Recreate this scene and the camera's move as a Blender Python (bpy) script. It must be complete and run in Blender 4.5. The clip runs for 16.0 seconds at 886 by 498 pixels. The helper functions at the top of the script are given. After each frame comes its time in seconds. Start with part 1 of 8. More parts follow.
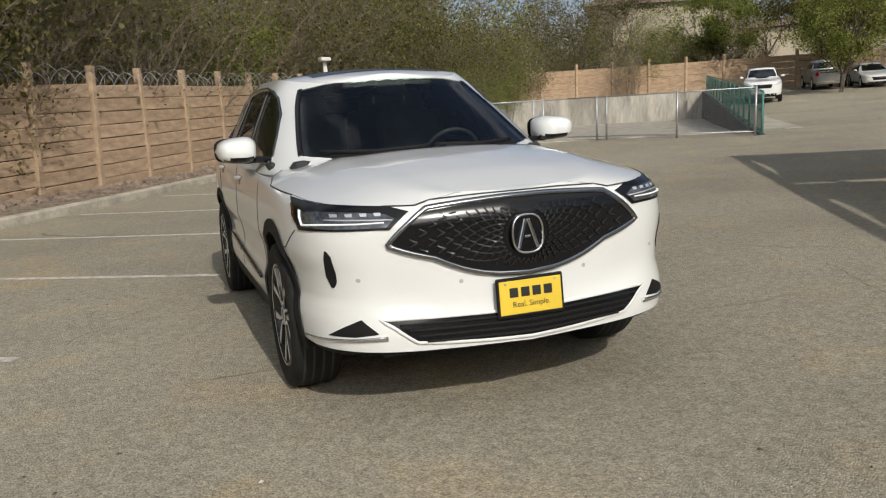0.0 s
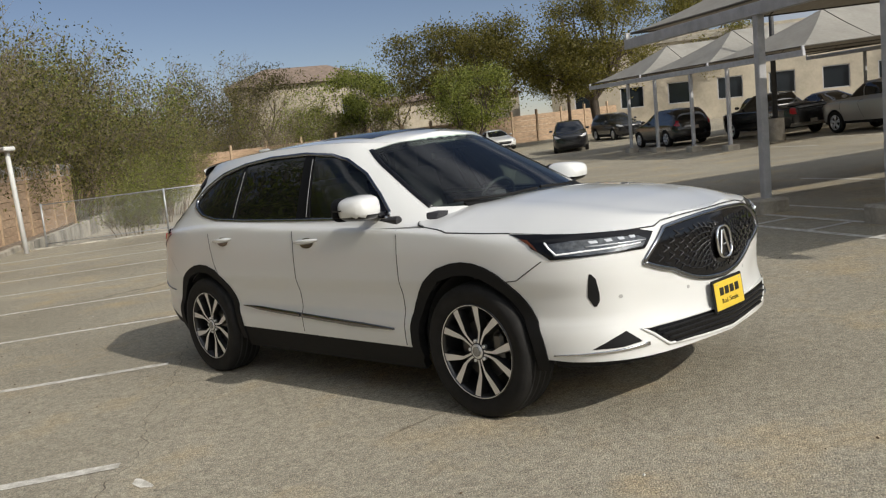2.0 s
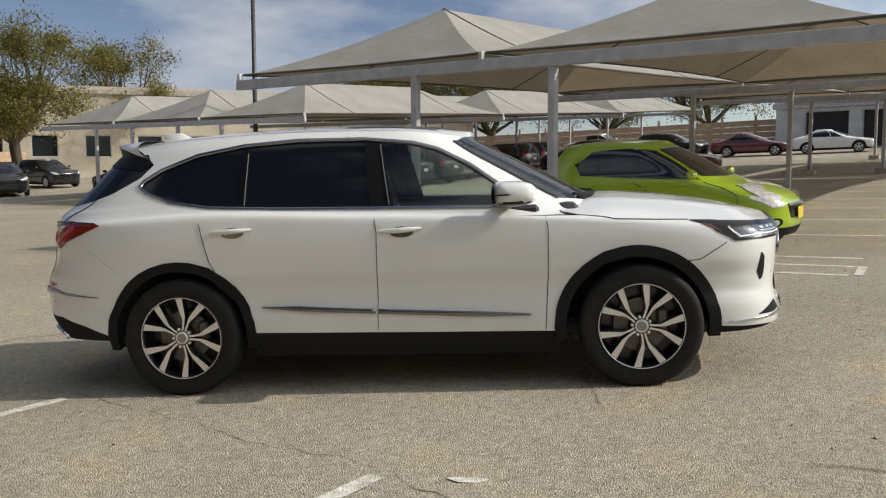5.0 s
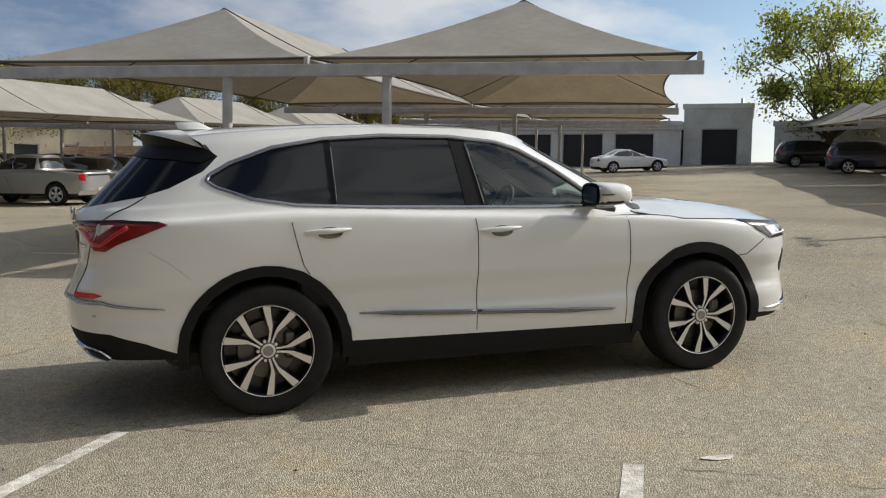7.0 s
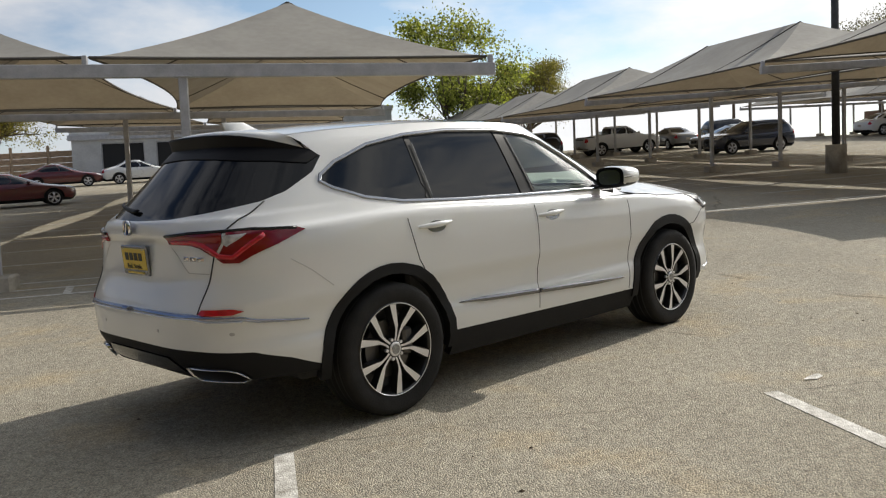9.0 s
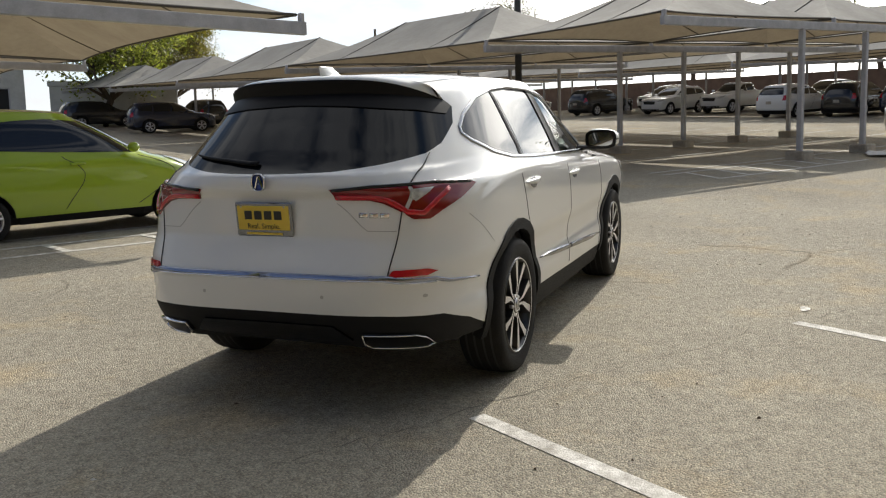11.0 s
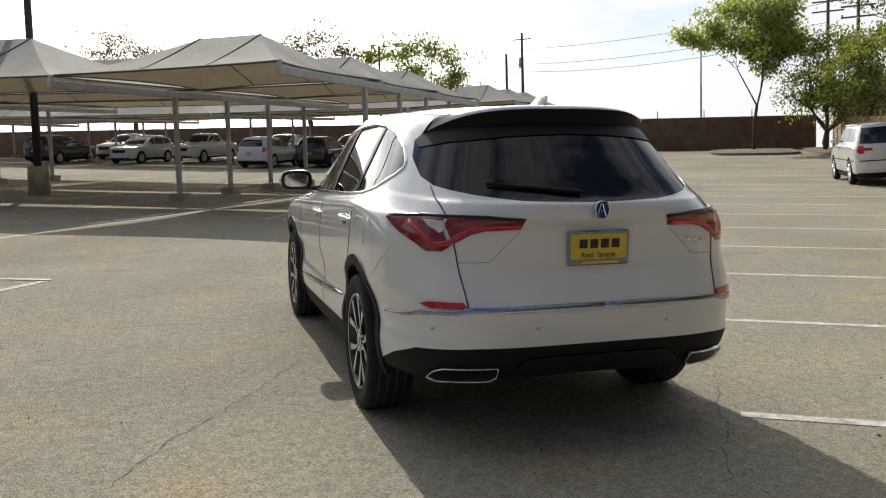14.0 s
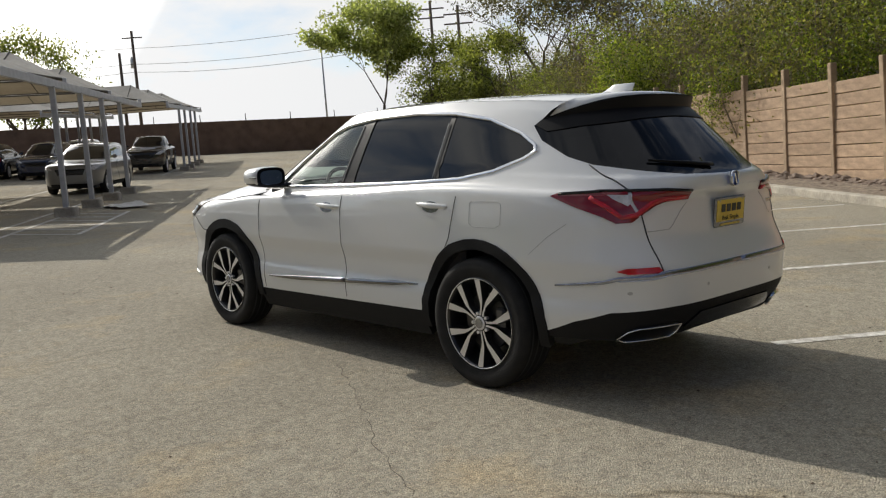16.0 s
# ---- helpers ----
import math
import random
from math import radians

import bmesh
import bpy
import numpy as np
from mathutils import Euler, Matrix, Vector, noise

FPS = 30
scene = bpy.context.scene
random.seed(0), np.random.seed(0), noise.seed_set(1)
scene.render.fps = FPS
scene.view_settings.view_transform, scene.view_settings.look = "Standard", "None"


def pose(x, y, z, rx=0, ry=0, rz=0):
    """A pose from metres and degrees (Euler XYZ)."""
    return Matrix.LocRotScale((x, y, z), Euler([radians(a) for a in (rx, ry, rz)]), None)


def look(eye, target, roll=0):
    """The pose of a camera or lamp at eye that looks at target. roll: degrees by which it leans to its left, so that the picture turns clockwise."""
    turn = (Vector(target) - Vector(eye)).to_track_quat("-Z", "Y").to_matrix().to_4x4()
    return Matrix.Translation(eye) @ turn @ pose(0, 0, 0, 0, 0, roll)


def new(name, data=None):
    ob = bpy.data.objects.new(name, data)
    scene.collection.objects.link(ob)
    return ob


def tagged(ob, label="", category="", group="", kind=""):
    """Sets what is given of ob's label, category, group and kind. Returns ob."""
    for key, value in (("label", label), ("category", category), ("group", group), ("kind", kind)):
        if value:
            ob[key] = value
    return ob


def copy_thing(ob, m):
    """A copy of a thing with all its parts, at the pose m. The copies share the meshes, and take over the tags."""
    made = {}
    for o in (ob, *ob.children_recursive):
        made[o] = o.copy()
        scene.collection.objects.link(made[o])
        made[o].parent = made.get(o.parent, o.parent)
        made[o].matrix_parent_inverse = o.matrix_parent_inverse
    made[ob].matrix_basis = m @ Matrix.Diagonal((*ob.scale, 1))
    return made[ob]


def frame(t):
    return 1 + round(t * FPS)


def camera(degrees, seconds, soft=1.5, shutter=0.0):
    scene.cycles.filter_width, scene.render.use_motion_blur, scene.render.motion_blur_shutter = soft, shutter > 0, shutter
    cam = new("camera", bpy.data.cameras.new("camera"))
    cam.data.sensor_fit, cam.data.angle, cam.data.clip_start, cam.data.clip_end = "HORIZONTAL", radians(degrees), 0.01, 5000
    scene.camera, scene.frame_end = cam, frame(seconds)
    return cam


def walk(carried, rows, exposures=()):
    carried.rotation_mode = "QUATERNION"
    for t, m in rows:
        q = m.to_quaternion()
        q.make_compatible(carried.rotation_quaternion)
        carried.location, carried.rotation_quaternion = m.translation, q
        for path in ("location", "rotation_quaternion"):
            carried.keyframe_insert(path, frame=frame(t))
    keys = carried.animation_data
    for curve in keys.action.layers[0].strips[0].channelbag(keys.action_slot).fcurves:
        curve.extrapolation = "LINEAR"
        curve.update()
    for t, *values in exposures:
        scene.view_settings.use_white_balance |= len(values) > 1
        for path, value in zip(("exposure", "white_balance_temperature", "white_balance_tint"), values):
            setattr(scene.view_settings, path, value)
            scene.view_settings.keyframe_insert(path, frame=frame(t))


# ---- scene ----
cam = camera(54.45, 16.0, soft=1.2)

PATH = [
    (0, (5.797, -1.586, 1.570), (3.943, -0.938, 1.190), -2.35),
    (0.5, (5.595, -2.255, 1.595), (3.830, -1.405, 1.192), -4.68),
    (1, (5.371, -2.953, 1.606), (3.692, -1.945, 1.203), -5.18),
    (1.5, (5.030, -3.613, 1.609), (3.450, -2.436, 1.271), -5.40),
    (2, (4.648, -4.243, 1.602), (3.221, -2.865, 1.344), -5.51),
    (2.5, (4.078, -4.820, 1.532), (2.841, -3.262, 1.323), -4.88),
    (3, (3.446, -5.287, 1.511), (2.414, -3.588, 1.291), -3.83),
    (3.5, (2.771, -5.638, 1.469), (1.958, -3.823, 1.260), -2.97),
    (4, (2.101, -5.919, 1.417), (1.504, -4.020, 1.229), -2.35),
    (4.5, (1.393, -6.148, 1.383), (1.008, -4.193, 1.204), -1.41),
    (4.7, (1.104, -6.218, 1.382), (0.804, -4.250, 1.199), -0.89),
    (6.8, (-1.829, -5.907, 1.249), (-1.258, -3.996, 1.104), 1.16),
    (7, (-2.086, -5.854, 1.252), (-1.444, -3.965, 1.109), 0.98),
    (7.5, (-2.754, -5.647, 1.220), (-1.920, -3.838, 1.048), 0.37),
    (8, (-3.398, -5.366, 1.211), (-2.366, -3.662, 1.031), -0.47),
    (8.2, (-3.653, -5.248, 1.201), (-2.542, -3.594, 1.029), -0.90),
    (10.3, (-5.625, -3.187, 1.207), (-3.908, -2.180, 1.008), -2.47),
    (10.5, (-5.744, -2.941, 1.198), (-3.983, -2.020, 0.975), -2.05),
    (11, (-6.036, -2.330, 1.200), (-4.190, -1.597, 0.963), -1.47),
    (11.5, (-6.210, -1.670, 1.202), (-4.297, -1.124, 0.987), -1.22),
    (12, (-6.353, -0.991, 1.195), (-4.395, -0.626, 1.004), -1.20),
    (12.5, (-6.389, -0.301, 1.181), (-4.403, -0.160, 0.992), -1.12),
    (13, (-6.418, 0.417, 1.180), (-4.431, 0.314, 0.985), -0.65),
    (13.5, (-6.313, 1.136, 1.202), (-4.351, 0.793, 1.022), -0.50),
    (14, (-6.164, 1.839, 1.204), (-4.253, 1.270, 1.047), -1.66),
    (14.5, (-5.923, 2.508, 1.217), (-4.094, 1.718, 1.045), -2.74),
    (15, (-5.667, 3.166, 1.235), (-3.943, 2.170, 1.040), -3.37),
    (15.5, (-5.322, 3.775, 1.260), (-3.706, 2.613, 1.061), -3.85),
    (16, (-4.940, 4.341, 1.264), (-3.467, 3.003, 1.062), -4.46),
]
walk(cam, [(t, look(e, g, r)) for t, e, g, r in PATH], exposures=[(0, -0.01), (1.5, 0.06), (3.0, 0.24), (4.7, 0.34), (7, 0.32), (10.5, 0.38), (13.0, 0.45), (13.5, 0.43), (14.0, 0.27), (14.5, 0.22), (16, 0.12)])

# ---------------------------------------------------------------- light
SUN_AZ = radians(0.5)      # the sun stands ahead of the parked car
SUN_EL = radians(36.5)
world = bpy.data.worlds.new("sky")
scene.world = world
world.use_nodes = True
wn, wl = world.node_tree.nodes, world.node_tree.links
wn.clear()
w_out = wn.new("ShaderNodeOutputWorld")
w_bg = wn.new("ShaderNodeBackground")
w_sky = wn.new("ShaderNodeTexSky")
w_sky.sky_type = "NISHITA"
w_sky.sun_disc = False
w_sky.sun_elevation = SUN_EL
w_sky.sun_rotation = radians(90) - SUN_AZ
w_sky.air_density, w_sky.dust_density, w_sky.ozone_density = 0.78, 0.12, 2.5
# broken white cloud in the sky, thicker towards the sun
w_co = wn.new("ShaderNodeTexCoord")
w_map = wn.new("ShaderNodeMapping")
w_map.inputs["Scale"].default_value = (1.0, 1.0, 2.6)
w_n1 = wn.new("ShaderNodeTexNoise")
w_n1.inputs["Scale"].default_value = 2.3
w_n1.inputs["Detail"].default_value = 8
w_n1.inputs["Roughness"].default_value = 0.55
w_dot = wn.new("ShaderNodeVectorMath")
w_dot.operation = "DOT_PRODUCT"
w_dot.inputs[1].default_value = (0.93, -0.05, 0.36)
w_add = wn.new("ShaderNodeMath")
w_add.operation = "MULTIPLY_ADD"
w_add.inputs[1].default_value = 0.115
w_ramp = wn.new("ShaderNodeValToRGB")
w_ramp.color_ramp.elements[0].position = 0.465
w_ramp.color_ramp.elements[1].position = 0.61
w_mix = wn.new("ShaderNodeMix")
w_mix.data_type = "RGBA"
w_lit = wn.new("ShaderNodeValToRGB")     # cloud brightness, from the far side of the sky to the sun's
w_lit.color_ramp.elements[0].position, w_lit.color_ramp.elements[0].color = 0.1, (2.9, 3.0, 3.3, 1)
w_lit.color_ramp.elements[1].position, w_lit.color_ramp.elements[1].color = 1.0, (34.0, 33.0, 31.0, 1)
w_lit.color_ramp.elements.new(0.6).color = (5.0, 5.1, 5.2, 1)
w_lit.color_ramp.elements.new(0.91).color = (6.0, 6.0, 6.0, 1)
w_haze = wn.new("ShaderNodeMix")         # dust takes the edge off the blue
w_haze.data_type, w_haze.blend_type = "RGBA", "MULTIPLY"
w_haze.inputs["Factor"].default_value = 1.0
w_side = wn.new("ShaderNodeValToRGB")
w_side.color_ramp.elements[0].position, w_side.color_ramp.elements[0].color = 0.0, (0.50, 0.435, 0.42, 1)
w_side.color_ramp.elements[1].position, w_side.color_ramp.elements[1].color = 0.7, (1.02, 0.90, 0.74, 1)
wl.new(w_dot.outputs["Value"], w_side.inputs["Fac"])
wl.new(w_side.outputs["Color"], w_haze.inputs[7])
wl.new(w_dot.outputs["Value"], w_lit.inputs["Fac"])
wl.new(w_lit.outputs["Color"], w_mix.inputs[7])
wl.new(w_co.outputs["Generated"], w_map.inputs["Vector"])
wl.new(w_map.outputs["Vector"], w_n1.inputs["Vector"])
wl.new(w_co.outputs["Generated"], w_dot.inputs[0])
wl.new(w_dot.outputs["Value"], w_add.inputs[0])
wl.new(w_n1.outputs["Fac"], w_add.inputs[2])
wl.new(w_add.outputs[0], w_ramp.inputs["Fac"])
wl.new(w_ramp.outputs["Color"], w_mix.inputs["Factor"])
wl.new(w_sky.outputs["Color"], w_haze.inputs[6])
wl.new(w_haze.outputs[2], w_mix.inputs[6])
wl.new(w_mix.outputs[2], w_bg.inputs["Color"])
wl.new(w_bg.outputs["Background"], w_out.inputs["Surface"])
w_bg.inputs["Strength"].default_value = 0.142

sun = new("sun", bpy.data.lights.new("sun", "SUN"))
sun.data.energy = 2.95
sun.data.angle = radians(0.55)
sun.data.color = (1.0, 0.945, 0.85)
sun.matrix_basis = look((60 * math.cos(SUN_EL) * math.cos(SUN_AZ), 60 * math.cos(SUN_EL) * math.sin(SUN_AZ), 60 * math.sin(SUN_EL)), (0, 0, 0))

# ---------------------------------------------------------------- the lie of the land
# the lot falls gently from the car's nose to its tail and rises like a shallow bowl further out
U = Vector((0.845, -0.535, 0)).normalized()      # along the parking rows
V = Vector((-U.y, U.x, 0))                       # across them
C0 = Vector((4.85, 4.06, 0))                     # end of the first shade row's front beam


def lie(x, y):
    r = math.hypot(x, y)
    bowl = 0.0004 * r * r if r < 60 else 1.44 + 0.01 * (min(r, 400) - 60)
    return 0.0399 * 90 * math.tanh(x / 90) + 0.0111 * 90 * math.tanh(y / 90) + bowl


def lot(u, v, h=0.0):
    """A point of the lot by its rows, h above the ground."""
    p = C0 + u * U + v * V
    return Vector((p.x, p.y, lie(p.x, p.y) + h))


def lean(x, y, heading=0.0, h=0.0):
    """A pose standing on the sloping ground, turned by heading degrees."""
    e = 0.4
    n = Vector((lie(x - e, y) - lie(x + e, y), lie(x, y - e) - lie(x, y + e), 2 * e)).normalized()
    ahead = Vector((math.cos(radians(heading)), math.sin(radians(heading)), 0))
    side = n.cross(ahead).normalized()
    ahead = side.cross(n)
    m = Matrix((ahead, side, n)).transposed().to_4x4()
    m.translation = (x, y, lie(x, y) + h)
    return m


U_DEG = math.degrees(math.atan2(U.y, U.x))
V_DEG = math.degrees(math.atan2(V.y, V.x))

# ---------------------------------------------------------------- materials


def material(name, color, rough=0.6, metal=0.0, var=0.0, scale=8.0, bump=0.0, bump_scale=60.0, coat=0.0, alpha=1.0, dark=None, spec=0.5, detail=6, stretch=None, random_hue=0.0):
    """A surface: base colour broken by two scales of noise, with fine relief."""
    m = bpy.data.materials.new(name)
    m.use_nodes = True
    n, l = m.node_tree.nodes, m.node_tree.links
    b = n["Principled BSDF"]
    b.inputs["Base Color"].default_value = (*color, 1)
    b.inputs["Roughness"].default_value = rough
    b.inputs["Metallic"].default_value = metal
    b.inputs["Specular IOR Level"].default_value = spec
    if coat:
        b.inputs["Coat Weight"].default_value = coat
        b.inputs["Coat Roughness"].default_value = 0.03
    co = n.new("ShaderNodeTexCoord")
    src = co.outputs["Object"]
    if stretch:
        mp = n.new("ShaderNodeMapping")
        mp.inputs["Scale"].default_value = stretch
        l.new(src, mp.inputs["Vector"])
        src = mp.outputs["Vector"]
    if var:
        n1, n2 = n.new("ShaderNodeTexNoise"), n.new("ShaderNodeTexNoise")
        n1.inputs["Scale"].default_value, n1.inputs["Detail"].default_value = scale, detail
        n2.inputs["Scale"].default_value, n2.inputs["Detail"].default_value = scale * 9, 3
        for q in (n1, n2):
            l.new(src, q.inputs["Vector"])
        mul = n.new("ShaderNodeMath")
        mul.operation = "MULTIPLY_ADD"
        mul.inputs[1].default_value = 0.4
        l.new(n2.outputs["Fac"], mul.inputs[0])
        l.new(n1.outputs["Fac"], mul.inputs[2])
        r = n.new("ShaderNodeValToRGB")
        lo = dark or tuple(c * (1 - var) for c in color)
        hi = tuple(min(1, c * (1 + var * 0.6)) for c in color)
        r.color_ramp.elements[0].position, r.color_ramp.elements[0].color = 0.48, (*lo, 1)
        r.color_ramp.elements[1].position, r.color_ramp.elements[1].color = 0.92, (*hi, 1)
        l.new(mul.outputs[0], r.inputs["Fac"])
        out = r.outputs["Color"]
        if random_hue:
            oi, hs = n.new("ShaderNodeObjectInfo"), n.new("ShaderNodeHueSaturation")
            mr = n.new("ShaderNodeMapRange")
            mr.inputs["To Min"].default_value, mr.inputs["To Max"].default_value = 1 - random_hue, 1 + random_hue
            l.new(oi.outputs["Random"], mr.inputs["Value"])
            l.new(mr.outputs["Result"], hs.inputs["Value"])
            l.new(out, hs.inputs["Color"])
            out = hs.outputs["Color"]
        l.new(out, b.inputs["Base Color"])
    if bump:
        nb, bp = n.new("ShaderNodeTexNoise"), n.new("ShaderNodeBump")
        nb.inputs["Scale"].default_value, nb.inputs["Detail"].default_value = bump_scale, 5
        bp.inputs["Strength"].default_value = min(1, bump)
        bp.inputs["Distance"].default_value = 0.02
        l.new(src, nb.inputs["Vector"])
        l.new(nb.outputs["Fac"], bp.inputs["Height"])
        l.new(bp.outputs["Normal"], b.inputs["Normal"])
    return m


def glass_material(name, tint, rough=0.0, opacity=0.5, ior=1.5):
    """Tinted window glass: part clear, part dark gloss."""
    m = bpy.data.materials.new(name)
    m.use_nodes = True
    n, l = m.node_tree.nodes, m.node_tree.links
    b, out = n["Principled BSDF"], n["Material Output"]
    b.inputs["Base Color"].default_value = (*[c * 0.2 for c in tint], 1)
    b.inputs["Roughness"].default_value = 0.5
    b.inputs["Specular IOR Level"].default_value = 0.0
    tr, mx = n.new("ShaderNodeBsdfTransparent"), n.new("ShaderNodeMixShader")
    tr.inputs["Color"].default_value = (*tint, 1)
    gl, fr, mx2 = n.new("ShaderNodeBsdfGlossy"), n.new("ShaderNodeFresnel"), n.new("ShaderNodeMixShader")
    gl.inputs["Roughness"].default_value = rough
    fr.inputs["IOR"].default_value = ior
    mx.inputs["Fac"].default_value = opacity
    l.new(tr.outputs["BSDF"], mx.inputs[1])
    l.new(b.outputs["BSDF"], mx.inputs[2])
    l.new(fr.outputs["Fac"], mx2.inputs["Fac"])
    l.new(mx.outputs["Shader"], mx2.inputs[1])
    l.new(gl.outputs["BSDF"], mx2.inputs[2])
    l.new(mx2.outputs["Shader"], out.inputs["Surface"])
    return m


def asphalt_material():
    """Old bleached asphalt: pale aggregate, broad worn patches, dark oil spots and fine cracks."""
    m = bpy.data.materials.new("worn asphalt")
    m.use_nodes = True
    n, l = m.node_tree.nodes, m.node_tree.links
    b = n["Principled BSDF"]
    co = n.new("ShaderNodeTexCoord")

    def noise_tex(scale, detail, rough=0.5):
        q = n.new("ShaderNodeTexNoise")
        q.inputs["Scale"].default_value, q.inputs["Detail"].default_value, q.inputs["Roughness"].default_value = scale, detail, rough
        l.new(co.outputs["Object"], q.inputs["Vector"])
        return q

    def ramp(src, stops):
        r = n.new("ShaderNodeValToRGB")
        e = r.color_ramp.elements
        while len(e) < len(stops):
            e.new(0.5)
        for q, (p, c) in zip(e, stops):
            q.position, q.color = p, (*c, 1)
        l.new(src, r.inputs["Fac"])
        return r

    def mix(kind, fac, a, c):
        q = n.new("ShaderNodeMix")
        q.data_type, q.blend_type = "RGBA", kind
        if isinstance(fac, float):
            q.inputs["Factor"].default_value = fac
        else:
            l.new(fac, q.inputs["Factor"])
        for i, s in ((6, a), (7, c)):
            if isinstance(s, tuple):
                q.inputs[i].default_value = (*s, 1)
            else:
                l.new(s, q.inputs[i])
        return q.outputs[2]

    patch = ramp(noise_tex(0.22, 6, 0.6).outputs["Fac"], [(0.26, (0.290, 0.262, 0.204)), (0.48, (0.380, 0.346, 0.273)), (0.76, (0.460, 0.421, 0.335))])
    vor = n.new("ShaderNodeTexVoronoi")
    vor.inputs["Scale"].default_value = 118
    l.new(co.outputs["Object"], vor.inputs["Vector"])
    stones = ramp(vor.outputs["Color"], [(0.0, (0.34, 0.34, 0.34)), (0.45, (0.92, 0.92, 0.92)), (1.0, (1.62, 1.57, 1.48))])
    c = mix("MULTIPLY", 0.68, patch.outputs["Color"], stones.outputs["Color"])
    gaps = ramp(vor.outputs["Distance"], [(0.0, (1, 1, 1)), (0.45, (1, 1, 1)), (0.75, (0.55, 0.55, 0.55))])
    c = mix("MULTIPLY", 0.45, c, gaps.outputs["Color"])
    fine = ramp(noise_tex(16, 5, 0.7).outputs["Fac"], [(0.32, (0.72, 0.71, 0.70)), (0.62, (1.08, 1.08, 1.08))])
    c = mix("MULTIPLY", 0.8, c, fine.outputs["Color"])
    tan = ramp(noise_tex(0.9, 5, 0.65).outputs["Fac"], [(0.52, (0, 0, 0)), (0.72, (1, 1, 1))])
    c = mix("MIX", tan.outputs["Color"], c, mix("MULTIPLY", 1.0, c, (1.18, 1.05, 0.86)))
    # cracks run where warped cells meet
    warp = noise_tex(0.8, 4)
    add = n.new("ShaderNodeMix")
    add.data_type = "VECTOR"
    add.inputs["Factor"].default_value = 0.35
    l.new(co.outputs["Object"], add.inputs[4])
    l.new(warp.outputs["Color"], add.inputs[5])
    cr = n.new("ShaderNodeTexVoronoi")
    cr.feature = "DISTANCE_TO_EDGE"
    cr.inputs["Scale"].default_value = 0.24
    l.new(add.outputs[1], cr.inputs["Vector"])
    crack = ramp(cr.outputs["Distance"], [(0.0, (0.5, 0.48, 0.45)), (0.0028, (1, 1, 1))])
    gate = ramp(noise_tex(0.5, 4).outputs["Fac"], [(0.50, (0, 0, 0)), (0.60, (1, 1, 1))])
    c = mix("MULTIPLY", gate.outputs["Color"], c, crack.outputs["Color"])
    spots = ramp(noise_tex(2.7, 2).outputs["Fac"], [(0.74, (1, 1, 1)), (0.80, (0.6, 0.58, 0.55))])
    c = mix("MULTIPLY", 0.8, c, spots.outputs["Color"])
    l.new(c, b.inputs["Base Color"])
    b.inputs["Roughness"].default_value = 0.93
    b.inputs["Specular IOR Level"].default_value = 0.2
    bp = n.new("ShaderNodeBump")
    bp.inputs["Strength"].default_value, bp.inputs["Distance"].default_value = 0.70, 0.010
    bp.invert = True
    l.new(vor.outputs["Distance"], bp.inputs["Height"])
    l.new(bp.outputs["Normal"], b.inputs["Normal"])
    return m


M_ASPHALT = asphalt_material()
M_LINE = material("worn white road paint", (0.62, 0.60, 0.55), 0.8, var=0.55, scale=14, bump=0.4, bump_scale=90, dark=(0.34, 0.31, 0.26))
M_CONC = material("weathered concrete", (0.42, 0.38, 0.31), 0.9, var=0.4, scale=2.5, bump=0.4, bump_scale=40)
M_CONC_STAIN = material("streaked concrete", (0.44, 0.41, 0.35), 0.9, var=0.65, scale=1.2, bump=0.4, bump_scale=30, stretch=(1.0, 1.0, 0.25))
M_FENCE = material("tan precast concrete", (0.435, 0.305, 0.20), 0.88, var=0.32, scale=3.0, bump=0.7, bump_scale=22, stretch=(1, 1, 3), random_hue=0.10)
M_FENCE_POST = material("tan precast post", (0.42, 0.305, 0.20), 0.88, var=0.3, scale=4, bump=0.5, bump_scale=25)
M_FABRIC = material("grey shade cloth", (0.31, 0.297, 0.265), 0.85, var=0.22, scale=0.9, bump=0.12, bump_scale=8)
fabric_nodes, fabric_links = M_FABRIC.node_tree.nodes, M_FABRIC.node_tree.links
fabric_glow, fabric_mix = fabric_nodes.new("ShaderNodeBsdfTranslucent"), fabric_nodes.new("ShaderNodeMixShader")
fabric_glow.inputs["Color"].default_value = (0.52, 0.40, 0.25, 1)      # light comes through the weave
fabric_mix.inputs["Fac"].default_value = 0.13
fabric_links.new(fabric_nodes["Principled BSDF"].outputs["BSDF"], fabric_mix.inputs[1])
fabric_links.new(fabric_glow.outputs["BSDF"], fabric_mix.inputs[2])
fabric_links.new(fabric_mix.outputs["Shader"], fabric_nodes["Material Output"].inputs["Surface"])
M_STEEL = material("pale painted steel", (0.46, 0.46, 0.47), 0.5, var=0.2, scale=5, bump=0.06)
M_DARKSTEEL = material("dark steel", (0.06, 0.06, 0.06), 0.5, metal=0.4, var=0.3)
M_WOODPOLE = material("creosoted timber pole", (0.12, 0.09, 0.07), 0.9, var=0.4, scale=6, bump=0.5, stretch=(1, 1, 0.1))
M_GALV = material("galvanised steel", (0.45, 0.46, 0.47), 0.45, metal=0.7, var=0.2)

# ---------------------------------------------------------------- building helpers


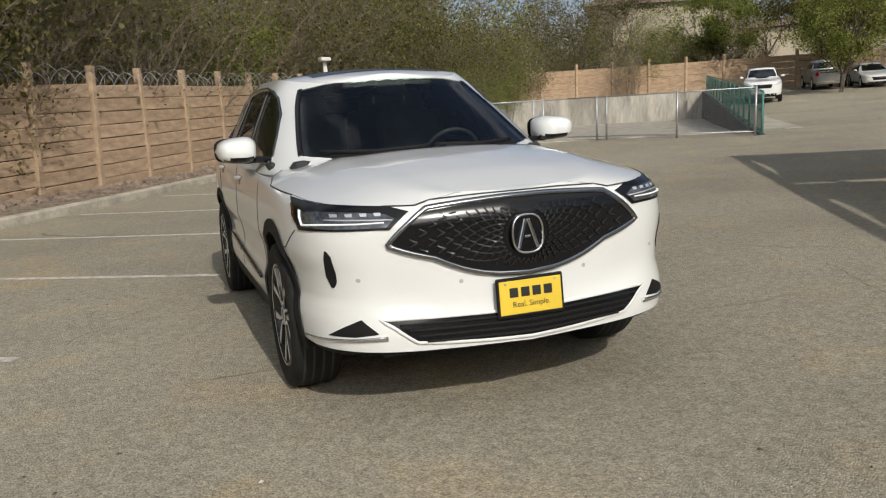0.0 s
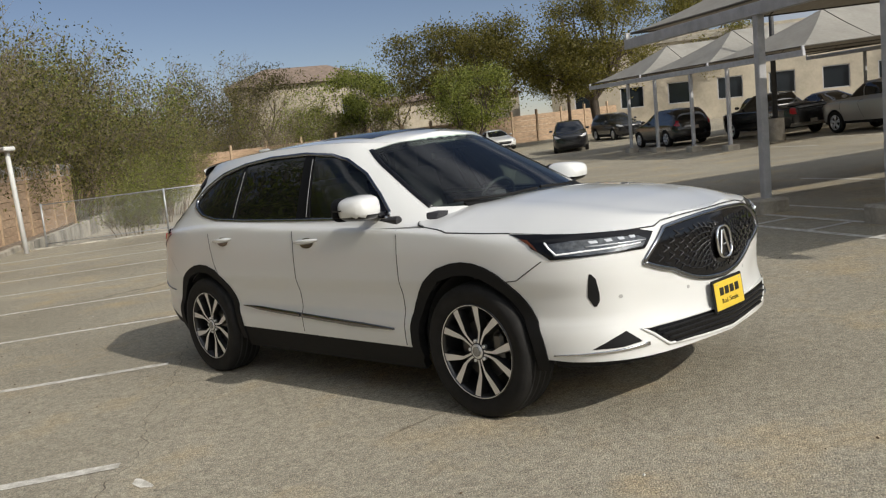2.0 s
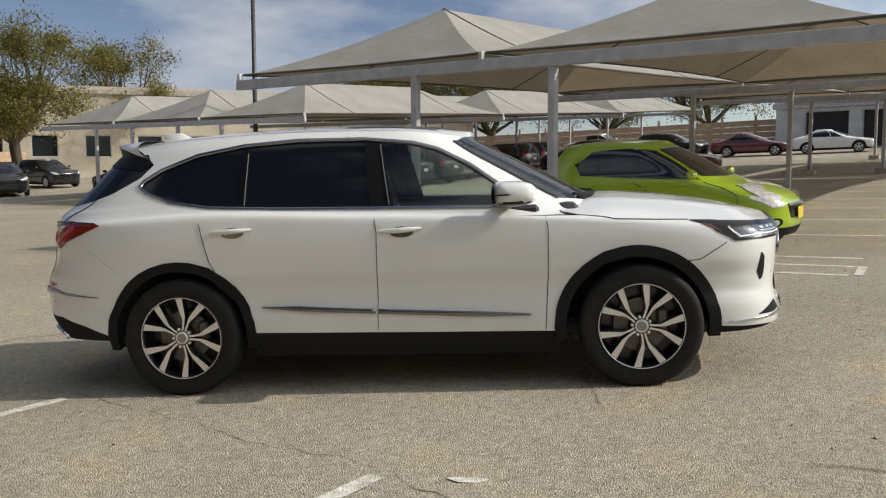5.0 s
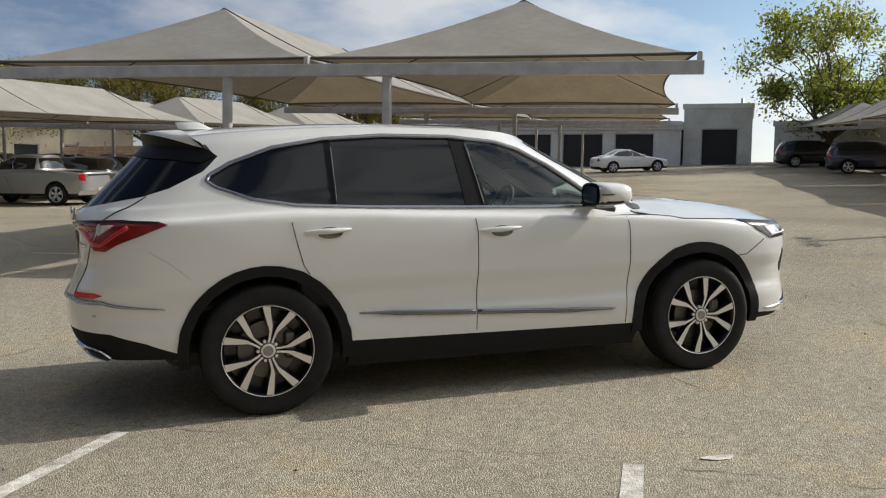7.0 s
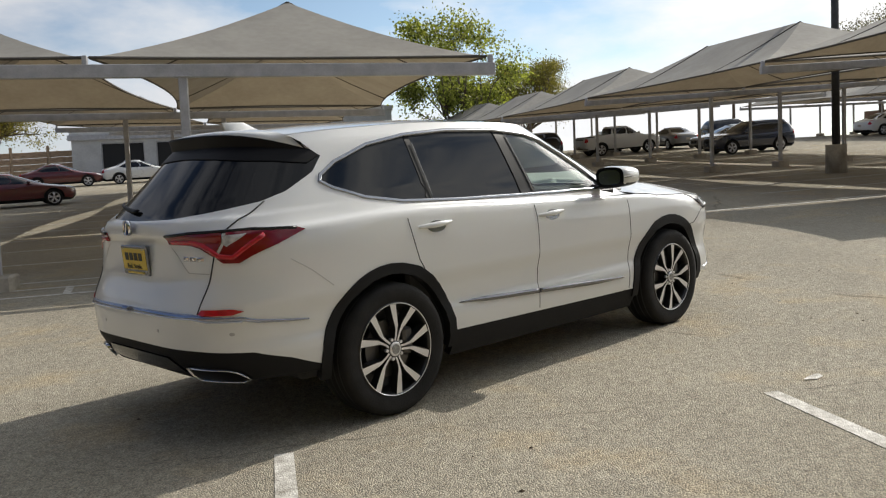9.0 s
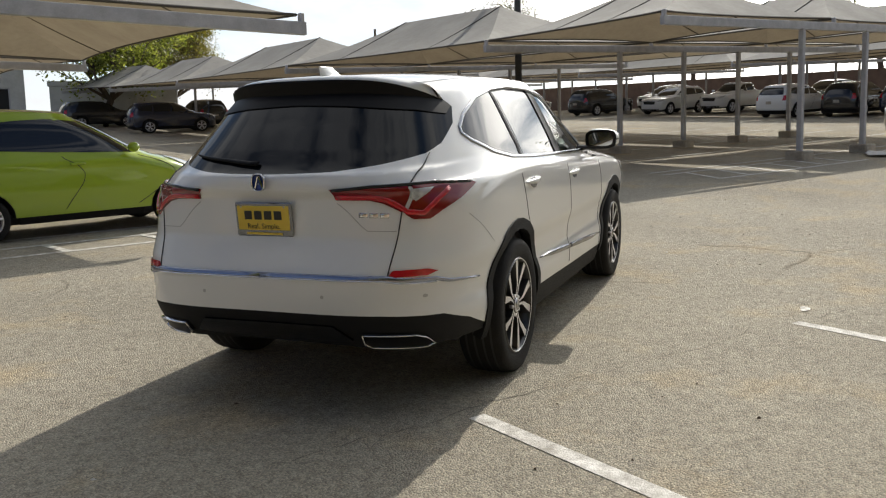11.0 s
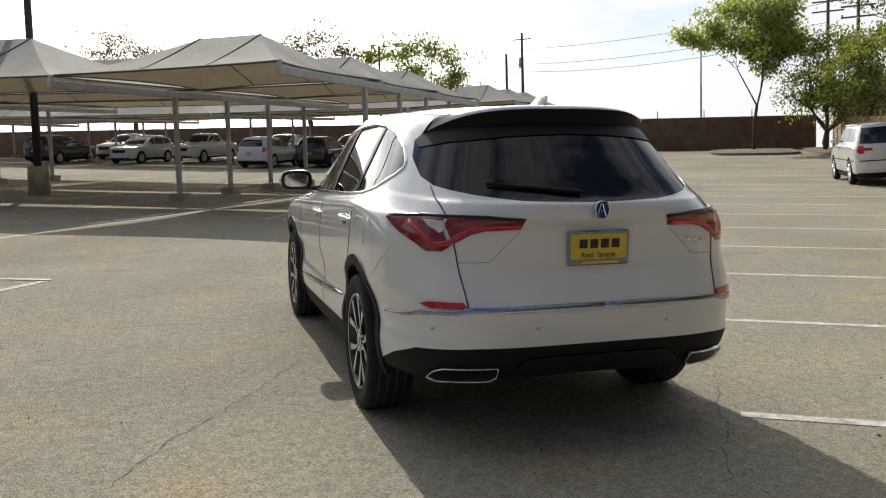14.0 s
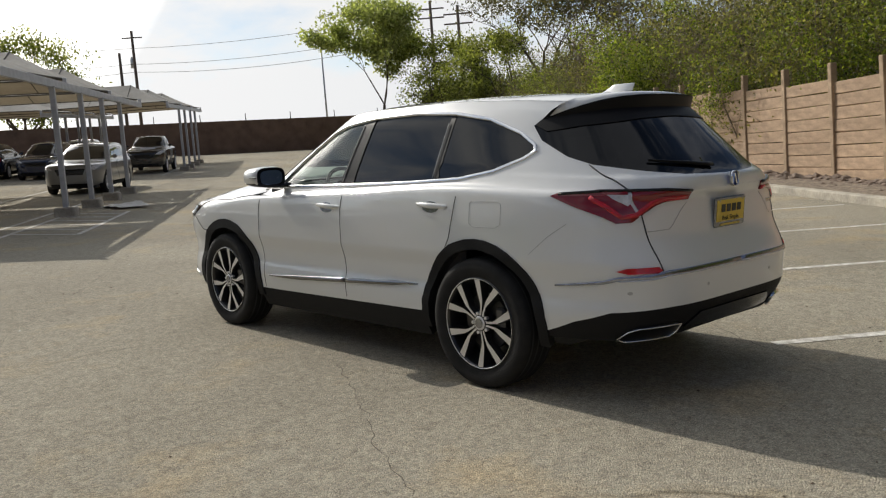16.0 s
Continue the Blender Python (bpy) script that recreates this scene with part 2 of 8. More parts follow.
def part(name, bm, mat, parent=None, label="", smooth=False, loc=None):
    """Links a bmesh as one mesh object under a thing or a part."""
    me = bpy.data.meshes.new(name)
    bm.normal_update()
    bm.to_mesh(me)
    bm.free()
    for m in (mat if isinstance(mat, (list, tuple)) else [mat]):
        me.materials.append(m)
    if smooth:
        me.shade_smooth()
    ob = new(name, me)
    if parent is not None:
        ob.parent = parent
    if loc is not None:
        ob.matrix_basis = loc
    if label:
        ob["label"] = label
    return ob


def thing(name, m, label, category, group="", kind=""):
    ob = new(name)
    ob.matrix_basis = m
    ob.empty_display_size = 0.2
    return tagged(ob, label, category, group, kind)


def add_box(bm, size, at=(0, 0, 0), bevel=0.0, turn=None, seg=1):
    g = bmesh.ops.create_cube(bm, size=1.0)
    vs = g["verts"]
    bmesh.ops.scale(bm, vec=size, verts=vs)
    if bevel:
        es = list({e for v in vs for e in v.link_edges})
        r = bmesh.ops.bevel(bm, geom=es, offset=bevel, segments=seg, profile=0.6, affect="EDGES", clamp_overlap=True)
        vs = list({v for f in r["faces"] for v in f.verts} | {v for v in vs if v.is_valid})
    if turn is not None:
        bmesh.ops.transform(bm, matrix=turn.to_4x4(), verts=vs)
    bmesh.ops.translate(bm, vec=at, verts=vs)
    return vs


def box(size, at=(0, 0, 0), bevel=0.0, turn=None, seg=1):
    bm = bmesh.new()
    add_box(bm, size, at, bevel, turn, seg)
    return bm


def add_tube(bm, a, b, r0, r1=None, n=8, caps=True):
    """A tapered rod from a to b."""
    a, b = Vector(a), Vector(b)
    r1 = r0 if r1 is None else r1
    q = (b - a).to_track_quat("Z", "Y").to_matrix()
    rings = []
    for c, r in ((a, r0), (b, r1)):
        rings.append([bm.verts.new(c + q @ Vector((r * math.cos(2 * math.pi * i / n), r * math.sin(2 * math.pi * i / n), 0))) for i in range(n)])
    for i in range(n):
        f = bm.faces.new((rings[0][i], rings[0][(i + 1) % n], rings[1][(i + 1) % n], rings[1][i]))
        f.smooth = True
    if caps:
        bm.faces.new(rings[0][::-1])
        bm.faces.new(rings[1])


def tube(a, b, r0, r1=None, n=8):
    bm = bmesh.new()
    add_tube(bm, a, b, r0, r1, n)
    return bm


def add_rope(bm, pts, r, n=4):
    """One unbroken round strand through the points."""
    rings = []
    for i, p in enumerate(pts):
        d = (pts[min(len(pts) - 1, i + 1)] - pts[max(0, i - 1)]).normalized()
        q = d.to_track_quat("Z", "Y").to_matrix()
        rings.append([p + q @ Vector((r * math.cos(2 * math.pi * k / n), r * math.sin(2 * math.pi * k / n), 0)) for k in range(n)])
    add_grid(bm, rings, closed=True)


def add_grid(bm, rows, closed=False, flip=False, mat=0, smooth=True):
    """A skin through rows of points."""
    vs = [[bm.verts.new(p) for p in r] for r in rows]
    fs = []
    for r0, r1 in zip(vs, vs[1:]):
        k = len(r0)
        for i in range(k if closed else k - 1):
            q = (r0[i], r0[(i + 1) % k], r1[(i + 1) % k], r1[i])
            f = bm.faces.new(q[::-1] if flip else q)
            f.smooth, f.material_index = smooth, mat
            fs.append(f)
    return vs, fs


# ---------------------------------------------------------------- ground
PIT = (-44.0, -24.0, -14.0, 0.0)     # the sunken yard, by the rows


def build_ground():
    near = [i * 2.0 for i in range(-60, 61)]
    far = [140, 180, 250, 400, 700, 1300, 2600]
    c = [-f for f in far[::-1]] + near + far
    bm = bmesh.new()
    vs = {}
    for i, u in enumerate(c):
        for j, v in enumerate(c):
            vs[i, j] = bm.verts.new(lot(u, v))
    for i in range(len(c) - 1):
        for j in range(len(c) - 1):
            if PIT[0] <= c[i] < PIT[1] and PIT[2] <= c[j] < PIT[3]:
                continue
            f = bm.faces.new((vs[i, j], vs[i + 1, j], vs[i + 1, j + 1], vs[i, j + 1]))
            f.smooth = True
    g = part("ground", bm, M_ASPHALT)
    tagged(g, "old bleached asphalt car park with fine cracks", "ground", kind="structure")


build_ground()


def strip(name, a, b, width, mat, label, category, kind="structure", group="", lift=0.004):
    """A painted line on the ground between two lot points (u, v)."""
    bm = bmesh.new()
    a, b = Vector((*a, 0)), Vector((*b, 0))
    d = b - a
    n = max(1, int(d.length / 1.0))
    s = Vector((-d.y, d.x, 0)).normalized() * width / 2
    rows = []
    rnd = random.Random(int((a.x * 7 + a.y * 13) * 100))
    for i in range(n + 1):
        p = a + d * i / n
        k = 1 + rnd.uniform(-0.06, 0.06)
        rows.append([lot(p.x - s.x * k, p.y - s.y * k, lift), lot(p.x + s.x * k, p.y + s.y * k, lift)])
    add_grid(bm, rows, flip=False)
    bmesh.ops.recalc_face_normals(bm, faces=bm.faces)
    if bm.faces[:][0].normal.z < 0:
        bmesh.ops.reverse_faces(bm, faces=bm.faces)
    ob = part(name, bm, mat)
    return tagged(ob, label, category, group, kind)

# ---------------------------------------------------------------- painted lines
def kerb_v(u):
    """Where the kerb runs: it steps back from the stalls further along."""
    return -13.78 - 0.05 * max(0.0, -9 - u) - 1.25 * min(1.0, max(0.0, (u + 6) / 14)) - 0.012 * max(0.0, u - 8)


STALLS = [-19.9, -17.1, -14.35, -11.6, -8.85, -6.1, -3.3, -0.6, 2.2, 5.0, 7.93, 10.9, 13.8, 16.7, 19.6, 22.5, 25.4, 28.3]
for k, u in enumerate(STALLS):
    strip("parking_line", (u, -8.05 - 0.05 * max(0, k - 8)), (u, kerb_v(u) + 0.33), 0.10, M_LINE, "worn white painted line between two parking stalls", "parking line", group="stall lines")


def bay_lines(u0, u1, v0, v1):
    """Stall lines under a shade block: one row each side of the middle."""
    um = (u0 + u1) / 2
    v = v0 + 0.6
    while v < v1:
        strip("parking_line", (u0 + 0.3, v), (u1 - 0.3, v), 0.10, M_LINE, "worn white painted stall line on the asphalt", "parking line", group="covered stall lines")
        v += 2.75


# ---------------------------------------------------------------- kerb and fence


def along(name, u0, u1, vf, section, mat, label, category, step=2.0, kind="structure"):
    """A bar that follows the ground along u; section: (v, z) corners, round which it is closed."""
    bm = bmesh.new()
    n = max(1, int(abs(u1 - u0) / step))
    rows = []
    for i in range(n + 1):
        u = u0 + (u1 - u0) * i / n
        rows.append([lot(u, vf(u) + dv, h) for dv, h in section])
    vs, _ = add_grid(bm, rows, closed=True, smooth=False)
    bm.faces.new(vs[0][::-1])
    bm.faces.new(vs[-1])
    bmesh.ops.recalc_face_normals(bm, faces=bm.faces)
    return tagged(part(name, bm, mat), label, category, kind=kind)


along("kerb", -24.5, 30.5, kerb_v, [(0.08, -0.3), (0.07, 0.13), (0.04, 0.155), (-0.10, 0.16), (-0.13, 0.13), (-0.13, -0.3)], M_CONC, "low weathered concrete kerb along the parking stalls", "kerb")
M_BED = material("gravel and leaf litter", (0.24, 0.19, 0.14), 0.95, var=0.6, scale=9, bump=0.9, bump_scale=30)
along("verge", -37.5, 60, lambda u: kerb_v(u) - 0.92, [(0.8, -0.3), (0.8, 0.12), (-0.2, 0.17), (-1.2, 0.15), (-40.0, 0.4), (-40.0, -0.3)], M_BED, "strip of gravel and dead leaves below the fence", "ground")


def fence_v(u):
    return -15.25 - 1.65 * min(1.0, max(0.0, (u + 8) / 16)) - 0.02 * max(0.0, u - 8)


def build_fence(name, ustart, uend, vf, height, label, step=1.9, rows=6, post_h=0.38):
    """A precast concrete fence: posts with stacked panels between them."""
    f = thing(name, Matrix.Translation((0, 0, 0)), label, "fence", kind="structure")
    n = int(round((uend - ustart) / step))
    rnd = random.Random(5)
    ph = height / rows
    u0 = ustart
    bmp = bmesh.new()
    add_box(bmp, (0.13, 0.15, height + post_h + 0.3), (0, 0, (height + post_h) / 2 - 0.15), 0.012)
    post_me = bpy.data.meshes.new("post")
    bmp.to_mesh(post_me)
    bmp.free()
    post_me.materials.append(M_FENCE_POST)
    panel_me = []
    for q in range(4):
        b = bmesh.new()
        add_box(b, (step - 0.13, 0.05, ph - 0.012), (0, 0, ph / 2), 0.012)
        for v in b.verts:
            v.co.y += rnd.uniform(-0.004, 0.004)
            v.co.z += rnd.uniform(-0.008, 0.008)
        me = bpy.data.meshes.new("panel")
        b.to_mesh(me)
        b.free()
        me.materials.append(M_FENCE)
        panel_me.append(me)
    for i in range(n + 1):
        u = u0 + i * step
        o = new("post", post_me)
        o.parent = f
        p = lot(u, vf(u), 0.1)
        o.matrix_basis = Matrix.Translation(p) @ pose(0, 0, 0, rnd.uniform(-1, 1), rnd.uniform(-1, 1), U_DEG)
        if i == n:
            break
        p2 = lot(u + step, vf(u + step), 0.1)
        a = math.atan2(p2.y - p.y, p2.x - p.x)
        mid = (p + p2) / 2
        for k in range(rows):
            o = new("panel", panel_me[rnd.randrange(4)])
            o.parent = f
            o.matrix_basis = Matrix.Translation((mid.x, mid.y, mid.z + k * ph)) @ Matrix.Rotation(a, 4, "Z") @ pose(0, rnd.uniform(-0.006, 0.006), 0, rnd.uniform(-0.8, 0.8), rnd.uniform(-0.25, 0.25), 0)
    return f


# ---------------------------------------------------------------- shade canopies
M_HEM = material("dark webbing", (0.10, 0.09, 0.075), 0.9)
CLOTHS = {}


def canopy_mesh(w, d, h):
    """One tensioned cloth: four held corners, edges drawn in, a hipped ridge along its depth."""
    bm = bmesh.new()
    n = 14
    q = max(0.30, (d - w) / d)                  # half the ridge, of half the depth
    hem = []
    for k in range(4):
        rows = []
        draw = 0.13 if k % 2 == 0 else 0.34 / (d / 2)
        if k % 2 == 0 and d < 8:
            draw = 0.34 / (w / 2)
        for i in range(n + 1):
            m = i / n
            r = []
            for j in range(n + 1):
                b = -1 + 2 * j / n
                pull = 1 - draw * (1 - b * b) * m * m         # edges scalloped inwards between the corners
                if k % 2 == 0:
                    x, y = (1 - k) * m * pull, (1 - k) * (q * b * (1 - m) + b * m)
                else:
                    x, y = -(2 - k) * b * m, (2 - k) * (q * (1 - m) + m * pull)
                z = h * ((1 - m) ** 1.08 - 0.05 * math.sin(math.pi * m)) + 0.02 * (1 - b * b) * m ** 3
                r.append(Vector((x * w / 2, y * d / 2, z)))
            rows.append(r)
        add_grid(bm, rows)
        hem += rows[-1][:-1]
    bmesh.ops.remove_doubles(bm, verts=bm.verts, dist=0.002)
    bmesh.ops.dissolve_degenerate(bm, edges=bm.edges, dist=0.001)
    bmesh.ops.recalc_face_normals(bm, faces=bm.faces)
    for e in bm.edges:
        if len(e.link_faces) == 2 and e.calc_face_angle(0) > 0.25:
            e.smooth = False
    me = bpy.data.meshes.new("cloth")
    bm.normal_update()
    bm.to_mesh(me)
    bm.free()
    me.materials.append(M_FABRIC)
    bm = bmesh.new()
    rows = [[p + Vector((0.018 * math.cos(a) * (p.x > 0 or -1), 0.018 * math.cos(a) * (p.y > 0 or -1), 0.022 * math.sin(a))) for a in (0, 1.57, 3.14, 4.71)] for p in hem + hem[:1]]
    add_grid(bm, rows, closed=True)
    bmesh.ops.recalc_face_normals(bm, faces=bm.faces)
    cord = bpy.data.meshes.new("hem")
    bm.to_mesh(cord)
    bm.free()
    cord.materials.append(M_HEM)
    # sewn seams run down the middle of each slope
    seams = []
    for s2 in (-1, 1):
        for at_y in (-0.5, 0.5):
            bm = bmesh.new()
            y = at_y * q * d
            add_rope(bm, [Vector((s2 * w / 2 * m * (1 - (0.13 if d > 8 else 0.34 / (w / 2)) * (1 - (y / d * 2) ** 2) * m * m), y, h * ((1 - m) ** 1.08 - 0.05 * math.sin(math.pi * m)) + 0.008)) for m in [i / 8 for i in range(9)]], 0.018, 4)
            seam = bpy.data.meshes.new("seam")
            bm.to_mesh(seam)
            bm.free()
            seam.materials.append(M_HEM)
            seams.append(seam)
    return me, cord, seams


def shade_block(us, vs, posts, hs, label="grey tensioned shade cloth on a steel frame over parking stalls", lines=True):
    """Beams along u at each v, on posts, with cloth peaks between them; hs: height of the cloth's corners at both ends of each beam."""
    base = lot((us[0] + us[-1]) / 2, (vs[0] + vs[-1]) / 2)
    t = thing("shade_canopy", Matrix.Translation(base), label, "canopy", "car park shade canopies")
    turn = Matrix.Rotation(radians(U_DEG), 4, "Z")
    ends = []
    for v, (ha, hb) in zip(vs, hs):
        a, b = lot(us[0], v, ha), lot(us[-1], v, hb)
        ends.append((a, b))

    def corner(i, r):
        a, b = ends[r]
        return a.lerp(b, (us[i] - us[0]) / (us[-1] - us[0]))

    for r, v in enumerate(vs):
        a, b = ends[r]
        q = b - a
        rot = q.to_track_quat("X", "Z").to_matrix().to_4x4()
        drop = Vector((0, 0, 0.19))
        part("beam", box((q.length + 0.12, 0.10, 0.18), (0, 0, 0), 0.008), M_STEEL, t, loc=Matrix.Translation((a + b) / 2 - drop - base) @ rot)
        for u in posts:
            g = lot(u, v)
            top = a.lerp(b, (u - us[0]) / (us[-1] - us[0])).z - 0.26
            part("post", box((0.12, 0.12, top - g.z), (0, 0, (top - g.z) / 2), 0.012), M_STEEL, t, loc=Matrix.Translation(g - base) @ turn)
            part("post_cap", box((0.22, 0.18, 0.02), (0, 0, 0), 0.004), M_STEEL, t, loc=Matrix.Translation((g.x, g.y, top - 0.01)) @ Matrix.Translation(-base) @ turn)
            part("footing", box((0.46, 0.46, 0.26), (0, 0, 0.08), 0.03), M_CONC, t, loc=Matrix.Translation(g - base) @ turn)
        for k in range(len(us)):
            part("bracket", box((0.07, 0.09, 0.16), (0, 0, -0.06), 0.01), M_STEEL, t, loc=Matrix.Translation(corner(k, r) - base) @ turn)
    for r in range(len(vs) - 1):
        for k in range(len(us) - 1):
            c = [corner(k + i, r + j) for i in (0, 1) for j in (0, 1)]
            mid = sum(c, Vector()) / 4
            ex = ((c[2] + c[3]) - (c[0] + c[1]))
            ey = ((c[1] + c[3]) - (c[0] + c[2]))
            w, d = ex.length / 2, ey.length / 2
            key = (round(w, 1), round(d, 1))
            if key not in CLOTHS:
                CLOTHS[key] = canopy_mesh(w - 0.10, d - 0.10, 1.22 if d > 8 else 0.98)
            ex, ey = ex.normalized(), ey.normalized()
            ez = ex.cross(ey).normalized()
            m = Matrix((ex, ez.cross(ex), ez)).transposed().to_4x4()
            o = new("cloth", CLOTHS[key][0])
            o.parent = t
            o.matrix_basis = Matrix.Translation(mid - base) @ m
            for nm, me in [("hem", CLOTHS[key][1])] + [("seam", q) for q in CLOTHS[key][2]]:
                e = new(nm, me)
                e.parent = o
    if lines:
        bay_lines(us[0], us[-1], vs[0], vs[-1])
    return t


def bays(u0, n, size=5.6):
    return [u0 + size * k for k in range(n + 1)]


shade_block(bays(-11.2, 2), [0.0, 11.9, 23.8, 35.7], (-6.89, -4.35), [(3.20, 2.84)] * 4)
shade_block([7.8, 13.85, 19.4, 25.0], [0.0, 5.45, 16.4, 27.4, 38.0, 49.0], (12.55, 15.3, 17.95, 20.75), [(3.20, 3.15), (3.02, 3.05), (2.92, 3.0), (2.65, 2.9), (2.5, 2.8), (2.4, 2.7)])
shade_block(bays(33.0, 3), [0.0, 5.45, 16.4, 27.4, 38.0, 49.0], (37.3, 39.9, 42.9, 45.5), [(3.36, 3.36), (3.1, 3.1), (2.9, 2.9), (2.7, 2.7), (2.6, 2.6), (2.6, 2.6)])
shade_block(bays(-36.0, 3), [9.3, 21.3, 33.3, 45.3], (-31.7, -29.1, -26.1, -23.5), [(3.35, 3.05)] * 4)


# --- hatched strips at the ends of the shaded rows


def ladder(u0, u1, v0, v1, n, slant):
    for v in (v0, v1):
        strip("hatched_marking", (u0, v), (u1, v), 0.10, M_LINE, "long worn white edge line of a hatched strip", "road marking", group="hatched strips", lift=0.006)
    for k in range(n + 1):
        u = u0 + (u1 - u0 - slant) * k / n
        strip("hatched_marking", (u, v0), (u + slant, v1), 0.10, M_LINE, "short worn white bar across a hatched strip", "road marking", group="hatched strips", lift=0.009)


ladder(-7.0, -0.15, -0.90, -0.18, 6, -0.10)
ladder(7.9, 13.2, -1.25, 0.1, 5, 0.7)
strip("parking_line", (3.4, 3.12), (9.6, 3.0), 0.11, M_LINE, "worn white painted line in the lane between canopies", "parking line", group="covered stall lines")

# ================================================================ the white SUV
M_PAINT = material("pearl white car paint", (0.73, 0.735, 0.72), 0.28, coat=1.0, spec=0.5)
M_BLACKPLASTIC = material("black textured plastic", (0.011, 0.011, 0.0115), 0.65, bump=0.1, bump_scale=300, spec=0.2)
M_GLOSSBLACK = material("gloss black trim", (0.006, 0.006, 0.007), 0.2, coat=0.15, spec=0.35)
M_GRILLE = material("polished black fins", (0.014, 0.014, 0.015), 0.16, coat=0.8)
M_CHROME = material("satin chrome", (0.72, 0.73, 0.75), 0.12, metal=1.0)
M_GREYTRIM = material("grey rubber window channel", (0.16, 0.165, 0.17), 0.55)
M_DARKCHROME = material("dark chrome", (0.30, 0.31, 0.33), 0.18, metal=1.0)
M_MOULD = material("chrome moulding with dark reflection in its colour", (0.22, 0.22, 0.23), 0.10, metal=1.0)
M_SEAM = material("panel gap", (0.03, 0.03, 0.03), 0.8)
M_TYRE = material("tyre rubber", (0.017, 0.0165, 0.016), 0.75, spec=0.25, var=0.3, scale=14, bump=0.2, bump_scale=120)
M_RIM_DARK = material("black wheel paint", (0.012, 0.012, 0.013), 0.3, coat=0.4)
M_RIM_BRIGHT = material("machined aluminium", (0.78, 0.78, 0.80), 0.33, metal=0.85)
M_DISC = material("brake disc iron", (0.13, 0.125, 0.12), 0.4, metal=0.8)
M_GLASS_DARK = glass_material("privacy glass", (0.03, 0.034, 0.036), 0.0, 0.8, 1.56)
M_GLASS_CLEAR = glass_material("windscreen glass", (0.76, 0.86, 0.81), 0.0, 0.02, 1.7)
M_GLASS_HATCH = glass_material("hatch glass", (0.03, 0.034, 0.04), 0.0, 0.85, 1.42)
M_RED = material("red lamp lens", (0.52, 0.008, 0.018), 0.12, coat=0.6, var=0.3, scale=30)
M_RED_DARK = material("dark red lamp lens", (0.20, 0.004, 0.008), 0.12, coat=0.6)
M_LAMP_CLEAR = material("clear lamp lens", (0.62, 0.60, 0.58), 0.18, metal=0.15, coat=0.8, var=0.4, scale=25)
M_AMBER = material("amber marker lens", (0.10, 0.03, 0.01), 0.15, coat=0.5)
M_LED = material("lamp reflector", (0.80, 0.82, 0.85), 0.15, metal=0.6)
M_LENS = material("lamp glass", (0.13, 0.14, 0.15), 0.08, metal=0.55, coat=0.8, var=0.5, scale=40)
M_DRL = bpy.data.materials.new("daytime running light")
M_DRL.use_nodes = True
M_DRL.node_tree.nodes["Principled BSDF"].inputs["Emission Color"].default_value = (0.95, 0.97, 1, 1)
M_DRL.node_tree.nodes["Principled BSDF"].inputs["Emission Strength"].default_value = 0.3
M_LEATHER = material("dark cabin trim", (0.03, 0.03, 0.032), 0.6, var=0.2)
M_SEAT = material("pale grey leather", (0.17, 0.165, 0.155), 0.5, var=0.15)
M_PLATE_Y = material("yellow dealer plate", (0.74, 0.52, 0.05), 0.4, var=0.06, scale=5)
M_INK = material("black print", (0.015, 0.015, 0.012), 0.5)
M_PLATE_RIM = material("bright plate frame", (0.20, 0.21, 0.23), 0.25, metal=1.0)
M_HATCH_BLACK = material("black glazed trim", (0.006, 0.006, 0.007), 0.45, spec=0.15)
M_STRIP = material("dark bright trim", (0.32, 0.345, 0.42), 0.22, metal=1.0)
M_SENSOR_SHADE = material("grey of sensors, fine gaps and crease shade", (0.42, 0.42, 0.41), 0.4)
M_BLUE = material("blue print", (0.02, 0.05, 0.25), 0.4)


def curve(points):
    """A smooth function through a few (x, value) knots."""
    xs = [p[0] for p in points]
    ys = [p[1] for p in points]
    n = len(xs)
    d = [(ys[i + 1] - ys[i]) / (xs[i + 1] - xs[i]) for i in range(n - 1)]
    m = [d[0]] + [0 if d[i - 1] * d[i] <= 0 else 2 * d[i - 1] * d[i] / (d[i - 1] + d[i]) for i in range(1, n - 1)] + [d[-1]]

    def f(x):
        if x <= xs[0]:
            return ys[0]
        if x >= xs[-1]:
            return ys[-1]
        i = 0
        while x > xs[i + 1]:
            i += 1
        h = xs[i + 1] - xs[i]
        t = (x - xs[i]) / h
        return (2 * t**3 - 3 * t * t + 1) * ys[i] + (t**3 - 2 * t * t + t) * h * m[i] + (-2 * t**3 + 3 * t * t) * ys[i + 1] + (t**3 - t * t) * h * m[i + 1]

    return f


# the body's skin: rings round the car at each height h, s from the nose (0) round the side (1 to 2) to the tail (3)
half = curve([(0.15, 0.86), (0.28, 0.915), (0.40, 0.946), (0.48, 0.950), (0.525, 0.944), (0.58, 0.931), (0.66, 0.936), (0.78, 0.962), (0.92, 0.958), (1.04, 0.945), (1.095, 0.932), (1.12, 0.895), (1.16, 0.868), (1.25, 0.825), (1.4, 0.745), (1.5, 0.685), (1.58, 0.615)])
nose = curve([(0.15, 2.20), (0.26, 2.28), (0.31, 2.345), (0.40, 2.35), (0.55, 2.33), (0.75, 2.33), (0.88, 2.335), (0.97, 2.30), (1.03, 2.20), (1.08, 1.87), (1.12, 1.42), (1.2, 1.22), (1.4, 0.79), (1.58, 0.42)])
vee = curve([(0.15, 0.10), (0.8, 0.105), (0.95, 0.115), (1.03, 0.08), (1.08, 0.01), (1.12, 0.0)])
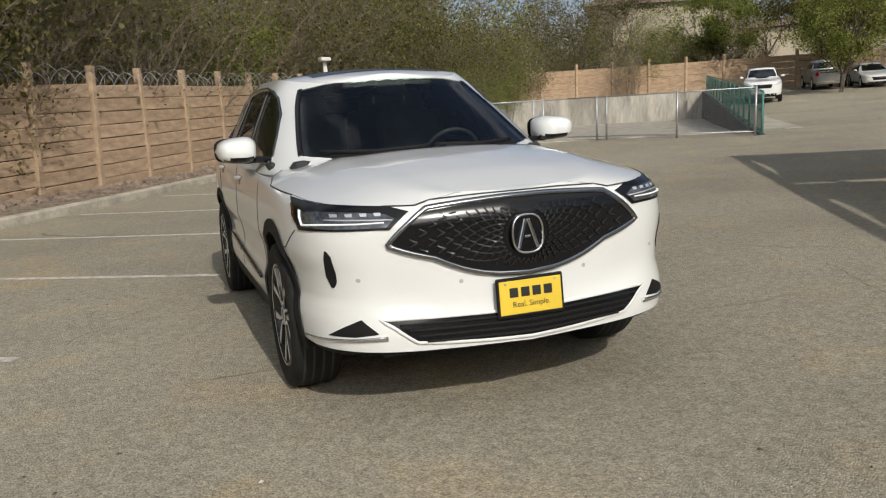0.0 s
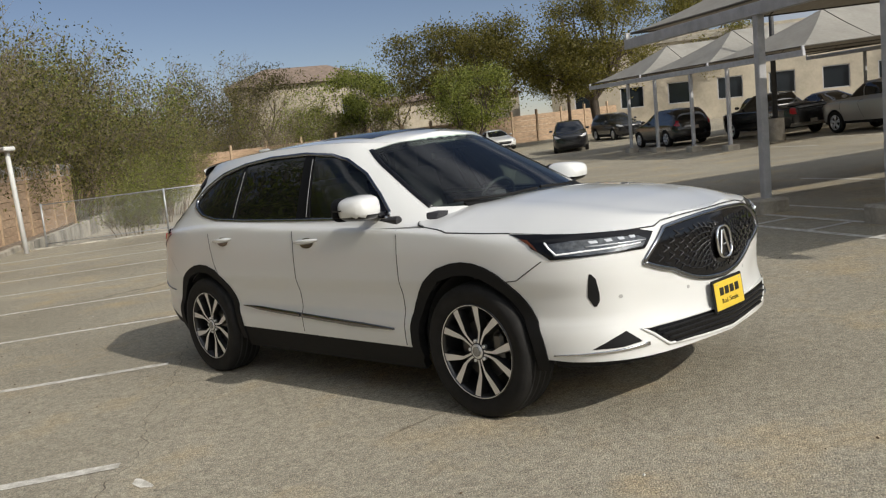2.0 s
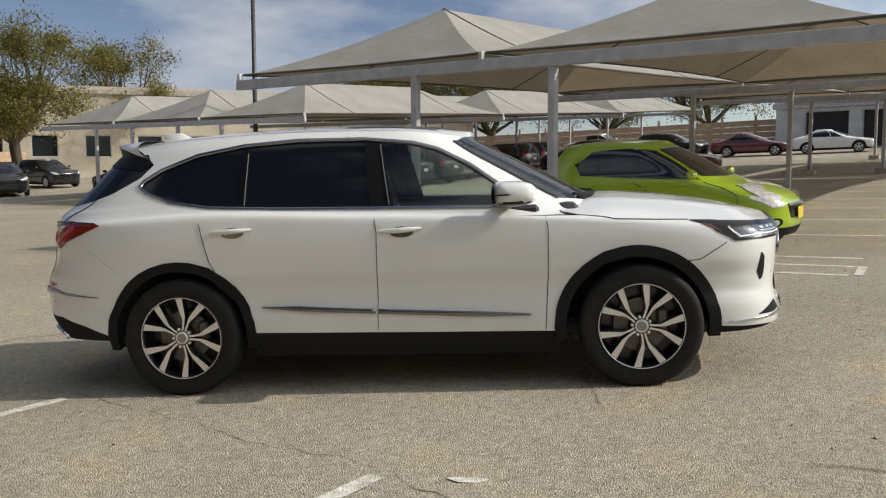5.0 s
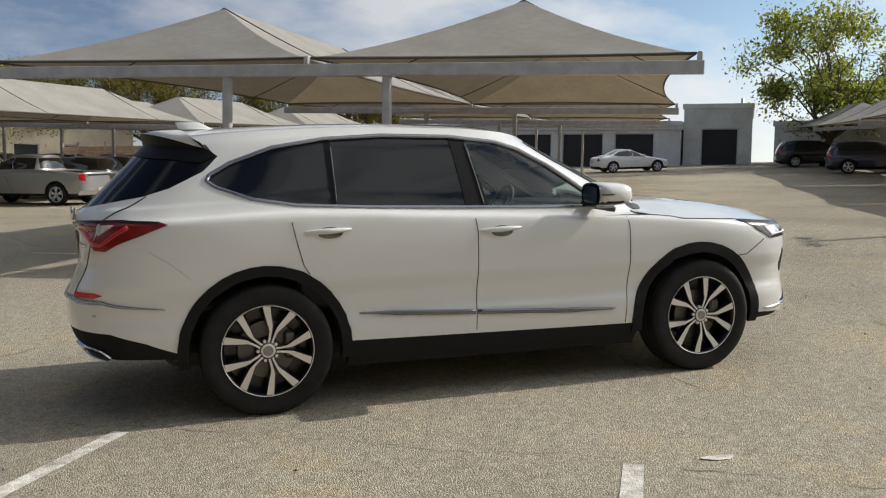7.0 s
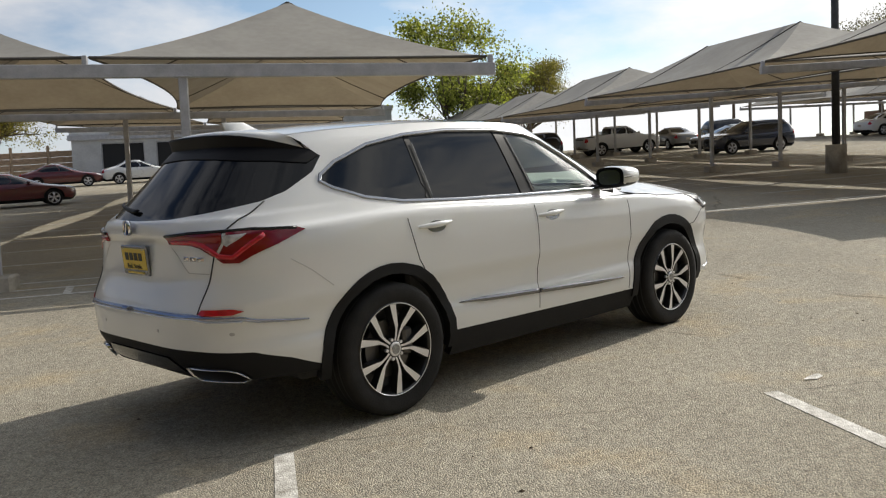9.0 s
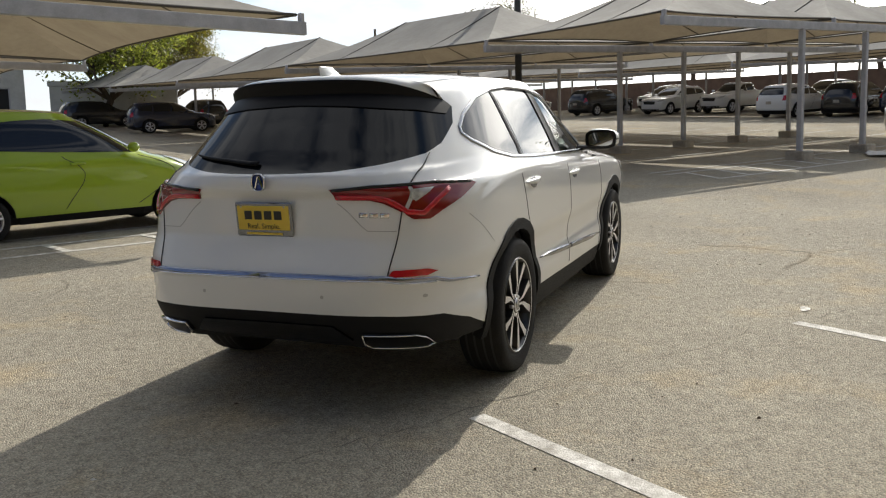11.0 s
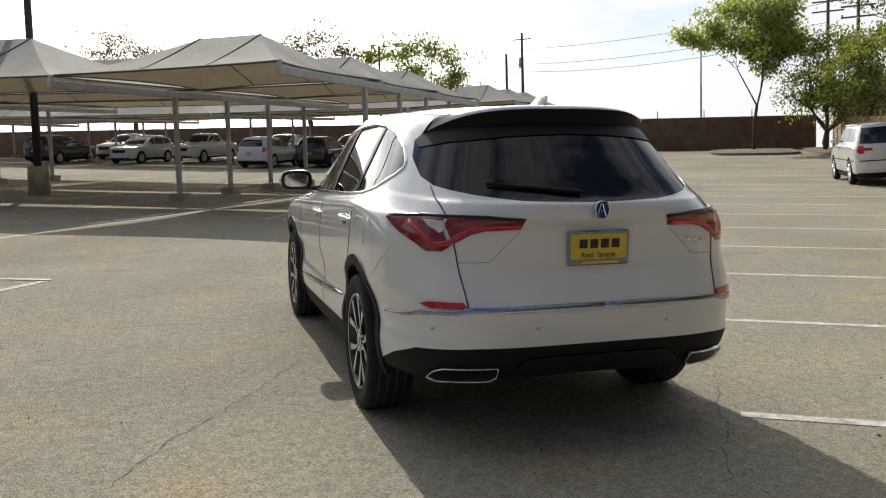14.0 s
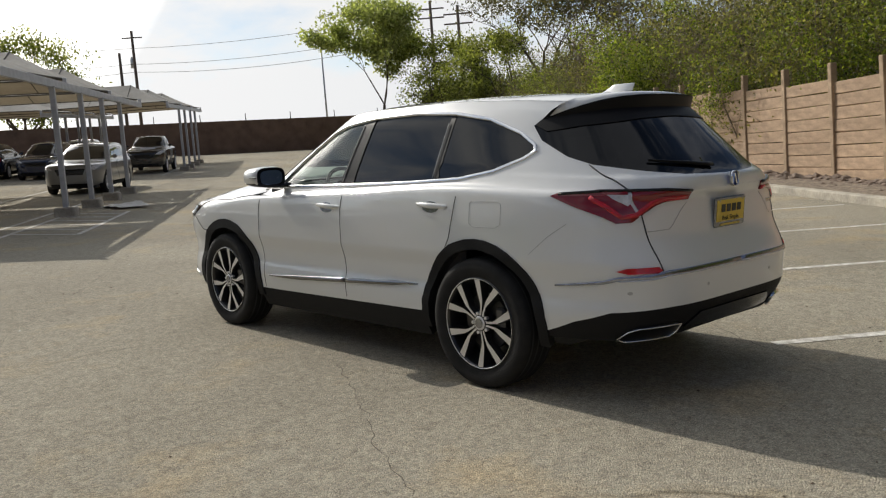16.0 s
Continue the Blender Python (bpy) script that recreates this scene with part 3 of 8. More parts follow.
tail = curve([(0.15, -2.30), (0.34, -2.42), (0.45, -2.50), (0.53, -2.535), (0.68, -2.545), (0.74, -2.525), (0.90, -2.465), (1.06, -2.455), (1.12, -2.48), (1.17, -2.475), (1.20, -2.43), (1.3, -2.33), (1.45, -2.18), (1.58, -2.04)])
nose_len = curve([(0.15, 1.1), (0.97, 1.1), (1.08, 0.95), (1.12, 0.85), (1.58, 0.62)])
tail_len = curve([(0.15, 1.2), (1.1, 1.25), (1.2, 1.35), (1.58, 1.25)])
nose_pow = curve([(0.15, 4.8), (0.8, 5.0), (0.97, 4.2), (1.05, 3.0), (1.12, 2.5), (1.58, 2.9)])
tail_pow = curve([(0.15, 4.2), (1.0, 4.0), (1.2, 3.3), (1.58, 3.2)])
belt = curve([(-2.5, 0.0), (-1.95, 0.02), (-1.3, 0.045), (-0.2, 0.0), (0.9, -0.04), (1.6, -0.03), (2.4, 0.0)])
arc = curve([(-2.2, 0.0), (-1.9, 0.022), (-1.4, 0.058), (-0.8, 0.075), (-0.2, 0.065), (0.1, 0.045), (0.45, 0.0), (0.8, -0.01)])


HOLLOW = 0.014      # the bumper's skin dips in beside the grille


def skin(s, h):
    side = -1 if s >= 0 else 1
    s = abs(s)
    w, xf, xr = half(h), nose(h), tail(h)
    lf, lr = nose_len(h), tail_len(h)
    if s <= 1:
        k, a = 2 / nose_pow(h), s * math.pi / 2
        c, y = max(0, math.cos(a)) ** k, w * math.sin(a) ** k
        x = xf - lf + lf * c + vee(h) * c * max(0, 1 - y / w) ** 1.3
        x -= HOLLOW * math.exp(-(((y - 0.54) / 0.14) ** 2) - ((h - 0.58) / 0.09) ** 2)
    elif s <= 2:
        x, y = (xf - lf) + (xr + lr - xf + lf) * (s - 1), w
    else:
        k, a = 2 / tail_pow(h), (3 - s) * math.pi / 2
        x, y = xr + lr - lr * max(0, math.cos(a)) ** k, w * max(0, math.sin(a)) ** k
    z = h + belt(x) * math.exp(-(((h - 1.1) / 0.2) ** 2)) + arc(x) * min(1, max(0, (h - 1.12) / 0.4))
    return Vector((x, side * y, z))


def on_side(x, z, side=-1):
    """(s, h) of the skin's point at x and z on one flank."""
    h = z
    for _ in range(6):
        w, xf, xr, lf, lr = half(h), nose(h), tail(h), nose_len(h), tail_len(h)
        if x > xf - lf:
            lo, hi = 0.0, 1.0
            for _ in range(26):
                s = (lo + hi) / 2
                if skin(s, h).x > x:
                    lo = s
                else:
                    hi = s
        elif x > xr + lr:
            s = 1 + (x - (xf - lf)) / ((xr + lr) - (xf - lf))
        else:
            c = min(1, (xr + lr - x) / lr)
            s = 3 - math.acos(min(1, c ** (tail_pow(h) / 2))) / (math.pi / 2)
        h += z - skin(s, h).z
    return (s if side < 0 else -s, h)


def on_nose(y, z):
    h = z
    for _ in range(6):
        r = min(1, abs(y) / half(h))
        s = math.asin(r ** (nose_pow(h) / 2)) / (math.pi / 2)
        h += z - skin(s, h).z
    return (s if y < 0 else -s, h)


def on_tail(y, z):
    h = z
    for _ in range(6):
        r = min(1, abs(y) / half(h))
        s = 3 - math.asin(r ** (tail_pow(h) / 2)) / (math.pi / 2)
        h += z - skin(s, h).z
    return (s if y < 0 else -s, h)


def dense(points, step=0.025):
    """More points along a line, so that it stays straight on the skin."""
    out = []
    for (a, b), (c, d) in zip(points, points[1:]):
        k = max(1, int(math.hypot(c - a, d - b) / step))
        out += [(a + (c - a) * i / k, b + (d - b) * i / k) for i in range(k)]
    return out + [points[-1]]


def normal_at(s, h):
    e = 0.004
    a = skin(s + e, h) - skin(s - e, h)
    b = skin(s, h + e) - skin(s, h - e)
    n = a.cross(b)
    return -n.normalized() if n.dot(skin(s, h) - Vector((-0.3, 0, h))) < 0 else n.normalized()


def refine(loop, step=0.05):
    """More points on a loop of (s, h), so that it follows the skin."""
    out = []
    for p, q in zip(loop, loop[1:] + loop[:1]):
        d = (skin(*p) - skin(*q)).length
        k = max(1, int(d / step))
        out += [(p[0] + (q[0] - p[0]) * i / k, p[1] + (q[1] - p[1]) * i / k) for i in range(k)]
    return out


def panel(name, outline, mat, parent, holes=(), lift=0.0, depth=0.02, label="", ds=0.035, dh=0.04, clean=True):
    """A piece of the skin inside an outline in (s, h), with openings, a thickness and the skin's own normals."""
    bm = bmesh.new()
    K = 2.0
    edges = []
    for loop in (outline, *holes):
        loop = refine(list(loop))
        vs = [bm.verts.new((p[0], p[1] * K, 0)) for p in loop]
        edges += [bm.edges.new((vs[i], vs[(i + 1) % len(vs)])) for i in range(len(vs))]
    bmesh.ops.triangle_fill(bm, use_beauty=True, use_dissolve=False, edges=edges)
    s0, s1 = min(v.co.x for v in bm.verts), max(v.co.x for v in bm.verts)
    h0, h1 = min(v.co.y for v in bm.verts), max(v.co.y for v in bm.verts)
    for axis, lo, hi, d in ((0, s0, s1, ds), (1, h0, h1, dh * K)):
        n = int((hi - lo) / d)
        cuts = [lo + (hi - lo) * i / (n + 1) for i in range(1, n + 1)]
        if axis == 0:
            # the skin bends quickly in s beside its middle lines
            cuts += [q for m in (-3, 0, 3) for d2 in (0, 0.0012, 0.005, 0.013, 0.026) for q in ((m - d2, m + d2) if d2 else (m,)) if lo + 1e-4 < q < hi - 1e-4]
        for cut in cuts:
            co = [0, 0, 0]
            no = [0, 0, 0]
            co[axis], no[axis] = cut, 1
            bmesh.ops.bisect_plane(bm, geom=bm.verts[:] + bm.edges[:] + bm.faces[:], dist=1e-5, plane_co=co, plane_no=no)
    nors = []
    flat = {}
    for v in bm.verts:
        s, h = v.co.x, v.co.y / K
        flat[v] = (s, h)
    for v, (s, h) in flat.items():
        n = normal_at(s, h)
        v.co = skin(s, h) + n * lift
    bm.normal_update()
    flipped = sum(1 if f.normal.dot(normal_at(*flat[f.verts[0]])) < 0 else -1 for f in bm.faces) > 0
    if flipped:
        bmesh.ops.reverse_faces(bm, faces=bm.faces)
    for f in bm.faces:
        f.smooth = True
    # a returned edge all round
    rim = [e for e in bm.edges if e.is_boundary]
    if depth:
        back = {}
        for e in rim:
            for v in e.verts:
                if v not in back:
                    back[v] = bm.verts.new(v.co - normal_at(*flat[v]) * depth)
        for e in rim:
            f = e.link_faces[0]
            a, b = e.verts
            for l in f.loops:
                if l.edge == e:
                    a, b = l.vert, l.link_loop_next.vert
            q = bm.faces.new((b, a, back[a], back[b]))
            q.smooth = False
    bm.verts.index_update()
    vn = []
    order = {v: i for i, v in enumerate(bm.verts)}
    inv = {i: v for v, i in order.items()}
    me = bpy.data.meshes.new(name)
    normals = [normal_at(*flat[v]) if v in flat else None for v in bm.verts]
    bm.to_mesh(me)
    bm.free()
    loops = []
    for p in me.polygons:
        for li in p.loop_indices:
            n = normals[me.loops[li].vertex_index]
            loops.append(n if (p.use_smooth and n is not None) else p.normal.copy())
    me.normals_split_custom_set(loops)
    me.materials.append(mat)
    ob = new(name, me)
    ob.parent = parent
    if label:
        ob["label"] = label
    return ob


def ribbon(name, path, width, mat, parent, lift=0.003, depth=0.004, label="", taper=None):
    """A strip of the skin along a path in (s, h): seams, mouldings and trim."""
    pts = []
    for p, q in zip(path, path[1:]):
        d = (skin(*p) - skin(*q)).length
        k = max(1, int(d / 0.03))
        pts += [(p[0] + (q[0] - p[0]) * i / k, p[1] + (q[1] - p[1]) * i / k) for i in range(k)]
    pts.append(path[-1])
    bm = bmesh.new()
    rows = []
    for i, p in enumerate(pts):
        a, b = skin(*pts[max(0, i - 1)]), skin(*pts[min(len(pts) - 1, i + 1)])
        n = normal_at(*p)
        c = (b - a).cross(n).normalized()
        w = width * (taper(i / (len(pts) - 1)) if taper else 1) / 2
        o = skin(*p)
        rows.append([o + c * w - n * depth, o + c * w + n * lift, o + c * w * 0.55 + n * (lift * 1.25), o - c * w * 0.55 + n * (lift * 1.25), o - c * w + n * lift, o - c * w - n * depth])
    vs, _ = add_grid(bm, rows)
    bm.faces.new(vs[0])
    bm.faces.new(vs[-1][::-1])
    bmesh.ops.recalc_face_normals(bm, faces=bm.faces)
    return part(name, bm, mat, parent, label)


def mirrored(loop):
    return [(-s, h) for s, h in loop]


def build_suv():
    car = thing("suv", lean(0, 0, 0.0), "pearl white seven-seat SUV with dark tinted windows, parked on the asphalt", "car")
    AX = 1.445
    AF = 1.42
    # --- lower shell with wheel arches
    R, ZC = 0.487, 0.372

    def arch(xc, n=18, r=R, zlow=0.385, front=True):
        a0 = math.asin((zlow - ZC) / r)
        return [(xc + r * math.cos(math.pi - a0 - (math.pi - 2 * a0) * i / n), ZC + r * math.sin(math.pi - a0 - (math.pi - 2 * a0) * i / n)) for i in range(n + 1)]

    low = []
    low += [on_nose(0, 0.332), on_nose(-0.3, 0.333), on_nose(-0.55, 0.337), on_nose(-0.80, 0.346)]
    low += [on_side(x, z) for x, z in ((2.05, 0.350),)]
    low += [on_side(x, z) for x, z in reversed(arch(AF, zlow=0.36, r=0.498))]
    low += [on_side(x, z) for x, z in ((0.6, 0.365), (0.2, 0.372), (-0.2, 0.380), (-0.6, 0.388))]
    low += [on_side(x, z) for x, z in reversed(arch(-AX, zlow=0.395))]
    low += [on_side(-2.1, 0.46), on_tail(-0.84, 0.515), on_tail(-0.6, 0.532), on_tail(0, 0.535)]
    low[-1] = (3.0, low[-1][1])
    top_side = [(3.0, 1.115), (2.6, 1.115), (2.2, 1.115), (2.0, 1.115), (1.7, 1.115), (1.4, 1.115), (1.1, 1.115)]
    hood_edge = [on_side(x, z) for x, z in ((1.10, 1.062), (1.30, 1.033), (1.55, 1.02), (1.74, 1.012), (1.95, 0.995), (2.10, 0.985))]
    hood_edge += [on_nose(y, z) for y, z in ((-0.60, 0.972), (-0.47, 0.968), (-0.40, 0.985), (-0.2, 0.992), (0, 0.994))]
    hood_edge[-1] = (0.0, hood_edge[-1][1])
    right = low + top_side + hood_edge
    left = [(-s, h) for s, h in (low[::-1])]
    loop = low + top_side + hood_edge
    full = [p for p in loop]
    # one shell for each flank, meeting at the middle
    body = panel("body", full, M_PAINT, car, depth=0.012, ds=0.03, dh=0.02)
    panel("body", mirrored(full), M_PAINT, car, depth=0.012, ds=0.03, dh=0.02)
    # --- bonnet
    bm = bmesh.new()
    hc = curve([(1.0, 1.155), (1.3, 1.165), (1.6, 1.145), (2.0, 1.088), (2.25, 1.028), (2.385, 0.992)])
    edge = []
    fine = []
    for p, q in zip(hood_edge, hood_edge[1:]):
        k = 6
        fine += [(p[0] + (q[0] - p[0]) * i / k, p[1] + (q[1] - p[1]) * i / k) for i in range(k)]
    fine.append(hood_edge[-1])
    edge = [skin(*p) for p in fine]
    start = skin(*on_side(0.98, 1.085))
    edge = [start] + edge
    rows = []
    for e in edge:
        r = []
        for i in range(25):
            t = -1 + 2 * i / 24
            y = -e.y * t * 1.0
            a = abs(t)
            z = e.z + (max(hc(e.x), e.z) - e.z) * (1 - a ** 2.6)
            # two soft creases run along the bonnet
            z += 0.010 * math.exp(-(((a - 0.62) / 0.10) ** 2)) * min(1, abs(e.y) / 0.6)
            x = e.x + 0.14 * (1 - a * a) * max(0, 1 - (e.x - 0.98) / 0.5)
            r.append(Vector((x, y, z + 0.003)))
        rows.append(r)
    add_grid(bm, rows)
    bmesh.ops.remove_doubles(bm, verts=bm.verts, dist=0.0004)
    bmesh.ops.recalc_face_normals(bm, faces=bm.faces)
    part("bonnet", bm, M_PAINT, car, smooth=True)
    seam = [on_side(0.98, 1.09)] + hood_edge[:4]
    ribbon("bonnet_gap", seam, 0.007, M_SEAM, car, 0.003)
    ribbon("bonnet_gap", mirrored(seam), 0.007, M_SEAM, car, 0.003)
    nose_gap = hood_edge[-5:]
    ribbon("bonnet_gap", nose_gap, 0.006, M_SEAM, car, 0.004)
    ribbon("bonnet_gap", mirrored(nose_gap), 0.006, M_SEAM, car, 0.004)

    # --- upper body with window openings
    lower_dlo = [(0.74, 1.132), (0.2, 1.143), (-0.2, 1.153), (-0.8, 1.172), (-1.24, 1.195), (-1.5, 1.238), (-1.68, 1.305), (-1.735, 1.345)]
    upper_dlo = [(-1.715, 1.378), (-1.6, 1.445), (-1.35, 1.533), (-1.04, 1.582), (-0.68, 1.602), (-0.25, 1.592), (0.06, 1.556), (0.22, 1.51), (0.42, 1.405), (0.60, 1.275), (0.73, 1.165)]
    dlo = [on_side(x, z) for x, z in dense(lower_dlo + upper_dlo, 0.06)]
    ws = [on_nose(y, z) for y, z in ((-0.70, 1.165), (-0.55, 1.145), (-0.3, 1.13), (0, 1.125), (0.3, 1.13), (0.55, 1.145), (0.70, 1.165), (0.66, 1.30), (0.605, 1.45), (0.55, 1.555), (0.4, 1.582), (0.2, 1.592), (0, 1.595), (-0.2, 1.592), (-0.4, 1.582), (-0.55, 1.555), (-0.605, 1.45), (-0.66, 1.30))]
    hatch_r = [on_tail(y, z) for y, z in ((0, 1.187), (-0.35, 1.196), (-0.55, 1.222), (-0.69, 1.262), (-0.718, 1.305), (-0.708, 1.40), (-0.672, 1.485), (-0.60, 1.548), (-0.3, 1.572), (0, 1.575))]
    hatch_r[0] = (3.0, hatch_r[0][1])
    hatch_r[-1] = (3.0, hatch_r[-1][1])
    top_h, bot_h = 1.58, 1.112
    for side in (1, -1):
        f = (lambda l: l) if side > 0 else mirrored
        outer = [(0.0, bot_h), (0.5, bot_h), (1, bot_h), (1.5, bot_h), (2, bot_h), (2.5, bot_h), (3.0, bot_h)] + [(3.0, hatch_r[0][1] - 0.0), *hatch_r[1:-1], (3.0, hatch_r[-1][1]), (3.0, top_h), (2.5, top_h), (2.0, top_h), (1.5, top_h), (1.0, top_h), (0.5, top_h), (0.0, top_h)]
        wr = [p for p in ws if p[0] > 0.001]
        wr.sort(key=lambda p: p[1])
        w_low = [p for p in ws[:3]]
        w_up = [p for p in ws[13:]]
        outer += [(0.0, on_nose(0, 1.595)[1])] + w_up + w_low + [(0.0, on_nose(0, 1.125)[1])]
        panel("upper_body", f(outer), M_PAINT, car, holes=[f(dlo)], lift=-0.0015, depth=0.03, ds=0.03, dh=0.02)
        # windows
        up = curve(sorted([(x, z) for x, z in upper_dlo] + [(-1.735, 1.345), (0.74, 1.132)]))
        lo = curve(sorted(lower_dlo))

        def window(x0, x1, slant0=0.0, slant1=0.0):
            pts = []
            n = 14
            a0, a1 = x0, x1
            b0, b1 = x0 + slant0, x1 + slant1
            for i in range(n + 1):
                x = a0 + (a1 - a0) * i / n
                pts.append(on_side(x, lo(x)))
            for i in range(1, 8):
                x = a1 + (b1 - a1) * i / 8
                z0, z1 = lo(a1), max(up(b1), lo(b1) + 0.004)
                pts.append(on_side(x, z0 + (z1 - z0) * i / 8))
            for i in range(n + 1):
                x = b1 + (b0 - b1) * i / n
                pts.append(on_side(x, max(up(x), lo(x) + 0.004)))
            for i in range(1, 8):
                x = b0 + (a0 - b0) * i / 8
                z0, z1 = max(up(b0), lo(b0) + 0.004), lo(a0)
                if z0 - z1 > 0.05:
                    pts.append(on_side(x, z0 + (z1 - z0) * i / 8))
            return pts

        panel("quarter_window", f(window(-1.73, -1.035, 0.0, 0.0)), M_GLASS_DARK, car, lift=-0.012, depth=0, label="dark privacy glass")
        panel("rear_window", f(window(-1.02, -0.19, 0.0, -0.05)), M_GLASS_DARK, car, lift=-0.012, depth=0, label="dark privacy glass")
        panel("front_window", f(window(-0.06, 0.735, -0.10, 0.0)), M_GLASS_CLEAR, car, lift=-0.012, depth=0, label="lightly tinted glass")
        panel("door_pillar", f(window(-0.20, -0.05, -0.05, -0.10)), M_HATCH_BLACK, car, lift=-0.006, depth=0.01, label="gloss black pillar")
        panel("door_pillar", f(window(-1.045, -1.005, 0.0, 0.0)), M_HATCH_BLACK, car, lift=-0.008, depth=0.01, label="gloss black pillar")
        ribbon("window_channel", f([on_side(x, z) for x, z in dense([(-1.008, 1.20), (-1.006, 1.53)])]), 0.004, M_GREYTRIM, car, 0.0, 0.004)
        ribbon("window_channel", f([on_side(x, z) for x, z in dense([(-0.082, 1.170), (-0.145, 1.55)])]), 0.005, M_GREYTRIM, car, 0.0, 0.004)
        # the same chrome both sides; the right flank's dimmer reflection is put into its colour
        ribbon("window_trim", f(dlo + dlo[:1]), 0.020, M_CHROME if side < 0 else M_DARKCHROME, car, 0.004, 0.012, "bright moulding round the side windows")
        # shut lines
        seams = [[(-0.168, 1.085), (-0.158, 1.0), (-0.165, 0.7), (-0.175, 0.40)], [(0.885, 1.06), (0.898, 1.0), (0.89, 0.7), (0.866, 0.37)], [(-1.285, 1.10), (-1.262, 0.985), (-1.228, 0.855), (-1.195, 0.80)]]
        for q in seams:
            ribbon("door_gap", f([on_side(x, z) for x, z in dense(q)]), 0.0045, M_SEAM, car, 0.0018)
        ribbon("panel_gap", f([on_side(x, z) for x, z in dense([(1.96, 0.870), (1.80, 0.775), (1.70, 0.765)])]), 0.005, M_SEAM, car, 0.0025)
        ribbon("panel_gap", f([on_side(x, z) for x, z in dense([(-2.06, 0.965), (-1.96, 0.90), (-1.84, 0.80)])]), 0.0028, M_SENSOR_SHADE, car, 0.0012)
        # body side moulding, tapered; the ground's dark reflection is put into its chrome colour
        ribbon("side_moulding", f([on_side(x, z) for x, z in ((0.78, 0.468), (0.4, 0.482), (0.0, 0.503), (-0.165, 0.512))]), 0.030, M_MOULD, car, 0.014, 0.004, "bright lower door moulding", taper=lambda t: 0.35 + 0.65 * min(1, t * 3))
        ribbon("side_moulding", f([on_side(x, z) for x, z in ((-0.185, 0.513), (-0.5, 0.53), (-0.8, 0.548), (-0.91, 0.552))]), 0.030, M_MOULD, car, 0.014, 0.004, "bright lower door moulding", taper=lambda t: 1.0 if t < 0.7 else max(0.2, 1 - (t - 0.7) * 2.6))
        # black cladding: sills and arches
        sill = [on_side(x, z) for x, z in ((0.94, 0.352), (0.4, 0.367), (-0.2, 0.378), (-0.965, 0.398), (-0.98, 0.235), (-0.2, 0.225), (0.95, 0.215))]
        panel("sill", f(sill), M_BLACKPLASTIC, car, lift=-0.004, depth=0.05)
        for xc in (AF, -AX):
            o = arch(xc, 20, 0.503 if xc > 0 else 0.492, 0.30)
            i = arch(xc, 20, 0.432, 0.30)
            panel("arch_trim", f([on_side(x, z) for x, z in o + i[::-1]]), M_BLACKPLASTIC, car, lift=0.008, depth=0.05, ds=0.05)
        # handles
        for hx, hz in ((-1.08, 1.045), (-0.01, 1.015)):
            p = skin(*on_side(hx, hz))
            sy = -1 if side > 0 else 1
            bm = bmesh.new()
            rows = []
            for k in range(13):
                t = -1 + 2 * k / 12
                r = 0.017 * (1 - 0.55 * t * t)
                c = Vector((hx + 0.135 * t, sy * (abs(p.y) + 0.030 * (1 - t * t) - 0.004), hz + 0.006 * t))
                rows.append([c + Vector((0, sy * 0.012 * math.cos(q * math.pi / 4), r * math.sin(q * math.pi / 4))) for q in range(8)])
            add_grid(bm, rows, closed=True)
            bmesh.ops.recalc_face_normals(bm, faces=bm.faces)
            part("door_handle", bm, M_PAINT, car)
            # flat dark oval painted for the shade in the hollow behind the handle
            cup = []
            for k in range(16):
                a = 2 * math.pi * k / 16
                cup.append(on_side(hx + 0.01 + 0.075 * math.cos(a), hz - 0.012 + 0.034 * math.sin(a), -1))
            panel("handle_cup_shade", f(cup), M_DARKCHROME, car, lift=0.0012, depth=0.002)
    cap = [on_side(-1.42, 1.075), on_side(-1.62, 1.075), on_side(-1.64, 1.06), on_side(-1.64, 0.95), on_side(-1.60, 0.93), on_side(-1.43, 0.93), on_side(-1.40, 0.95), on_side(-1.40, 1.06)]
    ribbon("fuel_flap_gap", mirrored(cap + cap[:1]), 0.0028, M_SENSOR_SHADE, car, 0.0012)
    panel("windscreen", ws, M_GLASS_CLEAR, car, lift=-0.004, depth=0, label="clear windscreen with a dark band")
    frit = [on_nose(y, z) for y, z in ((-0.55, 1.558), (-0.4, 1.583), (0, 1.597), (0.4, 1.583), (0.55, 1.558), (0.555, 1.525), (0.1, 1.56), (0.09, 1.50), (-0.09, 1.50), (-0.1, 1.56), (-0.555, 1.525))]
    panel("windscreen_band", frit, M_GLOSSBLACK, car, lift=-0.008, depth=0)
    base = [on_nose(y, z) for y, z in ((-0.56, 1.143), (-0.45, 1.134), (-0.3, 1.125), (0, 1.12), (0.3, 1.125), (0.45, 1.134), (0.56, 1.143), (0.55, 1.168), (0.5, 1.165), (0.2, 1.15), (-0.2, 1.15), (-0.5, 1.165), (-0.55, 1.168))]
    panel("cowl", base, M_BLACKPLASTIC, car, lift=0.003, depth=0.02)
    for sy in (1, -1):
        ribbon("pillar_trim", [on_nose(sy * y, z) for y, z in ((0.70, 1.165), (0.66, 1.30), (0.605, 1.45), (0.55, 1.555))], 0.03, M_GLOSSBLACK, car, 0.003)
    for y0, y1 in ((-0.60, -0.02), (0.02, 0.52)):
        ribbon("wiper", [on_nose(y0, 1.168), on_nose((y0 + y1) / 2, 1.156), on_nose(y1, 1.165)], 0.014, M_BLACKPLASTIC, car, 0.02, -0.010)
    # --- roof
    bm = bmesh.new()
    n = 60
    rows = []
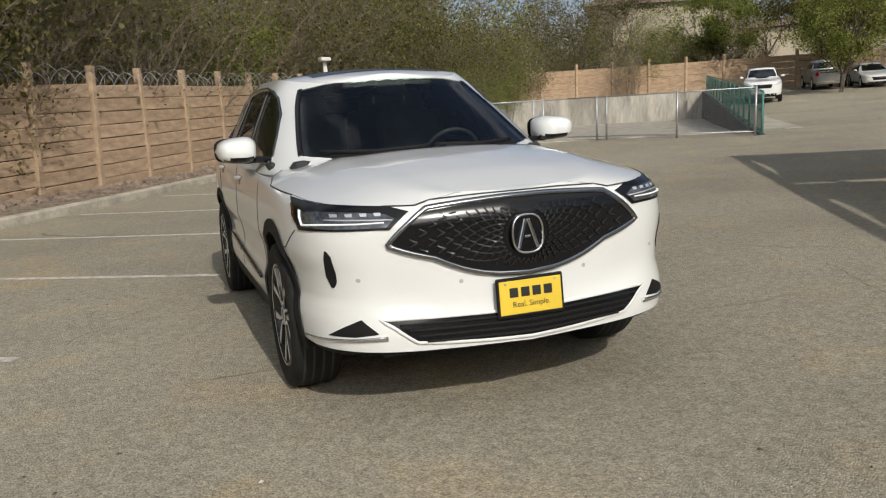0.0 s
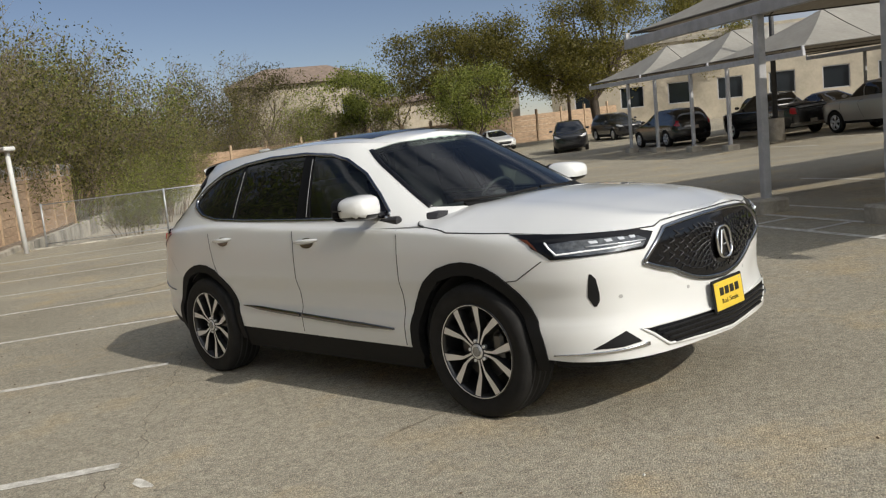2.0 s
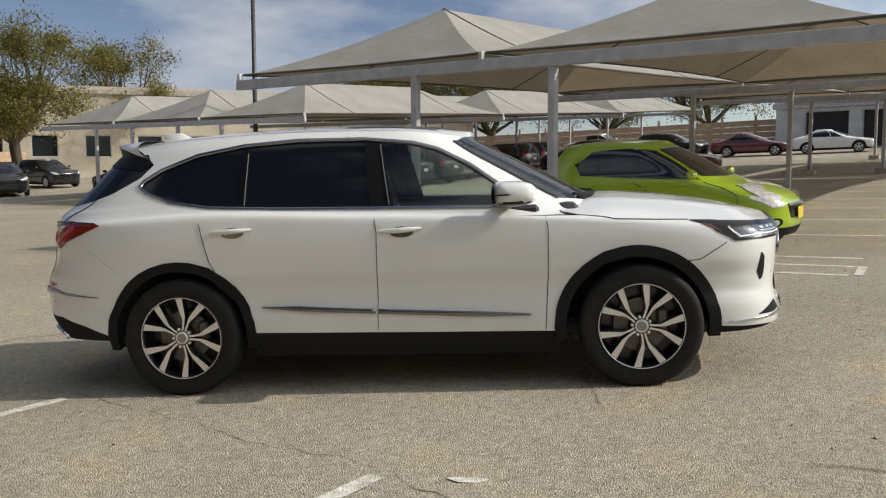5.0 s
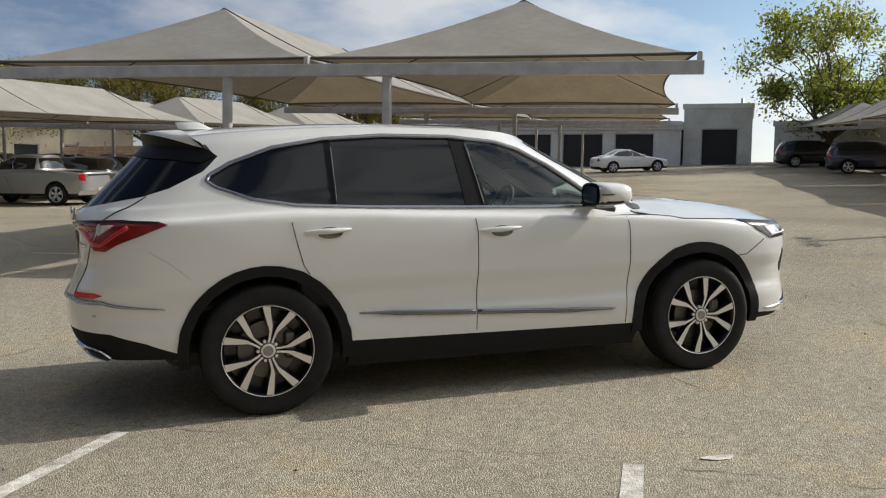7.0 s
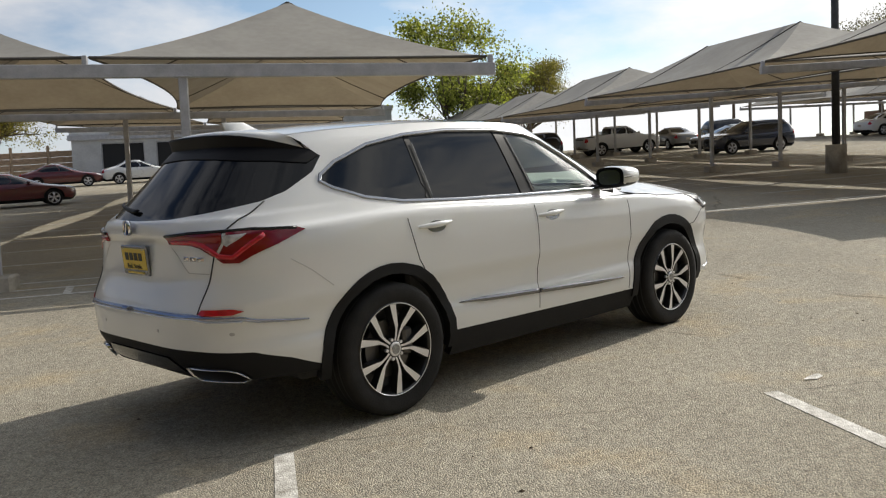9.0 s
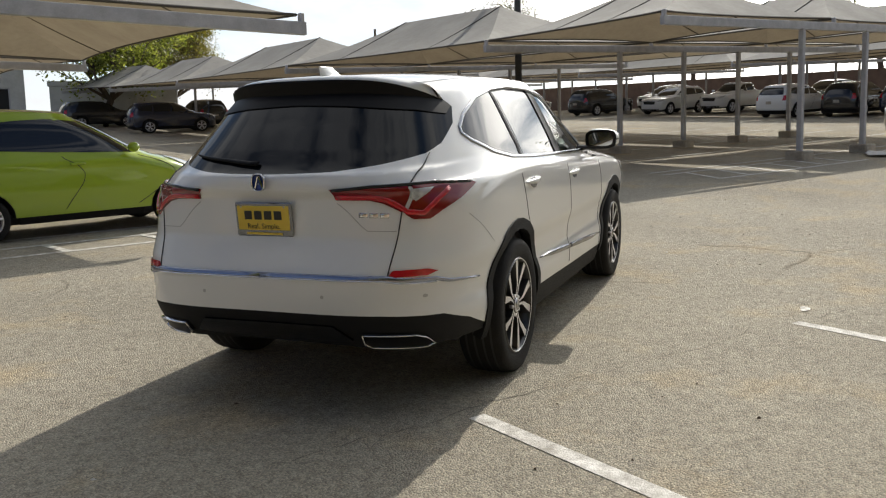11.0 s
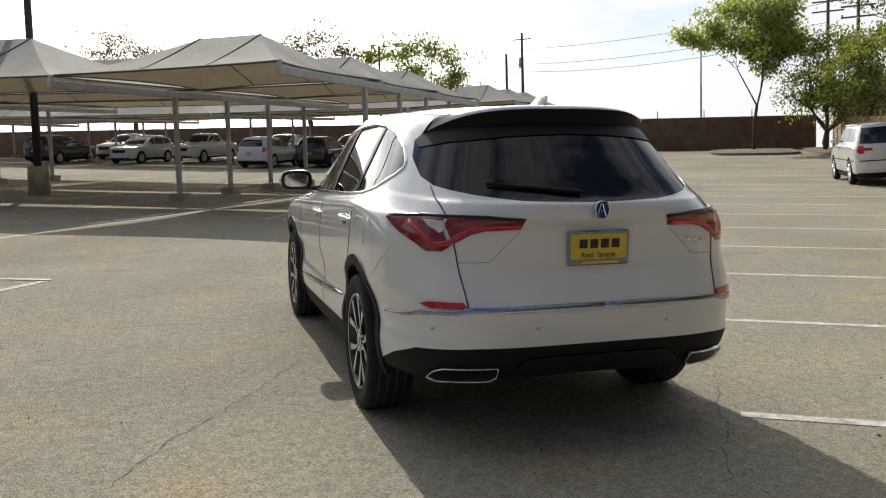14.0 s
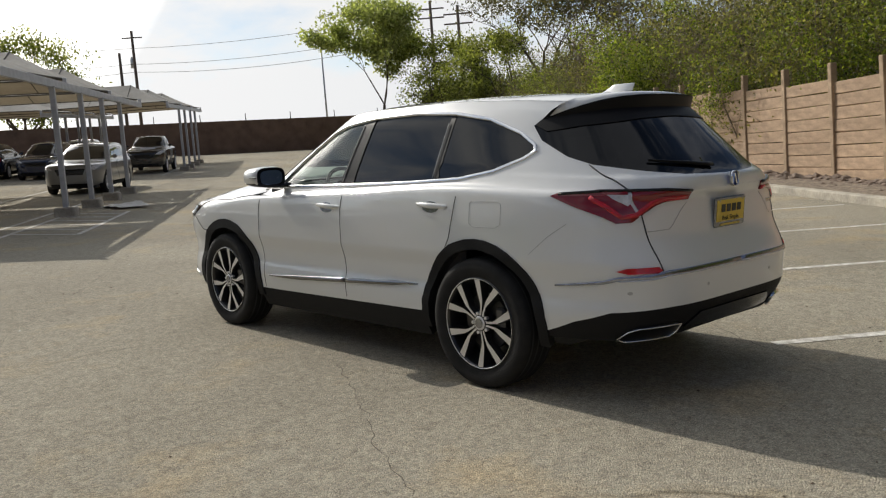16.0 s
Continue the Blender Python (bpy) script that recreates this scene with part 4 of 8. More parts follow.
    for k in range(9):
        t = k / 8
        r = []
        for i in range(2 * n):
            s = -3 + 6 * i / (2 * n)
            p = skin(s, 1.58)
            y = p.y * (1 - t)
            x = p.x + (-0.85 - p.x) * 0.0
            if abs(s) < 1 or abs(s) > 2:
                x = p.x + (-0.85 - p.x) * 0.55 * t * (1 - min(1, abs(p.y) / 0.6)) ** 0.5 * 0.0
            z = p.z + 0.045 * (1 - (1 - t) ** 2) * min(1, abs(p.y) / 0.25)
            r.append(Vector((x, y, z)))
        rows.append(r)
    add_grid(bm, rows, closed=True)
    bmesh.ops.remove_doubles(bm, verts=bm.verts, dist=0.002)
    bmesh.ops.recalc_face_normals(bm, faces=bm.faces)
    part("roof", bm, M_PAINT, car, smooth=True)
    bm = bmesh.new()
    rows = []
    for i in range(7):
        x = -0.42 + 0.62 * i / 6
        p = skin(*on_side(x, 1.58 + arc(x)))
        r = []
        for j in range(13):
            y = -0.44 + 0.88 * j / 12
            t = 1 - abs(y) / abs(p.y)
            r.append(Vector((x, y, p.z + 0.045 * (1 - (1 - t) ** 2) + 0.004)))
        rows.append(r)
    add_grid(bm, rows)
    bmesh.ops.recalc_face_normals(bm, faces=bm.faces)
    part("sunroof", bm, M_GLOSSBLACK, car, "dark glass sunroof")
    # shark-fin aerial
    bm = bmesh.new()
    rows = []
    for k in range(9):
        t = k / 8
        zt = 0.046 * (t ** 1.1)
        hw = 0.030 * (1 - 0.8 * t ** 0.8)
        x0, x1 = -1.62 - 0.10 * t, -1.85 - 0.02 * t
        rows.append([Vector((x0 + (x1 - x0) * (0.5 - 0.5 * math.cos(a)), hw * math.sin(a), 1.668 + zt)) for a in [2 * math.pi * q / 14 for q in range(14)]])
    vs, _ = add_grid(bm, rows, closed=True)
    bm.faces.new(vs[-1])
    bmesh.ops.recalc_face_normals(bm, faces=bm.faces)
    part("aerial_fin", bm, M_PAINT, car, smooth=True)
    # --- roof spoiler
    bm = bmesh.new()
    rows = []
    for j in range(25):
        t = -1 + 2 * j / 24
        y = 0.640 * t
        b = skin(*on_tail(y, 1.560 - 0.045 * t ** 4))
        swell = 1 - t ** 6
        lead = Vector((-1.80 - 0.08 * (1 - t * t), y * 0.94, 1.624 - 0.030 * t ** 6 + 0.040 * (1 - t * t)))
        tip = b + Vector((-0.014 * swell - 0.004, 0, 0.058 * swell + 0.004 + 0.012 * (1 - t * t)))
        under = tip + Vector((0.008, 0, -0.014))
        root = b + Vector((0.006, 0, -0.030))
        rows.append([lead, lead.lerp(tip, 0.5) + Vector((0, 0, 0.008)), tip, under, root])
    vs, fs = add_grid(bm, rows)
    for f in fs:
        c = f.calc_center_median()
        f.material_index = 0
    for i in range(len(rows) - 1):
        for k in (2, 3):
            fs[i * 4 + k].material_index = 1
    for e in (vs[0], vs[-1]):
        bm.faces.new(e).material_index = 1
    bmesh.ops.recalc_face_normals(bm, faces=bm.faces)
    part("roof_spoiler", bm, [M_PAINT, M_HATCH_BLACK], car)
    # --- hatch
    hatch_r[0], hatch_r[-1] = (3.0, hatch_r[0][1]), (3.0, hatch_r[-1][1])
    hl = hatch_r[1:-1]
    glass = [hatch_r[0]] + hl + [hatch_r[-1]]
    panel("hatch_window", glass, M_GLASS_HATCH, car, lift=-0.004, depth=0, label="dark tinted rear window")
    panel("hatch_window", mirrored(glass), M_GLASS_HATCH, car, lift=-0.004, depth=0, label="dark tinted rear window")
    # black band for the spoiler's underside and the shadow it throws on the glass
    band = [on_tail(y, z) for y, z in ((0, 1.508), (-0.3, 1.497), (-0.58, 1.470), (-0.672, 1.448), (-0.668, 1.487), (-0.60, 1.552), (-0.3, 1.576), (0, 1.58))]
    band[0], band[-1] = (3.0, band[0][1]), (3.0, band[-1][1])
    panel("spoiler_shade_band", band, M_HATCH_BLACK, car, lift=0.002, depth=0.01)
    panel("spoiler_shade_band", mirrored(band), M_HATCH_BLACK, car, lift=0.002, depth=0.01)
    for sy in (-1, 1):
        gap = [on_tail(sy * y, z) for y, z in dense(((0.70, 1.262), (0.705, 1.20), (0.69, 1.10), (0.665, 0.90), (0.64, 0.72)))]
        ribbon("hatch_gap", gap, 0.006, M_SEAM, car, 0.003)
        # pressed crease in the white paint: its faint shade is drawn as a grey line
        tr = [on_tail(sy * y, z) for y, z in ((0.385, 1.05), (0.50, 0.945), (0.53, 0.921), (0.66, 0.917))]
        ribbon("hatch_crease", tr, 0.004, M_SENSOR_SHADE, car, 0.0015, label="shallow pressed edge, its shade drawn as a grey line")
        # tail lamps: one piece on the hatch, one on the wing
        inner = [on_tail(sy * y, z) for y, z in ((0.358, 1.116), (0.38, 1.066), (0.54, 1.06), (0.60, 1.045), (0.678, 1.002), (0.683, 1.128))]
        outer_l = [on_tail(sy * y, z) for y, z in ((0.697, 1.130), (0.692, 0.992), (0.725, 0.968), (0.785, 0.966))] + [on_side(x, z, -1 if sy < 0 else 1) for x, z in ((-2.23, 1.0), (-2.10, 1.05), (-1.955, 1.108), (-2.0, 1.122), (-2.2, 1.130))] + [on_tail(sy * 0.79, 1.132)]
        panel("tail_lamp", inner, M_RED_DARK, car, lift=0.007, depth=0.012, label="red rear lamp lens")
        panel("tail_lamp", outer_l, M_RED_DARK, car, lift=0.007, depth=0.012, label="deep red wrap-round rear lamp")
        clear = [on_tail(sy * y, z) for y, z in ((0.708, 1.105), (0.706, 1.068), (0.728, 1.05), (0.785, 1.108))]
        panel("lamp_insert", clear, M_LAMP_CLEAR, car, lift=0.009, depth=0.003)
        chev = [on_tail(sy * y, z) for y, z in ((0.385, 1.080), (0.55, 1.078), (0.62, 1.058), (0.70, 1.005), (0.76, 0.995))] + [on_side(-2.24, 1.05, -1 if sy < 0 else 1), on_side(-2.16, 1.10, -1 if sy < 0 else 1)]
        ribbon("lamp_chevron", chev, 0.024, M_RED, car, 0.011, 0.0)
        top_edge = [on_tail(sy * y, z) for y, z in ((0.37, 1.112), (0.54, 1.122), (0.68, 1.124), (0.79, 1.126))] + [on_side(x, z, -1 if sy < 0 else 1) for x, z in ((-2.2, 1.124), (-2.0, 1.116))]
        ribbon("lamp_brow", top_edge, 0.014, M_GLOSSBLACK, car, 0.012, 0.0, "black upper edge of the rear lamp")
        ref = [on_tail(sy * y, z) for y, z in ((0.645, 0.722), (0.66, 0.742), (0.79, 0.742), (0.825, 0.728), (0.79, 0.712), (0.67, 0.712))]
        panel("reflector", ref, M_RED, car, lift=0.008, depth=0.01)
        blade = [on_tail(sy * y, z) for y, z in ((0.0, 0.712), (0.3, 0.712), (0.62, 0.708), (0.70, 0.695), (0.82, 0.69))] + [on_side(x, z, -1 if sy < 0 else 1) for x, z in ((-2.25, 0.672), (-1.99, 0.645))]
        blade[0] = (3.0 * (1 if sy < 0 else -1), blade[0][1])
        ribbon("bumper_strip", blade, 0.026, M_STRIP, car, 0.007, 0.0, "bright strip across the rear bumper", taper=lambda t: 1.0 if t < 0.6 else 1 - (t - 0.6) * 1.9)
        ribbon("bumper_strip", [(a, h - 0.013) for a, h in blade[:5]], 0.006, M_LED, car, 0.009, 0.0, "fine bright lower edge")
        # black lower bumper
        val = [on_tail(sy * y, z) for y, z in ((0, 0.535), (0.6, 0.532), (0.84, 0.515))] + [on_side(x, z, -1 if sy < 0 else 1) for x, z in ((-2.1, 0.46), (-1.92, 0.40), (-1.925, 0.36), (-2.1, 0.362))] + [on_tail(sy * y, z) for y, z in ((0.80, 0.358), (0.5, 0.35), (0, 0.365))]
        q = 1 if sy < 0 else -1
        val[0], val[-1] = (3.0 * q, val[0][1]), (3.0 * q, val[-1][1])
        panel("rear_valance", val, M_BLACKPLASTIC, car, lift=-0.004, depth=0.05)
        dif = [on_tail(sy * y, z) for y, z in ((0, 0.478), (0.36, 0.475), (0.44, 0.40), (0, 0.385))]
        dif[0], dif[-1] = (3.0 * q, dif[0][1]), (3.0 * q, dif[-1][1])
        panel("skid_plate", dif, M_GLOSSBLACK, car, lift=0.006, depth=0.012)
        tip = [on_tail(sy * y, z) for y, z in ((0.50, 0.438), (0.73, 0.432), (0.765, 0.415), (0.785, 0.375), (0.75, 0.36), (0.525, 0.366), (0.495, 0.388))]
        panel("exhaust_opening", tip, M_HATCH_BLACK, car, lift=0.004, depth=0.01)
        ribbon("exhaust_tip", tip + tip[:1], 0.006, M_CHROME, car, 0.014, 0.0, "bright exhaust finisher")
        for y, z in ((0.78, 0.615), (0.33, 0.62)):
            c = [on_tail(sy * (y + 0.009 * math.cos(a)), z + 0.009 * math.sin(a)) for a in [2 * math.pi * k / 10 for k in range(10)]]
            panel("parking_sensor", c, M_SENSOR_SHADE, car, lift=0.0015, depth=0.002)
    # wiper, badge and plate on the hatch
    ribbon("rear_wiper", [on_tail(0.06, 1.228), on_tail(0.25, 1.245), on_tail(0.49, 1.268)], 0.020, M_HATCH_BLACK, car, 0.012, -0.004, taper=lambda t: 1.3 - 0.9 * t)
    for k in range(3):
        y0 = -0.49 - 0.048 * k
        ribbon("model_badge", [on_tail(y0, 0.995 - 0.002 * k), on_tail(y0 - 0.040, 0.994 - 0.002 * k)], 0.022, M_CHROME, car, 0.003)

    def emblem(x, z, r, tilt, sign, ink):
        e = new("emblem")
        e.matrix_basis = pose(x, 0, z, 0, tilt, 0)
        e.parent = car
        bm = bmesh.new()
        rows = []
        for k in range(36):
            a = 2 * math.pi * k / 36
            ca, sa = abs(math.cos(a)) ** 0.75 * (1 if math.cos(a) > 0 else -1), abs(math.sin(a)) ** 0.75 * (1 if math.sin(a) > 0 else -1)
            rr = []
            for q in range(6):
                b = 2 * math.pi * q / 6
                rad = 1 + 0.075 * math.cos(b)
                rr.append(Vector((sign * 0.012 * math.sin(b) + sign * 0.012, ca * r * 0.86 * rad, sa * r * rad)))
            rows.append(rr)
        rows.append(rows[0])
        add_grid(bm, rows, closed=True)
        bmesh.ops.remove_doubles(bm, verts=bm.verts, dist=0.0002)
        bmesh.ops.recalc_face_normals(bm, faces=bm.faces)
        part("ring", bm, M_CHROME, e, smooth=True)
        bm = bmesh.new()
        vs = [bm.verts.new((sign * 0.006, abs(math.cos(a)) ** 0.75 * (1 if math.cos(a) > 0 else -1) * r * 0.84, abs(math.sin(a)) ** 0.75 * (1 if math.sin(a) > 0 else -1) * r * 0.97)) for a in [2 * math.pi * k / 36 for k in range(36)]]
        bm.faces.new(vs)
        part("plaque", bm, ink, e)
        for s2 in (-1, 1):
            part("bar", box((0.014, r * 0.20, r * 1.62), (sign * 0.012, s2 * r * 0.31, 0), 0.004, Matrix.Rotation(s2 * radians(17), 3, "X")), M_CHROME, e)
        part("bar", box((0.012, r * 0.34, r * 0.14), (sign * 0.012, 0, -r * 0.16), 0.003), M_CHROME, e)

    emblem(-2.492, 1.152, 0.040, 0, -1, M_BLUE)

    def plate(x, z, tilt, sign, rear):
        g = new("plate")
        g.parent = car
        g.matrix_basis = pose(x, 0, z, 0, tilt, 0)
        part("backing", box((0.014, 0.315 if rear else 0.325, 0.165 if rear else 0.178), (0, 0, 0), 0.006), M_PLATE_RIM if rear else M_BLACKPLASTIC, g)
        part("face", box((0.006, 0.288 if rear else 0.300, 0.118 if rear else 0.150), (sign * 0.0065, 0, 0.008 if rear else 0), 0.002), M_PLATE_Y, g, "yellow plate face")
        for k in range(4):
            # dealer's name as plain blocks
            yy = sign * (-0.082 + 0.055 * k)
            part("name_block", box((0.003, 0.040, 0.042), (sign * 0.0105, yy, 0.022), 0.0), M_INK, g)
        cu = bpy.data.curves.new("slogan", "FONT")
        cu.body = "Real. Simple."
        cu.size, cu.align_x, cu.align_y, cu.extrude = 0.036, "CENTER", "CENTER", 0.0006
        o = new("slogan", cu)
        cu.materials.append(M_INK)
        o.parent = g
        o.matrix_basis = pose(sign * 0.0108, 0, -0.032, 90, 0, 90 if sign > 0 else -90)
        if rear:
            part("web_bar", box((0.003, 0.20, 0.010), (sign * 0.009, 0, -0.068), 0.0), M_PLATE_Y, g)
        for yy in (-0.12, 0.12):
            part("screw", box((0.004, 0.01, 0.01), (sign * 0.0105, yy, 0.062), 0.002), M_GALV, g)

    plate(-2.474, 0.972, -4, -1, True)
    plate(2.448, 0.532, -4, 1, False)
    bm = box((0.03, 0.20, 0.07), (2.428, 0, 0.52), 0.01)
    part("plate_bracket", bm, M_BLACKPLASTIC, car)

    # --- nose: grille, lamps, intakes
    g_out = [on_nose(y, z) for y, z in ((-0.608, 0.807), (-0.43, 0.952), (-0.2, 0.968), (0, 0.974), (0.2, 0.968), (0.43, 0.952), (0.608, 0.807), (0.41, 0.738), (0.31, 0.690), (0, 0.638), (-0.31, 0.690), (-0.41, 0.738))]
    grille = panel("grille", g_out, M_GLOSSBLACK, car, lift=0.006, depth=0.03, ds=0.02, dh=0.02)
    ribbon("grille_surround", g_out + g_out[:1], 0.022, M_DARKCHROME, car, 0.014, 0.0, "bright surround of the grille")
    bm = bmesh.new()
    poly = [(-0.585, 0.808), (-0.42, 0.94), (0.42, 0.94), (0.585, 0.808), (0.30, 0.704), (0, 0.654), (-0.30, 0.704)]

    def inside(y, z):
        c = False
        for (y0, z0), (y1, z1) in zip(poly, poly[1:] + poly[:1]):
            if (z0 > z) != (z1 > z) and y < (y1 - y0) * (z - z0) / (z1 - z0) + y0:
                c = not c
        return c

    for ring in range(1, 18):
        r = 0.085 + 0.026 * ring + 0.0006 * ring * ring
        n = 34
        for k in range(n):
            a = 2 * math.pi * (k + 0.5 * (ring % 2)) / n
            y, z = r * math.cos(a), 0.81 + r * math.sin(a)
            if not inside(y, z):
                continue
            ln = 0.026 + 0.03 * (r - 0.09)
            for sgn in (-1, 1):
                q = a + sgn * 0.5
                y2, z2 = y + ln * math.cos(q), z + ln * math.sin(q)
                if not inside(y2, z2):
                    continue
                p0, p1 = skin(*on_nose(y, z)), skin(*on_nose(y2, z2))
                p0.x, p1.x = p0.x + 0.012, p1.x + 0.009
                add_tube(bm, p0, p1, 0.0048, 0.0026, 4, False)
    tagged(part("grille_mesh", bm, M_GRILLE, car, "black grille of small radiating fins"), kind="stuff")
    emblem(2.440, 0.810, 0.084, -3, 1, M_GLOSSBLACK)
    lg_half = [(0, 0.474), (-0.3, 0.477), (-0.55, 0.481), (-0.655, 0.482), (-0.60, 0.445), (-0.51, 0.376), (-0.3, 0.360), (0, 0.352)]
    lg = [on_nose(y, z) for y, z in lg_half] + [on_nose(-y, z) for y, z in lg_half[-2:0:-1]]
    panel("lower_grille", lg, M_GLOSSBLACK, car, lift=0.007, depth=0.02, ds=0.015, dh=0.015)
    for z, w in ((0.455, 0.58), (0.43, 0.55), (0.405, 0.51), (0.38, 0.47)):
        ribbon("grille_slat", [on_nose(-w, z), on_nose(-w / 2, z - 0.003), on_nose(0, z - 0.005), on_nose(w / 2, z - 0.003), on_nose(w, z)], 0.010, M_BLACKPLASTIC, car, 0.014, 0.0)
    ribbon("intake_frame", lg + lg[:1], 0.014, M_PAINT, car, 0.008, 0.0)
    for sy in (-1, 1):
        sd = -1 if sy < 0 else 1
        # headlamp
        lamp = [on_nose(sy * y, z) for y, z in ((0.503, 0.945), (0.592, 0.875), (0.649, 0.877), (0.845, 0.877))] + [on_side(x, z, sd) for x, z in ((2.01, 0.874), (1.90, 0.935), (1.745, 1.006), (1.87, 0.998))] + [on_nose(sy * y, z) for y, z in ((0.835, 0.986), (0.70, 0.976), (0.573, 0.968))]
        hl_o = panel("headlamp", lamp, M_GLOSSBLACK, car, lift=0.006, depth=0.02, label="slim dark headlamp with bright elements")
        lens = [on_nose(sy * y, z) for y, z in ((0.565, 0.920), (0.605, 0.886), (0.72, 0.885), (0.85, 0.885))] + [on_side(2.03, 0.889, sd), on_side(1.985, 0.948, sd)] + [on_nose(sy * y, z) for y, z in ((0.85, 0.955), (0.70, 0.949), (0.60, 0.938))]
        panel("lamp_lens", lens, M_LENS, hl_o, lift=0.008, depth=0.004, label="grey glassy lamp lens")
        for y in (0.63, 0.685, 0.74, 0.795):
            q = [on_nose(sy * (y + a), 0.938 + b) for a, b in ((-0.012, -0.006), (0.012, -0.006), (0.014, 0.006), (-0.014, 0.006))]
            panel("lamp_element", q, M_LED, hl_o, lift=0.010, depth=0.003)
        ribbon("lamp_bar", [on_nose(sy * y, z) for y, z in ((0.575, 0.914), (0.70, 0.918), (0.83, 0.921))], 0.006, M_LED, hl_o, 0.011, 0.0)
        drl = [on_nose(sy * y, z) for y, z in ((0.611, 0.905), (0.70, 0.903), (0.845, 0.902))] + [on_side(2.04, 0.897, sd), on_side(2.0, 0.928, sd), on_side(1.972, 0.956, sd)]
        ribbon("running_light", drl, 0.007, M_DRL, hl_o, 0.012, -0.004, "lit white strip", taper=lambda t: 0.8 + 0.5 * t)
        am = [on_side(x, z, sd) for x, z in ((1.945, 0.915), (1.90, 0.945), (1.82, 0.982), (1.87, 0.974))]
        panel("side_marker", am, M_AMBER, hl_o, lift=0.008, depth=0.004)
        slit = [on_nose(sy * y, z) for y, z in ((0.849, 0.792), (0.842, 0.790), (0.828, 0.765), (0.811, 0.690), (0.809, 0.650), (0.817, 0.626), (0.826, 0.624), (0.844, 0.675), (0.851, 0.740))]
        panel("air_slit", slit, M_BLACKPLASTIC, car, lift=0.003, depth=0.02)
        tri = [on_nose(sy * y, z) for y, z in ((0.732, 0.487), (0.68, 0.436), (0.668, 0.422), (0.76, 0.411), (0.858, 0.413), (0.80, 0.455))]
        panel("corner_intake", tri, M_BLACKPLASTIC, car, lift=0.003, depth=0.02)
        bl = [on_nose(sy * 0.632, 0.404), on_nose(sy * 0.75, 0.397), on_nose(sy * 0.85, 0.394)] + [on_side(x, z, sd) for x, z in ((2.10, 0.391), (1.965, 0.386))]
        ribbon("bumper_blade", bl, 0.018, M_CHROME, car, 0.008, 0.0, "bright blade below the corner intake", taper=lambda t: 1.1 - 0.75 * t)
        low_l = [on_nose(sy * y, z) for y, z in ((0, 0.345), (0.3, 0.346), (0.55, 0.35), (0.80, 0.36))] + [on_side(x, z, sd) for x, z in ((2.05, 0.362), (1.93, 0.362), (1.94, 0.295), (2.05, 0.292))] + [on_nose(sy * y, z) for y, z in ((0.78, 0.292), (0.4, 0.296), (0, 0.298))]
        q = 1 if sy < 0 else -1
        low_l[0], low_l[-1] = (0.0, low_l[0][1]), (0.0, low_l[-1][1])
        panel("front_lip", low_l, M_BLACKPLASTIC, car, lift=-0.03, depth=0.06)
        for y, z in ((0.30, 0.624), (0.73, 0.66)):
            c = [on_nose(sy * (y + 0.010 * math.cos(a)), z + 0.010 * math.sin(a)) for a in [2 * math.pi * k / 10 for k in range(10)]]
            panel("parking_sensor", c, M_SENSOR_SHADE, car, lift=0.0015, depth=0.002)
        # door mirror
        m = new("door_mirror")
        m.parent = car
        m.matrix_basis = pose(0.655, sy * 1.02, 1.212)
        bm = bmesh.new()
        rows = []
        for k in range(15):
            t = -1 + 2 * k / 14
            e = max(0, 1 - abs(t) ** 3.4) ** 0.5
            yy = sy * 0.122 * t
            rows.append([Vector((0.150 * e * math.copysign(abs(math.cos(b)) ** 0.62, math.cos(b)) * (1.15 if math.cos(b) > 0 else 0.55) + 0.02 * t, yy, (0.076 - 0.010 * t) * e * math.copysign(abs(math.sin(b)) ** 0.62, math.sin(b)))) for b in [2 * math.pi * q / 18 for q in range(18)]])
        vs, fs = add_grid(bm, rows, closed=True)
        bmesh.ops.remove_doubles(bm, verts=bm.verts, dist=0.002)
        for f in bm.faces:
            if f.calc_center_median().z < -0.045:
                f.material_index = 1
        bmesh.ops.recalc_face_normals(bm, faces=bm.faces)
        part("mirror_cap", bm, [M_PAINT, M_GLOSSBLACK], m)
        bm = bmesh.new()
        vs = [bm.verts.new((-0.0845, sy * 0.118 * math.copysign(abs(math.cos(b)) ** 0.6, math.cos(b)), 0.073 * math.copysign(abs(math.sin(b)) ** 0.6, math.sin(b)))) for b in [2 * math.pi * q / 24 for q in range(24)]]
        bm.faces.new(vs)
        part("mirror_surround", bm, M_GLOSSBLACK, m)
        bm = bmesh.new()
        vs = [bm.verts.new((-0.0885, sy * 0.092 * math.copysign(abs(math.cos(b)) ** 0.6, math.cos(b)), 0.051 * math.copysign(abs(math.sin(b)) ** 0.6, math.sin(b)))) for b in [2 * math.pi * q / 24 for q in range(24)]]
        bm.faces.new(vs)
        part("mirror_glass", bm, material("mirror", (0.8, 0.82, 0.84), 0.02, metal=1.0), m)
        part("mirror_arm", box((0.10, 0.19, 0.034), (0.0, -sy * 0.125, -0.064), 0.014), M_GLOSSBLACK, m)
        part("mirror_strip", box((0.10, 0.006, 0.010), (-0.02, sy * 0.118, 0.0), 0.002), M_INK, m)
    # --- wheels
    prof = [(0.262, -0.108), (0.290, -0.118), (0.335, -0.126), (0.362, -0.118), (0.374, -0.100), (0.379, -0.060), (0.380, 0.0), (0.379, 0.060), (0.374, 0.100), (0.362, 0.118), (0.335, 0.126), (0.290, 0.118), (0.262, 0.108)]

